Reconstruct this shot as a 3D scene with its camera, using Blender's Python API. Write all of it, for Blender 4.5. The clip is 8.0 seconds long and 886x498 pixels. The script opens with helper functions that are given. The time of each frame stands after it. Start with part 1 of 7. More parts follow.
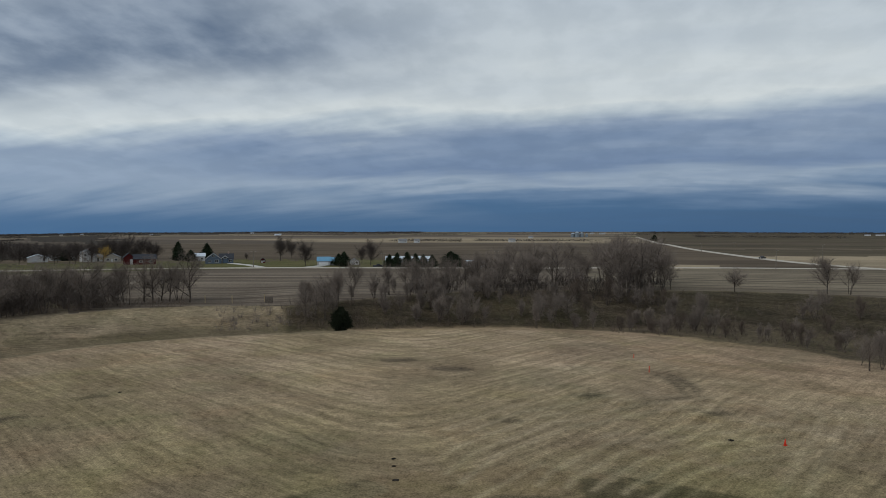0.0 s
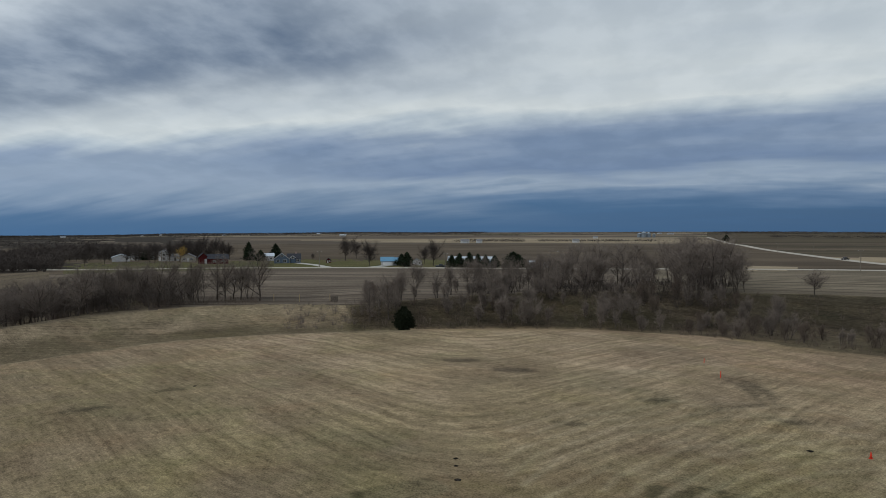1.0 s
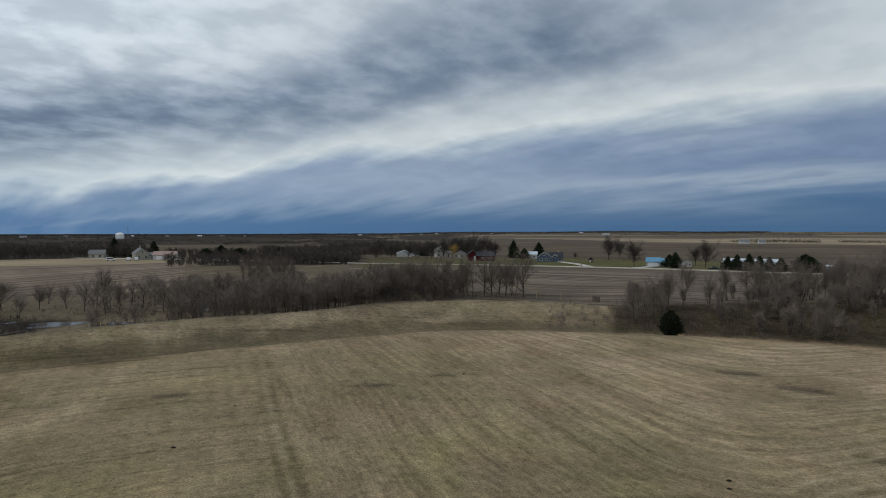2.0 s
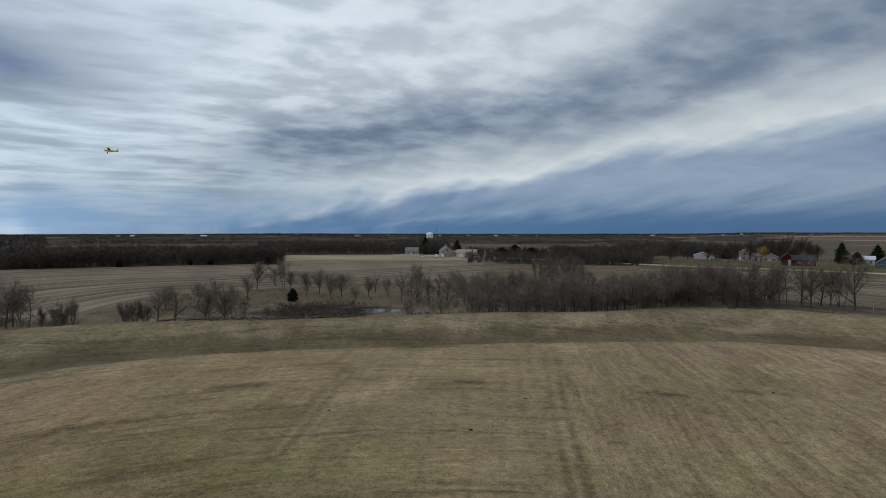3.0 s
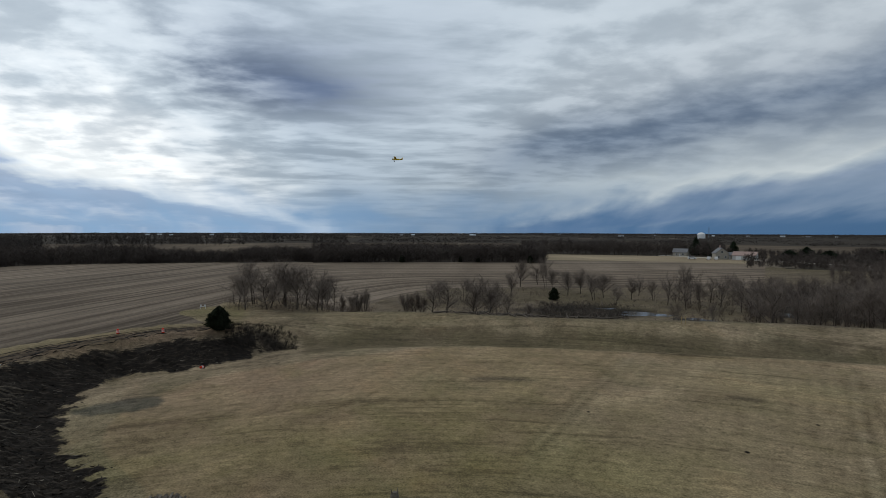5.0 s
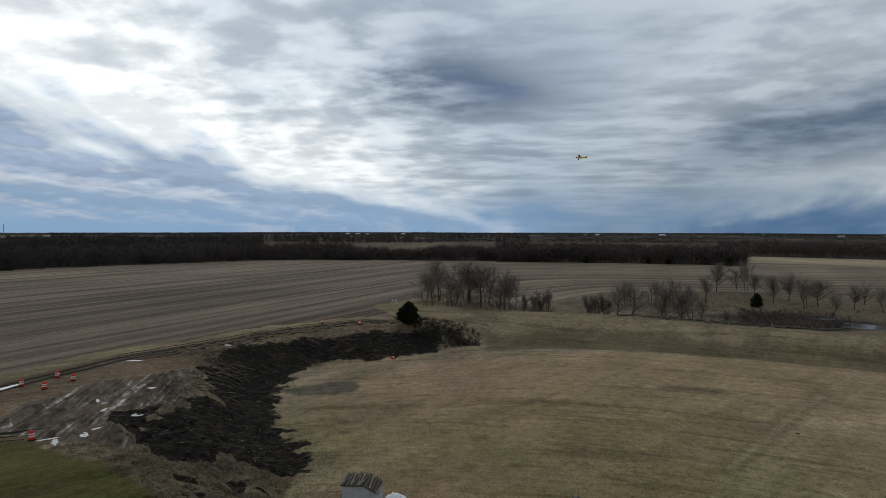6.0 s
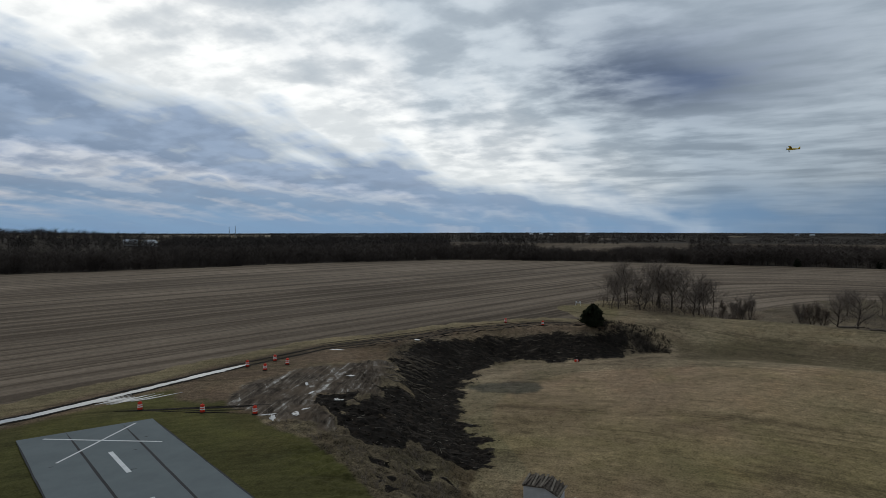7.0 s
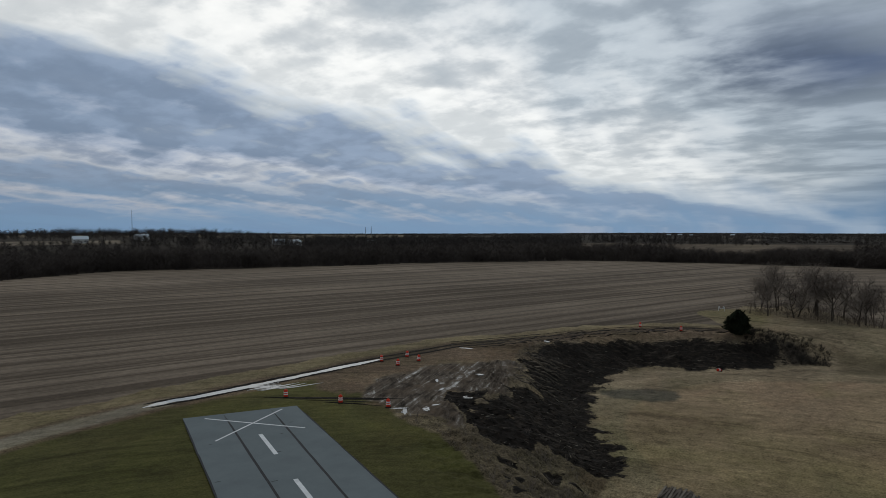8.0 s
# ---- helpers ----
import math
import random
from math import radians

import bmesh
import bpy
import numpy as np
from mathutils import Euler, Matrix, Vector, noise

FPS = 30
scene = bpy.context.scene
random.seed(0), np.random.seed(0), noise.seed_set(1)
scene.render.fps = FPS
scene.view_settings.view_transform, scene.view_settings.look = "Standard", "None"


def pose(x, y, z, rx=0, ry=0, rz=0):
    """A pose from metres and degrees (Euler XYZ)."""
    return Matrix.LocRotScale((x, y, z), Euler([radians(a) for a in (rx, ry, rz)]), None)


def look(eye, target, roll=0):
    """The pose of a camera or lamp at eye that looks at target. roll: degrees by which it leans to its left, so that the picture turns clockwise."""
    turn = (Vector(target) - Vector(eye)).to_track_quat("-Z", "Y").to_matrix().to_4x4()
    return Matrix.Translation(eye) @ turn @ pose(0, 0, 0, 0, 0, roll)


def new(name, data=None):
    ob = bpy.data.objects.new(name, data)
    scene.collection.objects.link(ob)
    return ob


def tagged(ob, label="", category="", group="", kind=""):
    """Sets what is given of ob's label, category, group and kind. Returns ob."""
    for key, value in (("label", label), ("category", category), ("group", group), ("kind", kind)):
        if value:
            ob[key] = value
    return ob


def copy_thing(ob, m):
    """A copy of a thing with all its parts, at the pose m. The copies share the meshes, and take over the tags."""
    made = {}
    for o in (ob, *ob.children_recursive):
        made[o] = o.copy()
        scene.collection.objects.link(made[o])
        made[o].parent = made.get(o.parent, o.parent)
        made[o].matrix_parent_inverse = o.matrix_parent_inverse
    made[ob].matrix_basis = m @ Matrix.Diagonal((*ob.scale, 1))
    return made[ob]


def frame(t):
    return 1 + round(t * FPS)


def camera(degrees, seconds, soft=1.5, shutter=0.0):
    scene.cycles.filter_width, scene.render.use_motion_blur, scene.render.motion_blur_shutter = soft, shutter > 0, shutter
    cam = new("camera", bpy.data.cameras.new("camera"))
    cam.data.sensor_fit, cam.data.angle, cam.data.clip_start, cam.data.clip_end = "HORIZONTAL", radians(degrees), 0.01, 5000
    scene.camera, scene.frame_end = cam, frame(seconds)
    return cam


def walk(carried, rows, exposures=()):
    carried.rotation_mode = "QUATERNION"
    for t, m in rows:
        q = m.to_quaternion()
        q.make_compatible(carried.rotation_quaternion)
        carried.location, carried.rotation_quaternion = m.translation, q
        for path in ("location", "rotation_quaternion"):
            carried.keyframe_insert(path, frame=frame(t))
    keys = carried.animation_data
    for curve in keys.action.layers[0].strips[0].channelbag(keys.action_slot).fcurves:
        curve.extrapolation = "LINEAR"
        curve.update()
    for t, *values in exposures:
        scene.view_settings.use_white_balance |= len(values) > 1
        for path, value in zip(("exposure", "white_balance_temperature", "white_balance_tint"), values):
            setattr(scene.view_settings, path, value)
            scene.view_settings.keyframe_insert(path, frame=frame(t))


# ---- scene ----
# ---- camera ----
EYE = 19.0                       # metres above the runway
LENS = 70.7
cam = camera(LENS, 8.0, soft=0.5)
# seconds, turn to the left, look up, lean
ROWS = [
    (0.0, 0.0, -1.73, 0.17), (0.5, 0.91, -1.73, 0.17), (1.0, 5.71, -1.71, 0.05), (1.2, 9.16, -1.72, 0.03),
    (2.3, 37.87, -1.86, 0.13), (2.5, 43.23, -1.86, 0.12), (3.0, 55.58, -1.87, 0.09), (3.5, 66.49, -1.87, 0.09),
    (3.8, 72.3, -1.88, 0.05), (4.0, 74.69, -1.89, 0.03), (4.1, 75.15, -1.88, 0.0), (4.2, 75.4, -1.87, 0.0),
    (5.3, 83.13, -1.98, 0.16), (5.5, 86.73, -2.0, 0.16), (6.0, 95.89, -2.0, 0.11), (6.5, 104.35, -1.99, -0.02),
    (7.0, 112.61, -1.96, -0.07), (7.5, 121.45, -1.92, -0.11), (7.7, 123.1, -1.92, -0.12), (8.0, 124.45, -1.92, -0.12),
]
EXPOSURES = [(0.0, -0.18), (2.5, -0.18), (4.0, -0.33), (5.5, -0.46), (6.5, -0.6), (8.0, -0.82)]
walk(cam, [(t, pose(0, 0, EYE, 0, 0, yaw) @ pose(0, 0, 0, 90 + up, 0, 0) @ pose(0, 0, 0, 0, 0, lean)) for t, yaw, up, lean in ROWS], EXPOSURES)

# ---- sky and sun ----
SUN_AZ, SUN_EL = 124.0, 42.0     # degrees left of straight ahead, degrees up


def lin(r, g, b):
    """A display colour (0 to 255) as a linear one."""
    return tuple((c / 255 / 12.92 if c < 10.3 else ((c / 255 + 0.055) / 1.055) ** 2.4) for c in (r, g, b)) + (1.0,)


class Nodes:
    """Short hand for building a node tree."""

    def __init__(self, tree):
        self.tree = tree
        tree.nodes.clear()

    def put(self, kind, **sets):
        n = self.tree.nodes.new(kind)
        for key, value in sets.items():
            if key.startswith("i_"):
                n.inputs[key[2:].replace("_", " ")].default_value = value
        return n

    def link(self, a, b):
        self.tree.links.new(a, b)

    def feed(self, node, which, value):
        if hasattr(value, "links"):
            self.tree.links.new(value, node.inputs[which])
        elif value is not None:
            node.inputs[which].default_value = value

    def math(self, op, a, b=None, c=None, clamp=False):
        n = self.tree.nodes.new("ShaderNodeMath")
        n.operation, n.use_clamp = op, clamp
        for k, v in enumerate((a, b, c)):
            self.feed(n, k, v)
        return n.outputs[0]

    def xyz(self, x, y, z=0.0):
        n = self.tree.nodes.new("ShaderNodeCombineXYZ")
        for k, v in enumerate((x, y, z)):
            self.feed(n, k, v)
        return n.outputs[0]

    def split(self, v):
        n = self.tree.nodes.new("ShaderNodeSeparateXYZ")
        self.link(v, n.inputs[0])
        return n.outputs

    def noise(self, vec, scale, detail=4.0, rough=0.55, distort=0.0):
        n = self.tree.nodes.new("ShaderNodeTexNoise")
        self.feed(n, "Vector", vec)
        n.inputs["Scale"].default_value, n.inputs["Detail"].default_value = scale, detail
        n.inputs["Roughness"].default_value, n.inputs["Distortion"].default_value = rough, distort
        return n.outputs[0]

    def ramp(self, fac, stops, mode="LINEAR"):
        n = self.tree.nodes.new("ShaderNodeValToRGB")
        n.color_ramp.interpolation = mode
        els = n.color_ramp.elements
        while len(els) < len(stops):
            els.new(0.5)
        for e, (p, c) in zip(els, stops):
            e.position = p
            e.color = c if len(c) == 4 else (*c, 1)
        self.feed(n, 0, fac)
        return n.outputs[0]

    def mix(self, fac, a, b, blend="MIX"):
        n = self.tree.nodes.new("ShaderNodeMix")
        n.data_type, n.blend_type = "RGBA", blend
        self.feed(n, 0, fac)
        for k, v in ((6, a), (7, b)):
            if hasattr(v, "links"):
                self.link(v, n.inputs[k])
            else:
                n.inputs[k].default_value = v if len(v) == 4 else (*v, 1)
        return n.outputs[2]

    def remap(self, v, a, b, c, d):
        n = self.tree.nodes.new("ShaderNodeMapRange")
        self.feed(n, 0, v)
        for k, w in enumerate((a, b, c, d)):
            n.inputs[k + 1].default_value = w
        return n.outputs[0]


def make_world():
    world = bpy.data.worlds.new("overcast_sky")
    scene.world = world
    world.use_nodes = True
    N = Nodes(world.node_tree)
    x, y, z = N.split(N.put("ShaderNodeTexCoord").outputs["Generated"])

    def mul(p, q):
        return N.math("MULTIPLY", p, q)

    def add(p, q):
        return N.math("ADD", p, q)

    def bell(p, centre, width):
        return N.math("POWER", 2.718, mul(N.math("POWER", N.math("ABSOLUTE", N.math("DIVIDE", N.math("SUBTRACT", p, centre), width)), 2.0), -1.0))

    def shade(c, k, blue=1.0):
        return N.mix(1.0, c, N.xyz(k, N.math("POWER", k, (1.0 + blue) / 2), N.math("POWER", k, blue)) if blue != 1.0 else N.xyz(k, k, k), "MULTIPLY")

    # the cloud sheet seen in perspective: its streets run away towards 84 degrees left and bend apart on the way here
    ca, sa = math.cos(radians(84.0)), math.sin(radians(84.0))
    ahead = add(mul(x, -sa), mul(y, ca))
    aside = add(mul(x, -ca), mul(y, -sa))
    turn = N.math("ARCTAN2", aside, ahead)
    turn = N.math("SUBTRACT", turn, mul(N.math("TANH", mul(turn, 3.82)), 0.157))
    flat = N.math("SQRT", add(mul(x, x), mul(y, y)))
    high = N.math("DIVIDE", N.math("MAXIMUM", z, 0.0), N.math("MAXIMUM", flat, 0.05))
    far = N.math("DIVIDE", 1.0, add(high, 0.02))
    u, v = mul(N.math("COSINE", turn), far), mul(N.math("SINE", turn), far)
    # soft billows, long wisps and small flakes of cloud
    thick = N.math("DIVIDE", 1.0, add(high, 0.20))
    p, q = mul(N.math("COSINE", turn), thick), mul(N.math("SINE", turn), thick)
    billow = N.noise(N.xyz(mul(p, 0.42), q, 3.0), 1.7, 3.0, 0.5, 0.1)
    wisp = N.noise(N.xyz(mul(p, 0.3), q, 5.0), 4.0, 4.0, 0.48, 0.1)
    flake = N.noise(N.xyz(mul(p, 1.2), q, 7.0), 5.2, 5.0, 0.52, 0.1)
    fleck = N.noise(N.xyz(mul(p, 1.4), q, 11.0), 10.0, 3.0, 0.5)
    b, w, f = (N.math("SUBTRACT", n, 0.5) for n in (billow, wisp, flake))
    # the northern streets swing across towards their far end
    vb = N.math("SUBTRACT", v, mul(N.remap(u, 3.2, 6.6, 0.0, 1.5), N.remap(v, -4.2, -0.8, 0.45, 1.0)))
    vb = N.math("ADD", vb, mul(N.remap(v, -0.8, 0.6, 0.0, 1.0), N.math("SUBTRACT", v, vb)))
    s = add(0.5, N.math("DIVIDE", mul(vb, 0.5), add(N.math("ABSOLUTE", vb), 5.0)))
    s = add(s, add(mul(b, N.remap(v, 0.5, 2.5, 0.11, 0.15)), add(mul(w, N.remap(v, 0.5, 2.5, 0.055, 0.09)), mul(f, N.remap(v, -3.4, 2.5, 0.012, 0.08)))))
    bands = N.ramp(s, [
        (0.06, lin(62, 100, 142)), (0.105, lin(72, 110, 150)), (0.145, lin(112, 138, 170)), (0.168, lin(152, 170, 191)), (0.19, lin(118, 140, 172)), (0.215, lin(126, 147, 176)), (0.234, lin(146, 164, 188)),
        (0.254, lin(190, 203, 213)), (0.270, lin(220, 228, 230)), (0.292, lin(206, 216, 222)), (0.335, lin(188, 200, 211)), (0.38, lin(200, 210, 218)), (0.44, lin(194, 206, 216)), (0.52, lin(186, 199, 211)),
        (0.585, lin(196, 207, 216)), (0.625, lin(228, 233, 236)), (0.650, lin(246, 249, 249)), (0.686, lin(240, 244, 245)), (0.702, lin(204, 214, 223)), (0.724, lin(146, 164, 188)), (0.752, lin(136, 155, 180)),
        (0.778, lin(166, 178, 197)), (0.796, lin(190, 197, 207)), (0.816, lin(138, 156, 180)), (0.85, lin(126, 148, 174)), (0.882, lin(188, 190, 197)), (0.905, lin(124, 148, 178)), (0.96, lin(108, 138, 172))])
    # a long dark street of cloud to the north
    street = mul(bell(N.math("DIVIDE", add(add(vb, 2.66), mul(b, 1.8)), N.remap(u, 2.5, 5.5, 1.0, 1.5)), 0.0, 0.8), mul(N.remap(u, 0.5, 1.8, 0.0, 1.0), N.remap(u, 6.5, 11.0, 1.0, 0.0)))
    c = N.mix(mul(street, N.remap(flake, 0.3, 0.7, 0.92, 0.6)), bands, lin(98, 117, 143))
    # thinner cloud at the far end of the northern streets
    c = N.mix(mul(mul(N.remap(u, 3.5, 6.5, 0.0, 0.75), N.remap(v, -4.6, -5.6, 0.0, 1.0)), N.remap(high, 0.005, 0.04, 0.0, 1.0)), c, lin(152, 170, 191))
    # one heavy dark cloud to the west
    heavy = mul(bell(add(u, mul(b, 1.6)), 4.25, 1.15), bell(add(v, mul(f, 0.8)), 0.32, 0.36))
    c = N.mix(N.math("MULTIPLY", heavy, N.remap(wisp, 0.3, 0.6, 1.05, 0.75), clamp=True), c, lin(86, 102, 130))
    # ragged grey rolls round it
    roll = mul(bell(v, -0.1, 1.5), N.remap(u, 2.2, 4.5, 0.3, 1.0))
    c = shade(c, N.math("SUBTRACT", 1.0, mul(roll, mul(N.remap(flake, 0.38, 0.60, 0.62, 0.0), 0.36))), 0.85)
    # flakes and wisps break the light
    calm = N.remap(v, -3.4, 0.9, 0.28, 1.0)
    grain = add(1.0, mul(calm, add(mul(f, 0.48), mul(w, 0.14))))
    grain = mul(grain, add(1.0, mul(mul(N.remap(flake, 0.42, 0.58, -0.10, 0.10), calm), N.remap(high, 0.03, 0.1, 0.0, 1.0))))
    grain = mul(grain, add(1.0, mul(mul(N.math("SUBTRACT", fleck, 0.5), 0.22), mul(calm, N.remap(high, 0.05, 0.2, 0.0, 1.0)))))
    c = shade(c, grain, 0.8)
    # the sheet thickens towards its far end
    deep = mul(bell(v, -1.2, 3.4), N.remap(high, 0.05, 0.22, 1.0, 0.0))
    c = shade(c, N.math("SUBTRACT", 1.0, mul(deep, 0.42)), 0.72)
    # clear blue under the cloud edge, low down
    edge = add(high, mul(w, 0.05))
    low = N.remap(edge, 0.012, 0.072, 1.0, 0.0)
    side = N.mix(N.remap(v, -5.0, 3.0, 1.0, 0.0), lin(122, 155, 188), lin(74, 110, 148))
    east = N.remap(x, 0.0, 0.55, 1.0, 0.74)
    c = N.mix(mul(low, N.remap(wisp, 0.35, 0.65, 0.96, 0.62)), c, shade(side, east, 0.7))
    # the hidden sun brightens its side of the sky
    sa = radians(SUN_AZ)
    glow = add(mul(x, -math.sin(sa)), mul(y, math.cos(sa)))
    glow = add(1.0, mul(N.math("POWER", N.remap(glow, -0.75, 1.0, 0.0, 1.0), 2.0), 0.66))
    c = shade(c, glow)
    sky = N.tree.nodes.new("ShaderNodeTexSky")
    sky.sky_type = "NISHITA"
    sky.sun_disc = False
    sky.sun_elevation, sky.sun_rotation = radians(SUN_EL), radians(-SUN_AZ)
    clear = N.put("ShaderNodeBackground", i_Strength=0.06)
    N.link(sky.outputs[0], clear.inputs[0])
    cloud = N.put("ShaderNodeBackground", i_Strength=1.0)
    N.link(c, cloud.inputs[0])
    both = N.put("ShaderNodeMixShader")
    both.inputs[0].default_value = 0.94
    N.link(clear.outputs[0], both.inputs[1])
    N.link(cloud.outputs[0], both.inputs[2])
    out = N.put("ShaderNodeOutputWorld")
    N.link(both.outputs[0], out.inputs[0])


make_world()
sun = new("sun", bpy.data.lights.new("sun", "SUN"))
sun.data.energy, sun.data.angle, sun.data.color = 0.8, radians(25), (1.0, 0.96, 0.9)
_a, _e = radians(SUN_AZ), radians(SUN_EL)
sun.matrix_world = look((0, 0, 200), (math.sin(_a) * math.cos(_e) * 100, -math.cos(_a) * math.cos(_e) * 100, 200 - math.sin(_e) * 100))

# ---- materials ----


def material(name, build, rough=0.9, metal=0.0, bump=None, spec=0.03):
    """A surface whose colour is made by build(N, position); bump(N, position) gives its relief."""
    m = bpy.data.materials.new(name)
    m.use_nodes = True
    N = Nodes(m.node_tree)
    pos = N.put("ShaderNodeNewGeometry").outputs["Position"]
    b = N.put("ShaderNodeBsdfPrincipled", i_Metallic=metal)
    b.inputs["Specular IOR Level"].default_value = spec
    c = build(N, pos)
    if hasattr(c, "links"):
        N.link(c, b.inputs["Base Color"])
    else:
        b.inputs["Base Color"].default_value = c if len(c) == 4 else (*c, 1)
    r = rough(N, pos) if callable(rough) else rough
    N.feed(b, "Roughness", r)
    if bump:
        h, strength, dist = bump(N, pos)
        bn = N.put("ShaderNodeBump", i_Strength=strength, i_Distance=dist)
        N.link(h, bn.inputs["Height"])
        N.link(bn.outputs[0], b.inputs["Normal"])
    out = N.put("ShaderNodeOutputMaterial")
    N.link(b.outputs[0], out.inputs[0])
    return m


def turned(N, pos, degrees, along=1.0, across=1.0):
    """Plan coordinates turned so that x runs along the given direction."""
    x, y, _ = N.split(pos)
    c, s = math.cos(radians(degrees)), math.sin(radians(degrees))
    a = N.math("ADD", N.math("MULTIPLY", x, c * along), N.math("MULTIPLY", y, s * along))
    b = N.math("ADD", N.math("MULTIPLY", x, -s * across), N.math("MULTIPLY", y, c * across))
    return N.xyz(a, b, 0.0)


def plain(r, g, b, vary=0.18, scale=3.0):
    def build(N, pos):
        n = N.noise(pos, scale, 4.0, 0.6)
        k = N.remap(n, 0.25, 0.75, 1 - vary, 1 + vary)
        return N.mix(1.0, (r, g, b), N.xyz(k, k, k), "MULTIPLY")
    return build


def grass(dry, dark, lush, stripes, stripe_amount, lush_at=0.6, grit=1.0):
    """Winter grass: dry thatch, darker bare patches, some green, and mowing stripes."""
    def build(N, pos):
        large = N.noise(pos, 0.016, 4.0, 0.55, 0.6)
        mid = N.noise(turned(N, pos, stripes, 0.35, 1.0), 0.16, 5.0, 0.65, 0.4)
        tuft = N.noise(pos, 1.1, 6.0, 0.7)
        c = N.mix(N.remap(mid, 0.38, 0.68, 0.0, 1.0), dry, dark)
        c = N.mix(N.remap(large, lush_at - 0.12, lush_at + 0.12, 0.0, 0.75), c, lush)
        line = N.noise(turned(N, pos, stripes, 0.012, 1.0), 0.95, 4.0, 0.62, 0.3)
        k = N.remap(line, 0.34, 0.66, 1 - stripe_amount, 1 + stripe_amount)
        k = N.math("MULTIPLY", k, N.remap(tuft, 0.3, 0.7, 1 - 0.40 * grit, 1 + 0.30 * grit))
        fuzz = N.noise(pos, 2.9, 4.0, 0.75)
        k = N.math("MULTIPLY", k, N.remap(fuzz, 0.32, 0.68, 1 - 0.32 * grit, 1 + 0.32 * grit))
        clod = N.noise(turned(N, pos, stripes, 0.5, 1.0), 0.3, 4.0, 0.6)
        k = N.math("MULTIPLY", k, N.remap(clod, 0.26, 0.42, 0.55, 1.0))
        return N.mix(1.0, c, N.xyz(k, k, k), "MULTIPLY")
    return build


def grass_bump(N, pos):
    return N.noise(pos, 2.3, 6.0, 0.7), 0.6, 0.25


def tilled(light, dark, degrees, amount=1.0, row=0.11, bend=False):
    """A harvested field with rows of residue in one direction, or bending round a corner."""
    def build(N, pos):
        way = turned(N, pos, degrees, 0.012, 1.0)
        if bend:
            x, y, _ = N.split(pos)
            other = N.math("ADD", N.math("ADD", N.math("MULTIPLY", x, -0.985), N.math("MULTIPLY", y, 0.174)), -197.0)
            way = N.xyz(N.split(way)[0], N.math("SMOOTH_MAX", N.split(way)[1], other, 60.0), 0.0)
        band = N.noise(way, row, 5.0, 0.68, 0.35)
        wide = N.noise(turned(N, pos, degrees, 0.12, 1.0), 0.022, 3.0, 0.5, 0.5)
        c = N.mix(N.remap(band, 0.42, 0.58, 0.0, amount), light, dark)
        c = N.mix(N.remap(wide, 0.42, 0.66, 0.0, 0.75), c, dark)
        grain = N.noise(pos, 0.9, 5.0, 0.7)
        wetness = N.noise(pos, 0.011, 5.0, 0.6, 0.6)
        k = N.math("MULTIPLY", N.remap(grain, 0.25, 0.75, 0.72, 1.28), N.remap(wetness, 0.36, 0.64, 0.80, 1.16))
        return N.mix(1.0, c, N.xyz(k, k, k), "MULTIPLY")
    return build


def mud_build(N, pos):
    clod = N.noise(turned(N, pos, -62, 0.6, 1.0), 1.5, 6.0, 0.74, 0.2)
    comb = N.noise(turned(N, pos, -58, 0.14, 1.0), 2.4, 5.0, 0.72, 0.1)
    stain = N.noise(pos, 0.12, 4.0, 0.6)
    c = N.ramp(clod, [(0.34, (0.007, 0.0064, 0.0058)), (0.55, (0.018, 0.0148, 0.012)), (0.70, (0.050, 0.038, 0.028))])
    c = N.mix(N.remap(N.math("ADD", comb, N.math("MULTIPLY", N.math("SUBTRACT", stain, 0.5), 0.3)), 0.55, 0.68, 0.0, 0.55), c, (0.105, 0.086, 0.068))
    crumb = N.noise(pos, 7.0, 4.0, 0.7)
    return N.mix(N.remap(N.math("ADD", crumb, N.math("MULTIPLY", N.math("SUBTRACT", stain, 0.5), 0.4)), 0.62, 0.74, 0.0, 0.75), c, (0.13, 0.112, 0.092))


def wet_build(N, pos):
    """Churned mud with pale water and silt in tyre tracks."""
    fan = N.noise(turned(N, pos, 17, 0.10, 1.0), 1.1, 3.0, 0.6, 1.2)
    b = N.noise(pos, 0.22, 5.0, 0.65)
    silt = N.noise(turned(N, pos, 10, 0.6, 1.0), 0.3, 5.0, 0.65, 0.8)
    churn = N.noise(turned(N, pos, 40, 0.25, 1.0), 1.3, 4.0, 0.65, 0.8)
    tracks = N.math("ADD", N.math("ADD", N.math("MULTIPLY", fan, 0.40), N.math("MULTIPLY", silt, 0.32)), N.math("MULTIPLY", churn, 0.30))
    c = N.ramp(tracks, [(0.42, (0.026, 0.021, 0.016)), (0.49, (0.072, 0.057, 0.044)), (0.55, (0.128, 0.106, 0.085)), (0.585, (0.24, 0.22, 0.195)), (0.625, (0.52, 0.50, 0.47))])
    return N.mix(N.remap(b, 0.46, 0.64, 0.0, 0.8), c, (0.118, 0.088, 0.063))


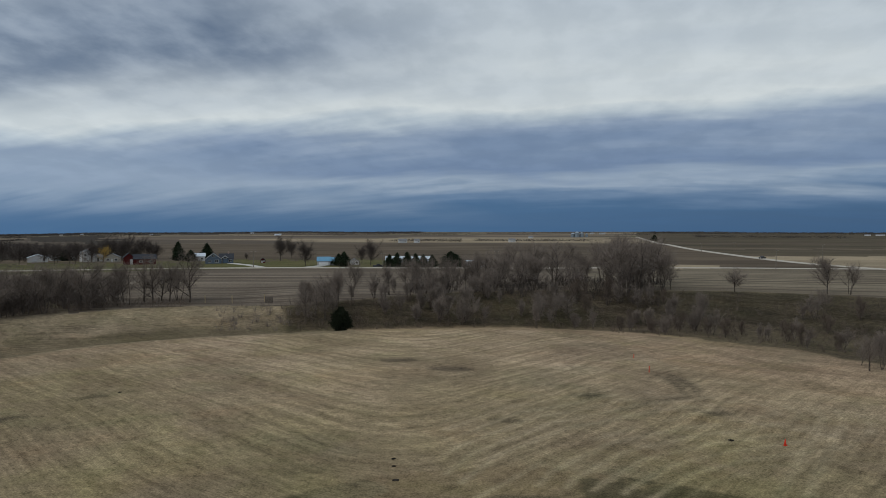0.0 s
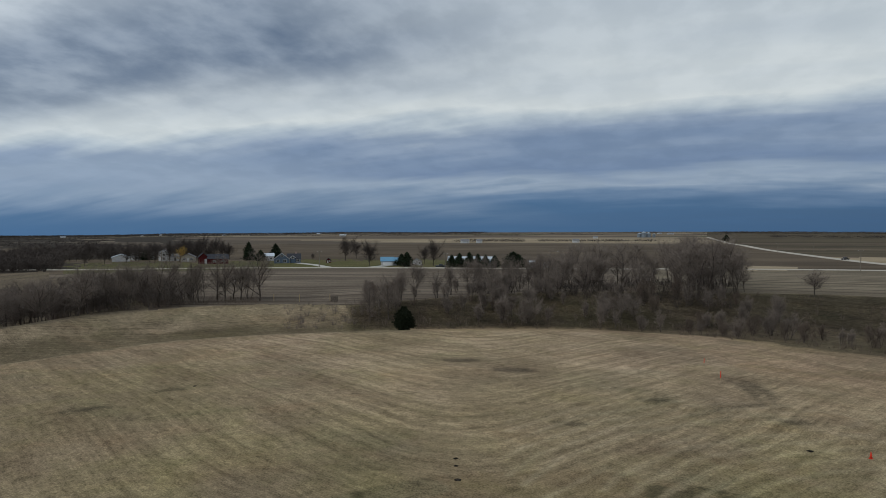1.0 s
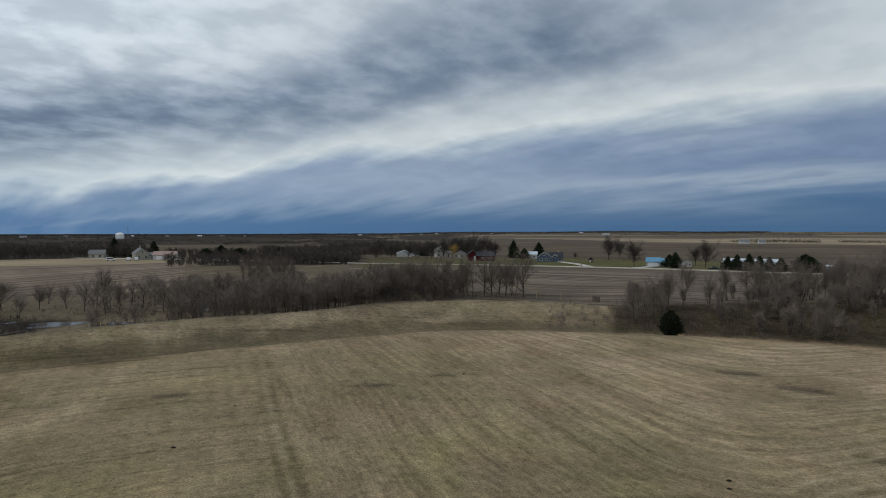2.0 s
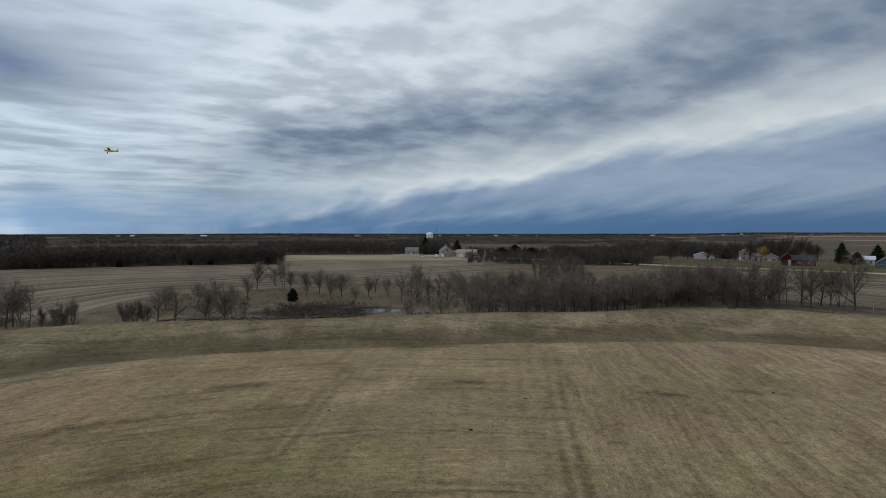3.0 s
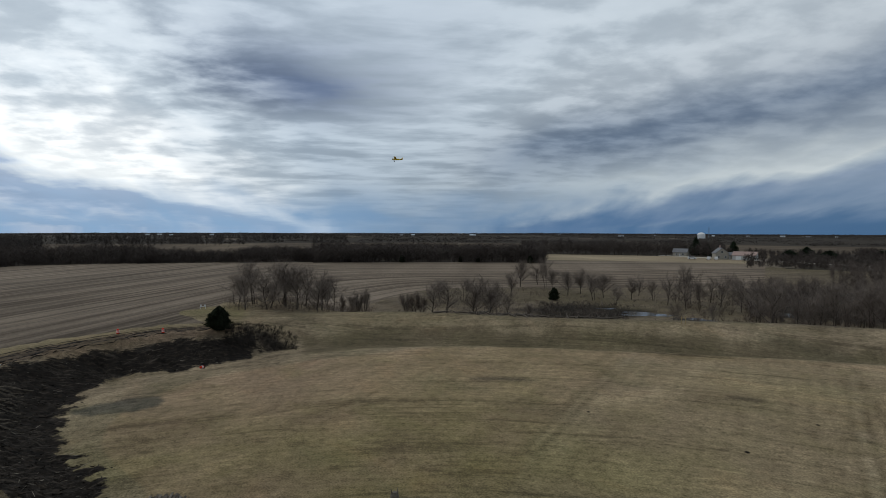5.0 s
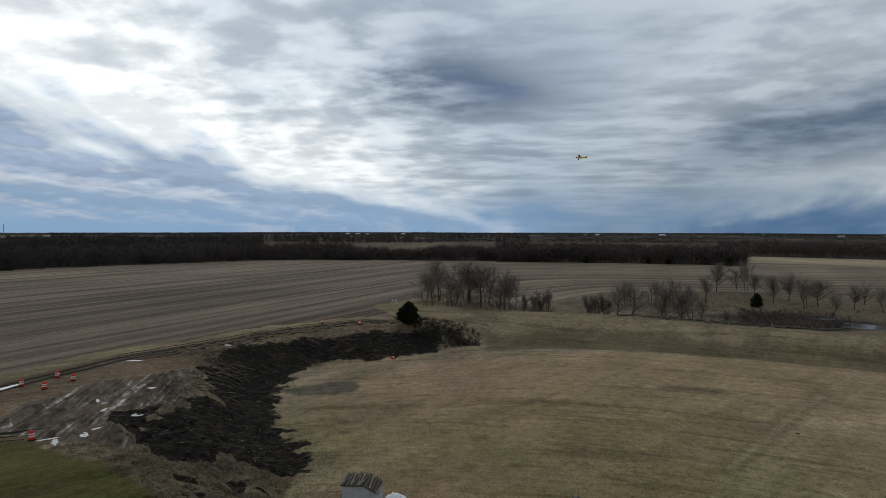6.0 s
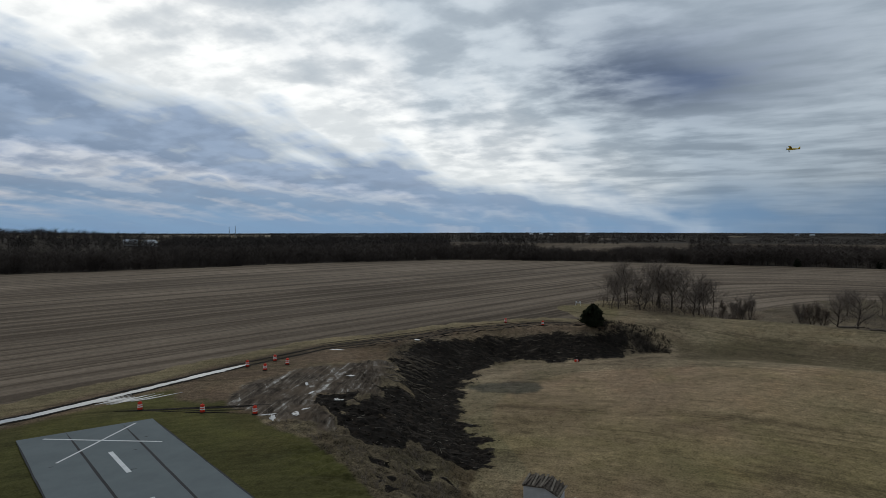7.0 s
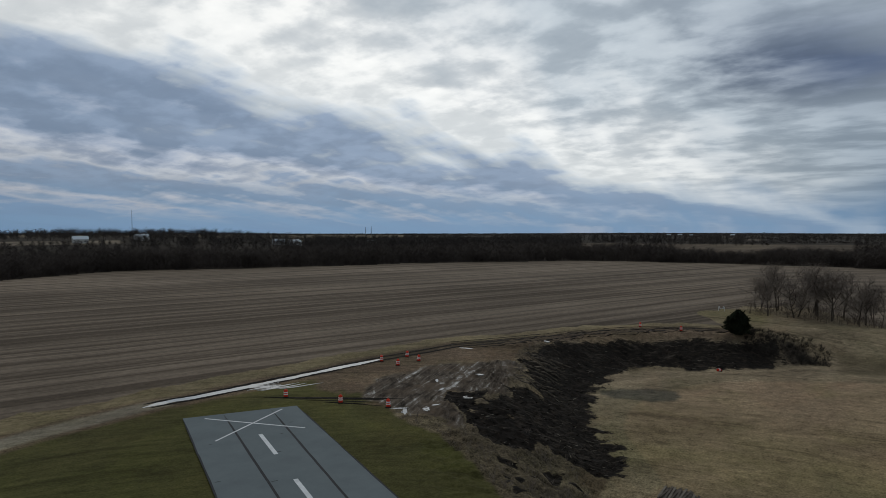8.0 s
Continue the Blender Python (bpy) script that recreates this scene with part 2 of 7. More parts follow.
def turf_build(N, pos):
    """Grass of every kind, with the cover of each spot held in the mesh, and mud and tilled soil laid in."""
    def held(name):
        n = N.tree.nodes.new("ShaderNodeAttribute")
        n.attribute_name = name
        return n
    dry, dark, lush = (held(k).outputs["Color"] for k in ("thatch", "soil", "green"))
    much = N.split(held("traits").outputs["Vector"])
    what = N.split(held("bare").outputs["Vector"])
    large = N.noise(pos, 0.016, 4.0, 0.55, 0.6)
    blotch = N.noise(pos, 0.055, 5.0, 0.62, 0.5)
    mid = N.noise(turned(N, pos, -39, 0.35, 1.0), 0.16, 5.0, 0.65, 0.4)
    tuft = N.noise(pos, 1.1, 6.0, 0.7)
    fuzz = N.noise(pos, 5.0, 4.0, 0.78)
    c = N.mix(N.remap(mid, 0.36, 0.74, 0.0, 1.0), dry, dark)
    c = N.mix(N.remap(large, 0.46, 0.70, 0.0, 0.75), c, lush)
    patch = N.noise(pos, 0.12, 5.0, 0.6, 0.4)
    c = N.mix(N.remap(patch, 0.50, 0.68, 0.0, 0.55), c, lush)
    # mowing rounds about the mound, slightly wavering
    x, y, _ = N.split(pos)
    rows = N.math("SMOOTH_MAX", N.math("ADD", N.math("MULTIPLY", x, -0.63), N.math("MULTIPLY", y, -0.777)), N.math("MULTIPLY", N.math("SUBTRACT", x, y), 0.7), 20.0)
    rows = N.math("ADD", rows, N.math("MULTIPLY", large, 9.0))
    rows = N.math("ADD", rows, N.math("MULTIPLY", mid, 1.2))
    line = N.noise(N.xyz(N.math("MULTIPLY", x, 0.02), rows, 0.0), 1.0, 5.0, 0.72, 0.15)
    swath = N.math("MULTIPLY", N.math("SINE", N.math("MULTIPLY", rows, 2.3)), N.remap(blotch, 0.36, 0.6, 0.0, 0.55))
    swing = N.math("ADD", N.remap(line, 0.36, 0.64, -0.8, 0.8), swath)
    k = N.math("MULTIPLY_ADD", swing, much[0], 1.0)
    # cut stalks lying along the rows
    along = N.math("SUBTRACT", N.math("MULTIPLY", x, 0.55), N.math("MULTIPLY", y, 0.15))
    hay = N.noise(N.xyz(N.math("MULTIPLY", along, 0.5), N.math("MULTIPLY", rows, 1.6), 2.0), 1.2, 5.0, 0.72, 0.3)
    # level rounds about the flying field's own centre
    round_x, round_y = N.math("SUBTRACT", x, 6.0), N.math("ADD", y, 4.0)
    reach = N.math("SQRT", N.math("ADD", N.math("MULTIPLY", round_x, round_x), N.math("MULTIPLY", round_y, round_y)))
    about = N.math("MULTIPLY", N.math("ARCTAN2", round_y, round_x), 80.0)
    level = N.noise(N.xyz(N.math("MULTIPLY", about, 0.14), reach, 0.0), 1.5, 5.0, 0.72, 0.3)
    beyond = N.remap(N.math("ADD", N.math("MULTIPLY", x, -0.717), N.math("MULTIPLY", y, -0.697)), -0.6, 0.6, 0.0, 1.0)
    beyond = N.math("MAXIMUM", beyond, N.remap(reach, 140.0, 148.0, 0.0, 1.0))
    hay = N.math("ADD", hay, N.math("MULTIPLY", beyond, N.math("SUBTRACT", level, hay)))
    k = N.math("MULTIPLY", k, N.remap(hay, 0.33, 0.67, 0.80, 1.17))
    streak = N.noise(N.xyz(N.math("MULTIPLY", about, 0.10), reach, 5.0), 0.36, 5.0, 0.68, 0.3)
    k = N.math("MULTIPLY", k, N.math("SUBTRACT", 1.0, N.math("MULTIPLY", beyond, N.remap(streak, 0.54, 0.70, 0.0, 0.45))))
    grit = N.math("ADD", N.remap(tuft, 0.32, 0.68, -0.30, 0.26), N.remap(fuzz, 0.34, 0.66, -0.46, 0.42))
    k = N.math("MULTIPLY", k, N.math("MULTIPLY_ADD", grit, much[1], 1.0))
    k = N.math("MULTIPLY", k, N.remap(blotch, 0.34, 0.66, 0.78, 1.19))
    clod = N.noise(pos, 0.35, 4.0, 0.6)
    k = N.math("MULTIPLY", k, N.remap(clod, 0.26, 0.40, 0.72, 1.0))
    c = N.mix(1.0, c, N.xyz(k, k, k), "MULTIPLY")
    moss = N.noise(pos, 0.034, 5.0, 0.65, 0.8)
    c = N.mix(N.remap(moss, 0.46, 0.66, 0.0, 0.38), c, N.mix(1.0, c, (0.90, 0.93, 0.84), "MULTIPLY"))
    # worn-through and sun-bleached places, longer than wide
    bald = N.noise(turned(N, pos, 12, 0.55, 1.0), 0.085, 6.0, 0.66, 0.9)
    c = N.mix(N.remap(bald, 0.54, 0.68, 0.0, 0.55), c, N.mix(1.0, c, (1.14, 1.04, 1.0), "MULTIPLY"))
    c = N.mix(N.remap(bald, 0.46, 0.33, 0.0, 0.6), c, N.mix(1.0, c, (0.74, 0.80, 0.78), "MULTIPLY"))
    # the lens's corner falloff put into the grass colour, darker and slightly greener
    dimmed = N.math("MULTIPLY", much[2], N.remap(blotch, 0.36, 0.58, 0.4, 1.0))
    c = N.mix(dimmed, c, N.mix(1.0, c, (0.64, 0.70, 0.55), "MULTIPLY"))
    ragged = N.math("ADD", N.math("MULTIPLY", N.math("SUBTRACT", N.noise(turned(N, pos, -60, 0.3, 1.0), 2.4, 5.0, 0.7, 0.4), 0.5), 1.3), N.math("MULTIPLY", N.math("SUBTRACT", fuzz, 0.5), 1.2))
    c = N.mix(N.remap(N.math("ADD", what[2], N.math("MULTIPLY", ragged, 0.5)), 0.40, 0.60, 0.0, 1.0), c, tilled(*WEST_SOIL)(N, pos))
    c = N.mix(N.remap(N.math("ADD", what[1], ragged), 0.30, 0.70, 0.0, 1.0), c, wet_build(N, pos))
    return N.mix(N.remap(N.math("ADD", what[0], ragged), 0.44, 0.56, 0.0, 1.0), c, mud_build(N, pos))


WEST_SOIL = ((0.232, 0.184, 0.139), (0.094, 0.073, 0.054), 160.5, 1.0, 0.3, True)
# thatch, bare soil and green of each cover; how much it is striped; how gritty
COVERS = {
    "meadow": ((0.368, 0.276, 0.184), (0.232, 0.165, 0.107), (0.265, 0.209, 0.119), 0.2, 0.9),
    "pasture": ((0.342, 0.247, 0.161), (0.216, 0.152, 0.097), (0.240, 0.187, 0.1), 0.07, 0.9),
    "berm": ((0.312, 0.242, 0.16), (0.155, 0.119, 0.078), (0.176, 0.144, 0.082), 0.05, 1.1),
    "lawn": ((0.098, 0.087, 0.036), (0.062, 0.058, 0.024), (0.108, 0.104, 0.034), 0.06, 0.6),
    "verge": ((0.252, 0.2, 0.118), (0.142, 0.11, 0.065), (0.172, 0.145, 0.072), 0.06, 0.9),
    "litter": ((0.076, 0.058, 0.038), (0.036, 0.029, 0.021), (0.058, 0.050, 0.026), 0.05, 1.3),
    "dirt": ((0.178, 0.127, 0.084), (0.090, 0.064, 0.045), (0.126, 0.100, 0.058), 0.08, 1.2),
    "rut": ((0.06, 0.048, 0.037), (0.04, 0.033, 0.026), (0.07, 0.056, 0.036), 0.08, 1.1),
    "weedy_bank": ((0.182, 0.139, 0.094), (0.044, 0.035, 0.026), (0.1, 0.079, 0.051), 0.2, 1.6),
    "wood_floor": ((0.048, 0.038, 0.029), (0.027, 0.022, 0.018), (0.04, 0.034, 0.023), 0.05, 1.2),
    "scorched": ((0.125, 0.108, 0.082), (0.07, 0.062, 0.05), (0.10, 0.09, 0.06), 0.05, 1.1),
    "faded": ((0.182, 0.138, 0.095), (0.116, 0.089, 0.061), (0.131, 0.103, 0.064), 0.1, 1.2),
    "swath": ((0.43, 0.335, 0.232), (0.33, 0.25, 0.168), (0.36, 0.288, 0.178), 0.1, 0.8),
    "stubble": ((0.358, 0.270, 0.178), (0.238, 0.172, 0.112), (0.264, 0.207, 0.118), 0.07, 0.9),
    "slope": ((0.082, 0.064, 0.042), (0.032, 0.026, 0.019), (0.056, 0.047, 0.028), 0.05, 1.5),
    "worn": ((0.215, 0.16, 0.104), (0.14, 0.103, 0.066), (0.156, 0.124, 0.068), 0.05, 1.0),
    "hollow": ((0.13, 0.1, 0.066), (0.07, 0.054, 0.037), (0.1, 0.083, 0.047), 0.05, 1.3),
    "gravel": ((0.27, 0.232, 0.178), (0.20, 0.168, 0.128), (0.21, 0.18, 0.12), 0.05, 0.7),
    "floodplain": ((0.178, 0.140, 0.097), (0.094, 0.074, 0.055), (0.118, 0.097, 0.058), 0.05, 1.1),
    "damp": ((0.167, 0.131, 0.083), (0.099, 0.077, 0.049), (0.116, 0.097, 0.053), 0.04, 0.9),
}


def far_build(N, pos):
    vor = N.tree.nodes.new("ShaderNodeTexVoronoi")
    N.link(turned(N, pos, 6, 0.5, 1.0), vor.inputs["Vector"])
    vor.inputs["Scale"].default_value, vor.inputs["Randomness"].default_value = 0.0042, 0.8
    hue = N.split(vor.outputs["Color"])[0]
    c = N.ramp(hue, [(0.0, (0.10, 0.08, 0.06)), (0.3, (0.20, 0.16, 0.11)), (0.5, (0.13, 0.10, 0.075)), (0.75, (0.24, 0.195, 0.135)), (0.92, (0.09, 0.085, 0.05))], "CONSTANT")
    n = N.noise(pos, 0.02, 5.0, 0.65)
    k = N.remap(n, 0.3, 0.7, 0.8, 1.2)
    return N.mix(1.0, c, N.xyz(k, k, k), "MULTIPLY")


M = {}
M["yard"] = material("yard", grass((0.115, 0.104, 0.044), (0.07, 0.078, 0.029), (0.15, 0.122, 0.062), 10, 0.04), bump=grass_bump)
M["field_north"] = material("field_north", tilled((0.20, 0.162, 0.122), (0.085, 0.066, 0.05), 4.0, 1.0, 0.30))
M["field_east"] = material("field_east", tilled((0.235, 0.195, 0.138), (0.085, 0.067, 0.048), -12, 0.9, 0.24))
M["field_low"] = material("field_low", tilled((0.21, 0.175, 0.13), (0.12, 0.096, 0.07), 30, 0.8, 0.2))
M["field_brown"] = material("field_brown", tilled((0.135, 0.104, 0.072), (0.08, 0.061, 0.043), 5, 0.8, 0.05))
M["field_olive"] = material("field_olive", tilled((0.115, 0.093, 0.058), (0.066, 0.053, 0.036), 3, 1.0, 0.012))
M["field_tan"] = material("field_tan", tilled((0.31, 0.25, 0.165), (0.23, 0.18, 0.12), 5, 0.6, 0.05))
M["turf"] = material("turf", turf_build, bump=grass_bump)
M["field_west"] = material("field_west", tilled(*WEST_SOIL))
M["far_land"] = material("far_land", far_build)
M["floodplain"] = material("floodplain", grass((0.178, 0.140, 0.097), (0.094, 0.074, 0.055), (0.118, 0.097, 0.058), 70, 0.05, 0.5), bump=grass_bump)
M["mud"] = material("mud", mud_build, rough=0.75, bump=lambda N, p: (N.noise(p, 1.5, 6.0, 0.75), 0.9, 0.5))
M["gravel"] = material("gravel", plain(0.42, 0.38, 0.32, 0.15, 0.6))
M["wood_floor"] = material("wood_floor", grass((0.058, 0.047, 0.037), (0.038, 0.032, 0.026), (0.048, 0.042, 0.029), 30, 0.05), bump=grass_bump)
M["water"] = material("water", plain(0.09, 0.09, 0.085, 0.1, 0.5), rough=0.04, spec=0.6)
M["puddle"] = material("puddle", plain(0.30, 0.29, 0.27, 0.12, 0.8), rough=0.06, spec=0.8)


# ---- terrain ----
def polar(az, r):
    a = radians(az)
    return (-r * math.sin(a), r * math.cos(a))


def hash2(ix, iy, seed):
    h = (ix * 374761393 + iy * 668265263 + seed * 974634777) & 0xFFFFFFFF
    h = ((h ^ (h >> 13)) * 1274126177) & 0xFFFFFFFF
    return ((h ^ (h >> 16)) & 0xFFFF) / 65535.0


def vnoise(x, y, size, seed=1):
    """Smooth noise between -1 and 1, with blobs of that size in metres."""
    x, y = np.asarray(x, float) / size, np.asarray(y, float) / size
    ix, iy = np.floor(x).astype(np.int64), np.floor(y).astype(np.int64)
    fx, fy = x - ix, y - iy
    fx, fy = fx * fx * (3 - 2 * fx), fy * fy * (3 - 2 * fy)
    a, b = hash2(ix, iy, seed), hash2(ix + 1, iy, seed)
    c, d = hash2(ix, iy + 1, seed), hash2(ix + 1, iy + 1, seed)
    return 2 * ((a * (1 - fx) + b * fx) * (1 - fy) + (c * (1 - fx) + d * fx) * fy) - 1


def smooth(x, a, b):
    t = np.clip((x - a) / (b - a), 0, 1)
    return t * t * (3 - 2 * t)


def spline(points, n=6):
    """A closed, rounded outline through points (x, y, z)."""
    p = np.array(points, float)
    out = []
    for k in range(len(p)):
        p0, p1, p2, p3 = p[k - 1], p[k], p[(k + 1) % len(p)], p[(k + 2) % len(p)]
        for j in range(n):
            t = j / n
            out.append(0.5 * (2 * p1 + (p2 - p0) * t + (2 * p0 - 5 * p1 + 4 * p2 - p3) * t * t + (3 * p1 - p0 - 3 * p2 + p3) * t ** 3))
    return np.array(out)


def nearest(outline, x, y):
    """Distance to a closed outline, its height there, and whether the points lie inside."""
    best = np.full(x.shape, 1e12)
    zz = np.zeros(x.shape)
    inside = np.zeros(x.shape, bool)
    for k in range(len(outline)):
        ax, ay, az_ = outline[k - 1]
        bx, by, bz = outline[k]
        ex, ey = bx - ax, by - ay
        t = np.clip(((x - ax) * ex + (y - ay) * ey) / (ex * ex + ey * ey + 1e-9), 0, 1)
        d = (x - ax - t * ex) ** 2 + (y - ay - t * ey) ** 2
        m = d < best
        best = np.where(m, d, best)
        zz = np.where(m, az_ + (bz - az_) * t, zz)
        if ay != by:
            inside ^= ((ay > y) != (by > y)) & (x < ex * (y - ay) / ey + ax)
    return np.sqrt(best), zz, inside


def ring(rows, extra=()):
    return [(*polar(az, r), z) for az, r, z in rows] + list(extra)


# the basin's rim, the foot of its banks, and the crest of the mown mound in it
RIM = spline(ring([(-120, 150, 0), (-75, 205, 0), (-45, 214, 0), (-29, 216, 0), (-20, 207, 0), (-11, 200, 0), (0, 186, 0), (7, 173, -0.4), (14, 167, -0.8), (20, 174, -1),
                   (28, 175, -1), (34, 167, -1), (42, 153, -1), (52, 147, -1), (62, 141, -1), (71, 140, -1), (79, 145, -1), (86, 148, -1), (92, 141, -1), (96, 134, -0.6),
                   (100, 122, -0.2), (107, 118, 0), (113, 109, 0), (117, 100, 0)],
                  [(-77, -41, 0), (-66, -37, 0), (-56, -35, 0), (-48, -30, 0), (-40.5, -23, 0), (-32, -4, 0), (-20, 21, -0.5), (-9, 35, -1), (6, 41, -1.6), (18, 36, -1), (34, 20, 0), (70, -40, 0)]))
FOOT = spline(ring([(-110, 130, -6), (-75, 166, -6), (-45, 172, -6), (-29, 178, -6), (-20, 172, -6), (-11, 164, -6), (0, 157, -5.5), (7, 153, -5.2), (14, 149, -4.8), (20, 147, -4.6),
                    (28, 146, -4.6), (34, 142, -4.6), (42, 134, -4.8), (52, 129, -5), (62, 125, -5), (71, 125, -5), (79, 127, -4.9), (86, 125, -4.6), (93, 122, -4.2),
                    (101, 110, -4), (107, 108, -4), (110.5, 97, -4), (111.8, 85, -4), (111.5, 74, -4), (109, 62, -4), (110, 53, -4)],
                   [(-40, -8, -4), (-27, 22, -4), (-14, 41, -4), (6, 50, -4), (25, 42, -4), (44, 24, -4), (85, -25, -5)]))
CREST = spline(ring([(-105, 90, -3.4), (-75, 96, -3.3), (-45, 100, -3.2), (-29, 99, -3), (-21, 107, -3), (-16, 125, -3), (-11, 136, -3), (0, 137, -3), (14, 135, -3), (24, 135, -3),
                     (32, 131, -3), (42, 123, -3), (52, 118, -3), (62, 115, -3), (71, 115, -3), (80, 114, -3), (86, 109, -3.1), (92, 106, -3.4), (100, 100, -3.8), (105, 92, -4), (107.5, 82, -4), (108, 72, -4), (105, 60, -4), (104, 50, -4)],
                    [(-33, 20, -4), (-17, 50, -4), (6, 60, -4), (30, 51, -4), (52, 30, -4), (80, 0, -4.5)]))


# the track along the field's edge, and the runway
TRACK = [(18, -61), (-10, -62.5), (-27.6, -63.4), (-36.6, -63.5), (-45.4, -62), (-54.4, -60.5), (-68.9, -58.7), (-84.4, -55), (-97, -47), (-108, -41), (-115, -36), (-121, -30), (-126, -22)]
RUN_A, RUN_B = Vector((-36.2, -56.4)), Vector((-45.7, -50.4))      # the runway's far end
RUN_DIR = Vector((0.452, 0.892))
RUN_LEN = 80.0


def ground_z(x, y):
    """Height of the land; arrays in, array out."""
    x, y = np.atleast_1d(np.asarray(x, float)), np.atleast_1d(np.asarray(y, float))
    r, az = np.hypot(x, y), np.degrees(np.arctan2(-x, y))
    dr, zr, in_rim = nearest(RIM, x, y)
    df, zf, in_foot = nearest(FOOT, x, y)
    dc, zc, in_crest = nearest(CREST, x, y)
    # beyond the rim: plain fields, a low creek bottom, gentle far hills
    low = smooth(az, 30, 44) * (1 - smooth(az, 84, 96))
    fall = np.where(low > 0, 1 - smooth(r, 225, 335), 0) * low * (r > 100)
    plainz = -6.0 * fall - 1.2 * smooth(az, 12, 20) * (1 - smooth(az, 30, 44)) * (1 - smooth(r, 190, 240))
    plainz = plainz + vnoise(x, y, 160, 3) * 0.5 * smooth(r, 250, 500)
    hills = np.interp(az, [-60, -35, -10, 10, 30, 45, 130, 172], [8, 10, 8, 1, -12, -24, -26, -22]) + vnoise(az, az * 0, 7, 8) * 3
    plainz = plainz + hills * smooth(r, 700, 4600) + 9 * smooth(az, 132, 148) * smooth(r, 360, 700)
    out = zr + (plainz - zr) * smooth(dr, 0, 26)
    t = dr / (dr + df + 1e-6)
    bank = zr + (zf - zr) * (0.35 * t + 0.65 * t * t * (3 - 2 * t))
    t2 = df / (df + dc + 1e-6)
    swale = zf + (zc - zf) * smooth(t2, 0, 1)
    floor_ = -3.9 + 0.9 * smooth(r, 55, 112) * (1 - smooth(az, 86, 100))
    mound = zc + (floor_ - zc) * smooth(dc, 0, 30)
    z = np.where(in_crest, mound, np.where(in_foot, swale, np.where(in_rim, bank, out)))
    # roughness: soft in grass, rugged in the raw bank
    raw = smooth(az, 92, 99) * (1 - smooth(az, 128, 131)) * np.where(in_rim & ~in_foot, 1, np.where(in_foot, 1 - smooth(df, 0, 4), 1 - smooth(dr, 0, 8))) * (r > 44) * (r < 140)
    z = z + raw * (0.12 * vnoise((0.47 * x - 0.88 * y) * 0.4, 0.88 * x + 0.47 * y, 1.6, 11) + 0.20 * vnoise(x, y, 1.3, 12) + 0.20 * vnoise(x, y, 0.55, 13))
    z = z + np.where(r < 330, 0.10 * vnoise(x, y, 9, 5) + 0.05 * vnoise(x, y, 3, 6), 0) * np.where(in_rim & ~(raw > 0.2), 1.0, 0.5)
    # graded under the runway
    al, ac = (x - RUN_A.x) * RUN_DIR.x + (y - RUN_A.y) * RUN_DIR.y, -(x - RUN_A.x) * RUN_DIR.y + (y - RUN_A.y) * RUN_DIR.x
    flat = smooth(al, -5, -2) * (1 - smooth(al, RUN_LEN + 1, RUN_LEN + 4)) * smooth(ac, -4, -1) * (1 - smooth(ac, 12.5, 15))
    return z * (1 - flat) - 0.03 * flat


def gz(x, y):
    return float(ground_z(x, y)[0])


def in_poly(poly, x, y):
    return nearest(np.array([(px, py, 0.0) for px, py in poly]), x, y)[2]


def line_dist(line, x, y):
    best = np.full(np.shape(x), 1e12)
    for (ax, ay), (bx, by) in zip(line[:-1], line[1:]):
        ex, ey = bx - ax, by - ay
        t = np.clip(((x - ax) * ex + (y - ay) * ey) / (ex * ex + ey * ey), 0, 1)
        best = np.minimum(best, (x - ax - t * ex) ** 2 + (y - ay - t * ey) ** 2)
    return np.sqrt(best)


ROAD_NORTH = [polar(60, 460), polar(45, 380), polar(36, 345), polar(26, 332), polar(17, 322), polar(8, 314), polar(0, 311), polar(-10, 318), polar(-22, 342), polar(-30, 362), polar(-40, 398), polar(-60, 520)]
ROAD_EAST = [polar(-37, 372), polar(-33, 395), polar(-30, 425), polar(-27, 480), polar(-23, 620), polar(-20.5, 800), polar(-18.5, 1150), polar(-17.2, 1800)]
SLOTS = ["meadow", "pasture", "berm", "lawn", "yard", "verge", "field_west", "field_north", "field_east", "field_low", "field_brown", "field_tan", "field_olive", "far_land", "litter", "floodplain",
         "mud", "wet_mud", "dirt", "rut", "gravel", "weedy_bank", "wood_floor", "scorched", "swath", "damp", "faded", "stubble", "slope", "worn", "hollow"]


WEST_EDGE = ([86, 90, 99, 106, 113, 118, 122, 128, 132, 137, 144, 152, 160, 168], [345, 349, 355, 362, 365, 350, 345, 334, 322, 316, 313, 316, 281, 255])
PATCHES = [(-86, -26, 5.2, 3.6), (1, 99, 4, 2.2), (-7, 105, 3.5, 1.4), (-52, 72, 4, 1.2), (8, 74, 3, 1.2), (-88, 26, 5, 1.4), (-72, 54, 2.5, 1.0), (33, 76, 3, 1.2), (20, 84, 3.5, 1.2), (-46, 82, 3, 1), (-51, 7, 3, 1.5), (8, 52, 5, 1.5)]


